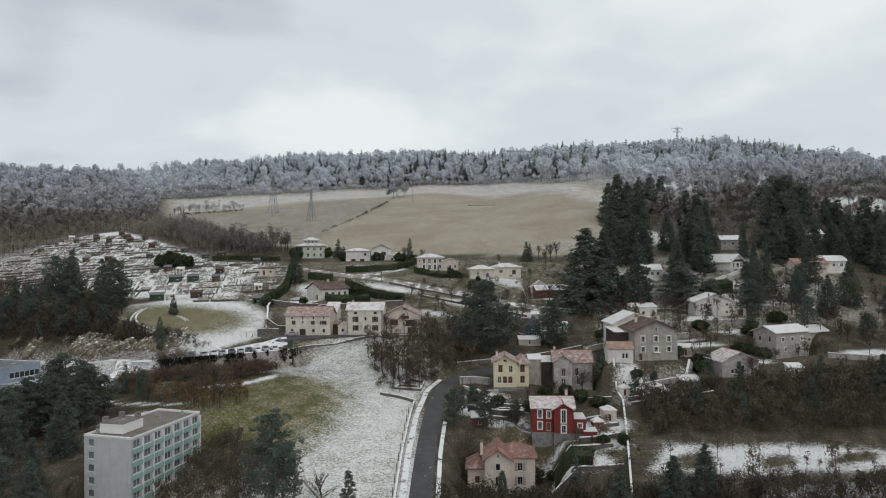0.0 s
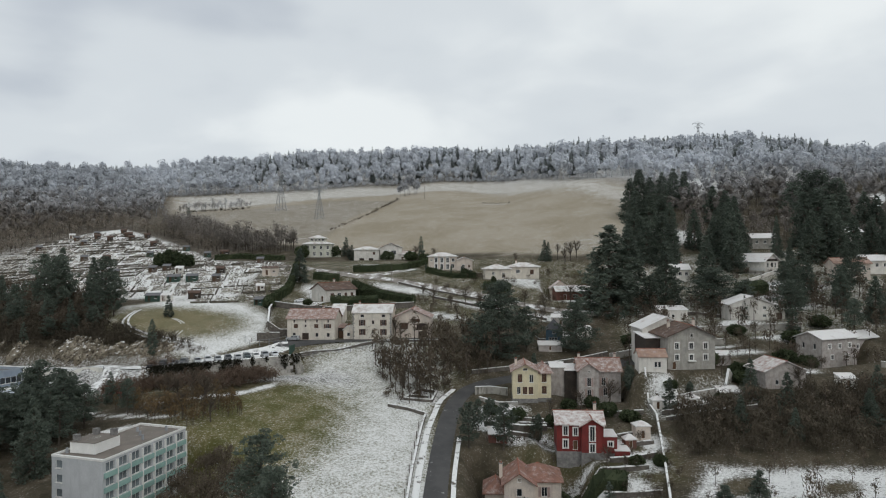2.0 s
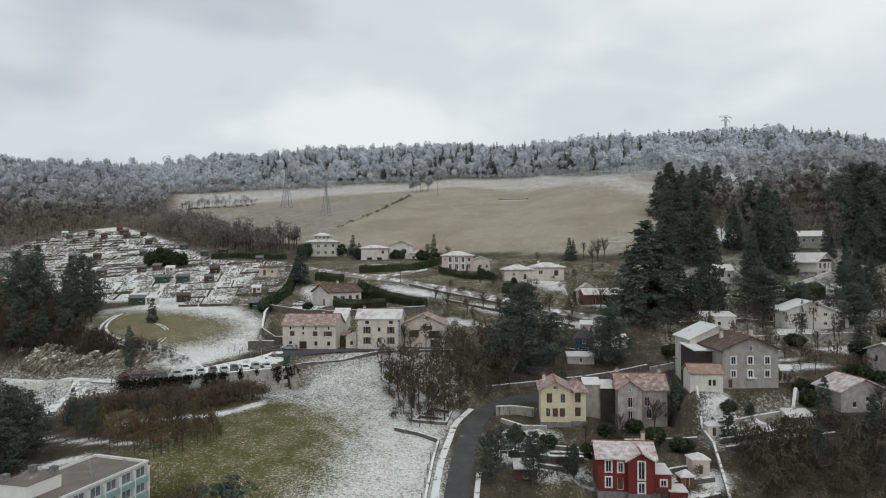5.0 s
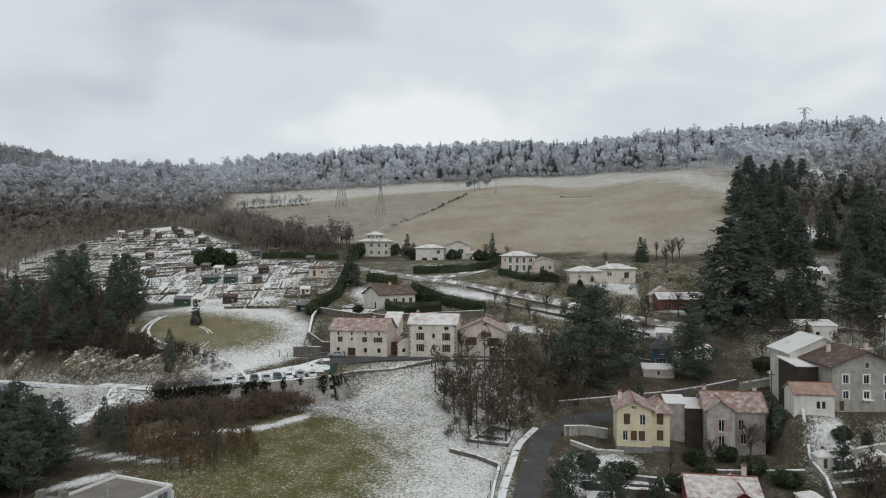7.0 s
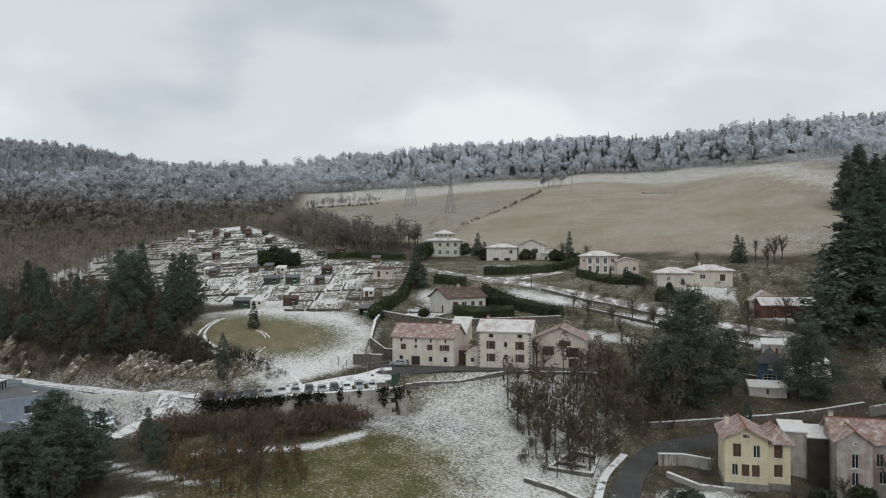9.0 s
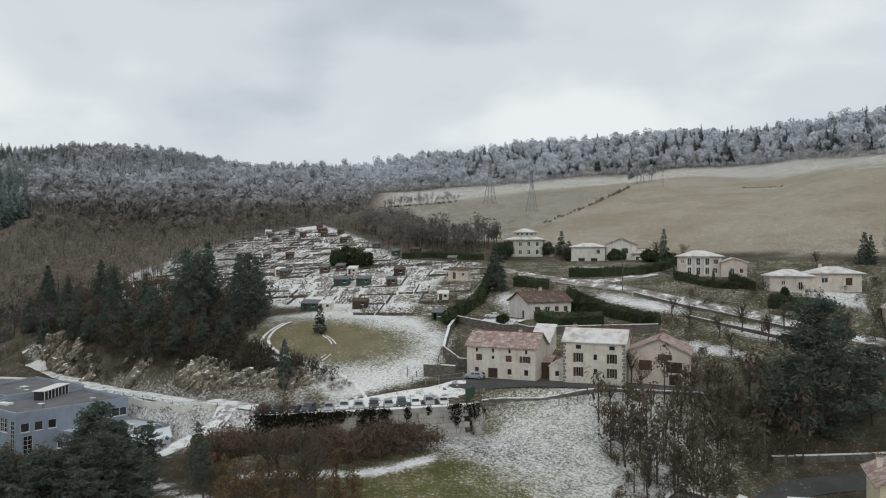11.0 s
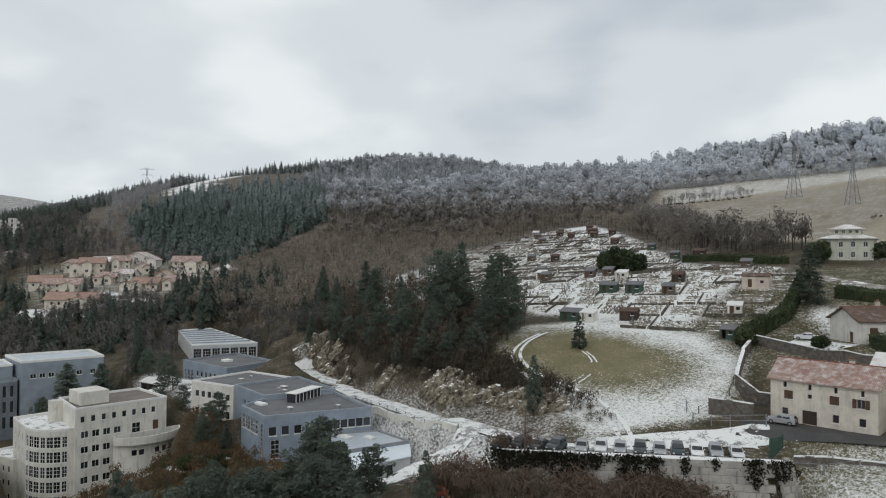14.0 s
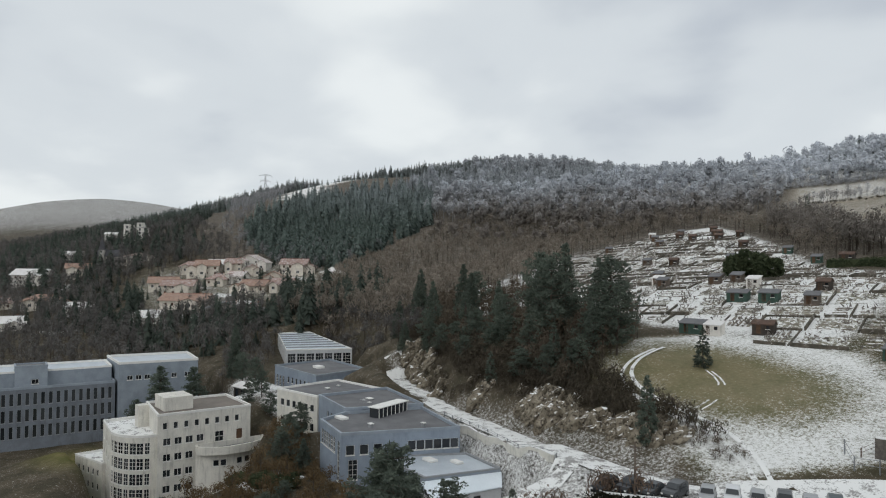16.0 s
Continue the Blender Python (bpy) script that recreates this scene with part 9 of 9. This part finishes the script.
def allotments():
    """Dug strips, low box edging and frost-nipped rows: too many to count."""
    rng = np.random.default_rng(21)
    soil, edge, turf, rows = [], [], [], []
    turn = radians(9)
    c, s = math.cos(turn), math.sin(turn)

    def slab(dst, u0, u1, v0, v1, lift, high):
        n = max(1, int(max(u1 - u0, v1 - v0) / 2.5))
        for k in range(n):
            if u1 - u0 > v1 - v0:
                a0, a1, b0, b1 = u0 + (u1 - u0) * k / n, u0 + (u1 - u0) * (k + 1) / n, v0, v1
            else:
                a0, a1, b0, b1 = u0, u1, v0 + (v1 - v0) * k / n, v0 + (v1 - v0) * (k + 1) / n
            p = [(-62 + a * c - b * s, 262 + a * s + b * c) for a, b in ((a0, b0), (a1, b0), (a1, b1), (a0, b1))]
            z = [gz(*q) for q in p]
            lo = [(q[0], q[1], zz - 0.2) for q, zz in zip(p, z)]
            hi = [(q[0], q[1], zz + lift + high) for q, zz in zip(p, z)]
            dst += [[hi[0], hi[1], hi[2]], [hi[0], hi[2], hi[3]]]
            for i in range(4):
                j = (i + 1) % 4
                dst += [[lo[i], lo[j], hi[j]], [lo[i], hi[j], hi[i]]]

    v = 2.0
    while v < 170:
        deep = rng.uniform(4.5, 9.5)
        u = 6.0
        while u > -190:
            wide = rng.uniform(4.5, 13)
            um, vm = u - wide / 2, v + deep / 2
            x, y = -62 + um * c - vm * s, 262 + um * s + vm * c
            if inside(np.array([x]), np.array([y]), 0.5, *GARDENS)[0] > 0.5:
                kind = rng.uniform()
                if rng.uniform() < 0.6:
                    slab(turf, u - wide + rng.uniform(0.4, 1.4), u - rng.uniform(0.6, 1.6), v + rng.uniform(0.3, 1.2), v + deep * rng.uniform(0.6, 0.95), 0.0, 0.05)
                if rng.uniform() < 0.55:
                    slab(edge, u - wide, u - 0.8, v - 0.12, v + 0.12, 0, rng.uniform(0.2, 0.8))
                if rng.uniform() < 0.5:
                    slab(edge, u - 0.5, u - 0.22, v, v + deep, 0, rng.uniform(0.2, 0.8))
                if kind < 0.62:
                    n = int(rng.integers(3, 7))
                    for k in range(n):
                        b0 = v + 0.9 + (deep - 1.6) * k / n
                        slab(soil, u - wide + 0.9, u - 1.4, b0, b0 + (deep - 1.6) / n * rng.uniform(0.15, 0.4), 0.03, 0.10)
                elif kind < 0.85:
                    n = int(rng.integers(3, 6))
                    for k in range(n):
                        a0 = u - wide + 0.9 + (wide - 2.2) * k / n
                        slab(soil, a0, a0 + (wide - 2.2) / n * rng.uniform(0.3, 0.55), v + 0.8, v + deep - 0.6, 0.03, 0.12)
                m = int(rng.integers(10, 60))
                uu, vv = rng.uniform(u - wide + 1, u - 1, m), rng.uniform(v + 0.6, v + deep - 0.4, m)
                xx, yy = -62 + uu * c - vv * s, 262 + uu * s + vv * c
                rows.append(np.stack([xx, yy, ground(xx, yy) + rng.uniform(0.1, 0.8, m)], -1))
            u -= wide
        v += deep
    tagged(new("garden_beds", tri_mesh("garden_beds", [(np.array(soil), surface("dug_garden_soil", (0.17, 0.145, 0.115), (0.27, 0.235, 0.19), 0.5, 4, bump=0.8, snow=0.5, snow_scale=0.9))])), "dug earth strips of the snowy allotments", "garden beds", kind="stuff")
    tagged(new("garden_lawns", tri_mesh("garden_lawns", [(np.array(turf), surface("rough_winter_turf", (0.17, 0.16, 0.115), (0.26, 0.24, 0.185), 0.6, 4, bump=0.8, snow=0.52, snow_scale=1.3, placed=True))])), "patches of frosty turf between the snowy allotments", "grass", kind="stuff")
    tagged(new("garden_edging", tri_mesh("garden_edging", [(np.array(edge), surface("box_edging_and_boards", (0.060, 0.055, 0.043), (0.125, 0.108, 0.085), 0.7, 5, snow=0.22))])), "low hedges and boards between the allotments", "garden edging", kind="stuff")
    pts = np.concatenate(rows)
    tagged(new("garden_plants", tri_mesh("garden_plants", [(sprays(rng, pts, 0.6, 1.2), MAT_WOODS)])), "withered winter plants in the allotments", "plants", kind="stuff")


allotments()


# ---------------------------------------------------------------- pylons and poles
def pylon(x, y, height, arms, turn, label):
    z = gz(x, y)
    t = thing("pylon", label, "pylon", pose(x, y, z - 0.3, 0, 0, turn), "pylons across the hillside")
    w0, w1 = height * 0.11, height * 0.022

    def half(f):
        return w0 + (w1 - w0) * min(1, f / 0.72)

    r = height * 0.005 + 0.045
    for sx in (-1, 1):
        for sy in (-1, 1):
            a, b, c = [(sx * half(f), sy * half(f), f * height) for f in (0, 0.72, 1.0)]
            part("leg", tri_mesh("leg", [(np.concatenate([limb(a, b, r, r * 0.8), limb(b, c, r * 0.8, r * 0.6)]), STEEL)]), None, t)
    brace = []
    for k in range(9):
        f0, f1 = k / 9, (k + 1) / 9
        for s in (-1, 1):
            h0, h1 = half(f0), half(f1)
            brace += [limb((-h0, s * h0, f0 * height), (h1, s * h1, f1 * height), r * 0.5, r * 0.5, 3), limb((h0, s * h0, f0 * height), (-h1, s * h1, f1 * height), r * 0.5, r * 0.5, 3)]
            brace += [limb((s * h0, -h0, f0 * height), (s * h1, h1, f1 * height), r * 0.5, r * 0.5, 3)]
    part("bracing", tri_mesh("bracing", [(np.concatenate(brace), STEEL)]), None, t)
    for f, reach in arms:
        for s in (-1, 1):
            arm = []
            tip = (s * reach, 0, f * height)
            for sy in (-1, 1):
                arm += [limb((s * half(f), sy * half(f), f * height), tip, r * 0.7, r * 0.5, 3), limb((s * half(f), sy * half(f), (f + 0.06) * height), tip, r * 0.7, r * 0.5, 3)]
            part("cross_arm", tri_mesh("cross_arm", [(np.concatenate(arm), STEEL)]), None, t)
        for s in (-1, 1):
            part("insulator", tri_mesh("insulator", [(limb((s * reach, 0, f * height), (s * reach, 0, f * height - height * 0.05), r * 0.8, r * 0.8, 5), STEEL)]), None, t)
    return Vector((x, y, z))


pylon(-83.4, 441, 21, ((0.80, 3.2), (0.92, 2.6)), 35, "slim lattice pylon standing in the pale field")
P2 = pylon(-121, 497, 27, ((0.72, 5.0), (0.84, 6.0), (0.96, 4.0)), 40, "broad lattice pylon with three arms in the field")
P3 = pylon(-393.7, 448.6, 29, ((0.70, 5.0), (0.82, 6.0), (0.94, 4.0)), 50, "lattice pylon rising from the bare woods")
P4 = pylon(-850, 502, 30, ((0.72, 6.0), (0.95, 8.0)), 60, "tall lattice pylon with wide arms on the skyline")
pylon(205, 606, 26, ((0.86, 4.0), (0.97, 6.0)), 20, "lattice pylon on the wooded skyline")


def wires(label, p, q, heights, spread, turn):
    t = thing("power_line", label, "cable", Matrix())
    a = radians(turn)
    for h in heights:
        for s in (-1, 1):
            off = Vector((math.cos(a) * s * spread, math.sin(a) * s * spread, h))
            A, B = p + off, q + off
            pts = [A.lerp(B, k / 14) - Vector((0, 0, 4 * (A - B).length / 250 * (1 - (2 * k / 14 - 1) ** 2))) for k in range(15)]
            part("cable", tri_mesh("cable", [(np.concatenate([limb(u, v, 0.035, 0.035, 3) for u, v in zip(pts, pts[1:])]), STEEL)]), None, t)


wires("sagging high-voltage cables between the hillside pylons", P2, P3, (19, 22, 25), 5.0, 45)
wires("thin cables crossing the wooded valley side", P3, P4, (19, 24), 5.5, 55)


def pole(x, y, h, label):
    t = thing("utility_pole", label, "pole", pose(x, y, gz(x, y) - 0.3))
    part("shaft", tri_mesh("shaft", [(limb((0, 0, 0), (0, 0, h), 0.14, 0.09, 7), BROWN_FENCE)]), None, t)
    part("cross_bar", boxed(-0.7, 0.7, -0.05, 0.05, h - 0.7, h - 0.55), BROWN_FENCE, t)


for x, y, h in ((-21, 492, 9), (-25, 283, 9), (2.5, 208, 8), (47, 208, 9), (75, 236, 9), (-75, 196, 8), (95, 395, 8)):
    pole(x, y, h, "grey wooden utility pole")


# ---------------------------------------------------------------- outcrops
def rocks():
    rng = random.Random(12)
    line = ((-178, 234.5), (-166, 231.5), (-144, 222.5), (-121, 219.6), (-106, 217.6), (-95, 216.6), (-82, 217.6))
    for k in range(84):
        x = rng.uniform(-176, -160) if k % 4 == 0 else rng.uniform(-122, -83) if k % 4 < 3 else rng.uniform(-160, -83)
        base = float(np.interp(x, [p[0] for p in line], [p[1] for p in line]))
        y = base + 0.8 + 4.2 * rng.random() ** 1.3
        s = rng.uniform(0.9, 2.5)
        bm = bmesh.new()
        bmesh.ops.create_icosphere(bm, subdivisions=3, radius=1.0)
        for v in bm.verts:
            q = v.co * 1.1 + Vector((k * 3.1, 0, 0))
            n = 0.8 - 1.5 * abs(noise.noise(q)) - 0.7 * abs(noise.noise(q * 2.6)) - 0.4 * abs(noise.noise(q * 6.1))
            n = math.floor(n * 5) / 5 * 0.6 + n * 0.4
            v.co = v.co * (0.75 + 0.60 * n)
            v.co = Vector((v.co.x * s * 1.1, v.co.y * s * 0.8, v.co.z * s * 1.15 + v.co.x * s * 0.8))
        me = bpy.data.meshes.new("rock")
        bm.to_mesh(me)
        bm.free()
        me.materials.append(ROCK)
        ob = new("rock", me)
        ob.matrix_basis = pose(x, y, gz(x, y) - 0.1 * s, rng.uniform(-30, 0), rng.uniform(-20, 20), rng.uniform(-35, 35))
        tagged(ob, "grey rock outcrop dusted with snow above the road", "rock", "outcrops above the road")


rocks()
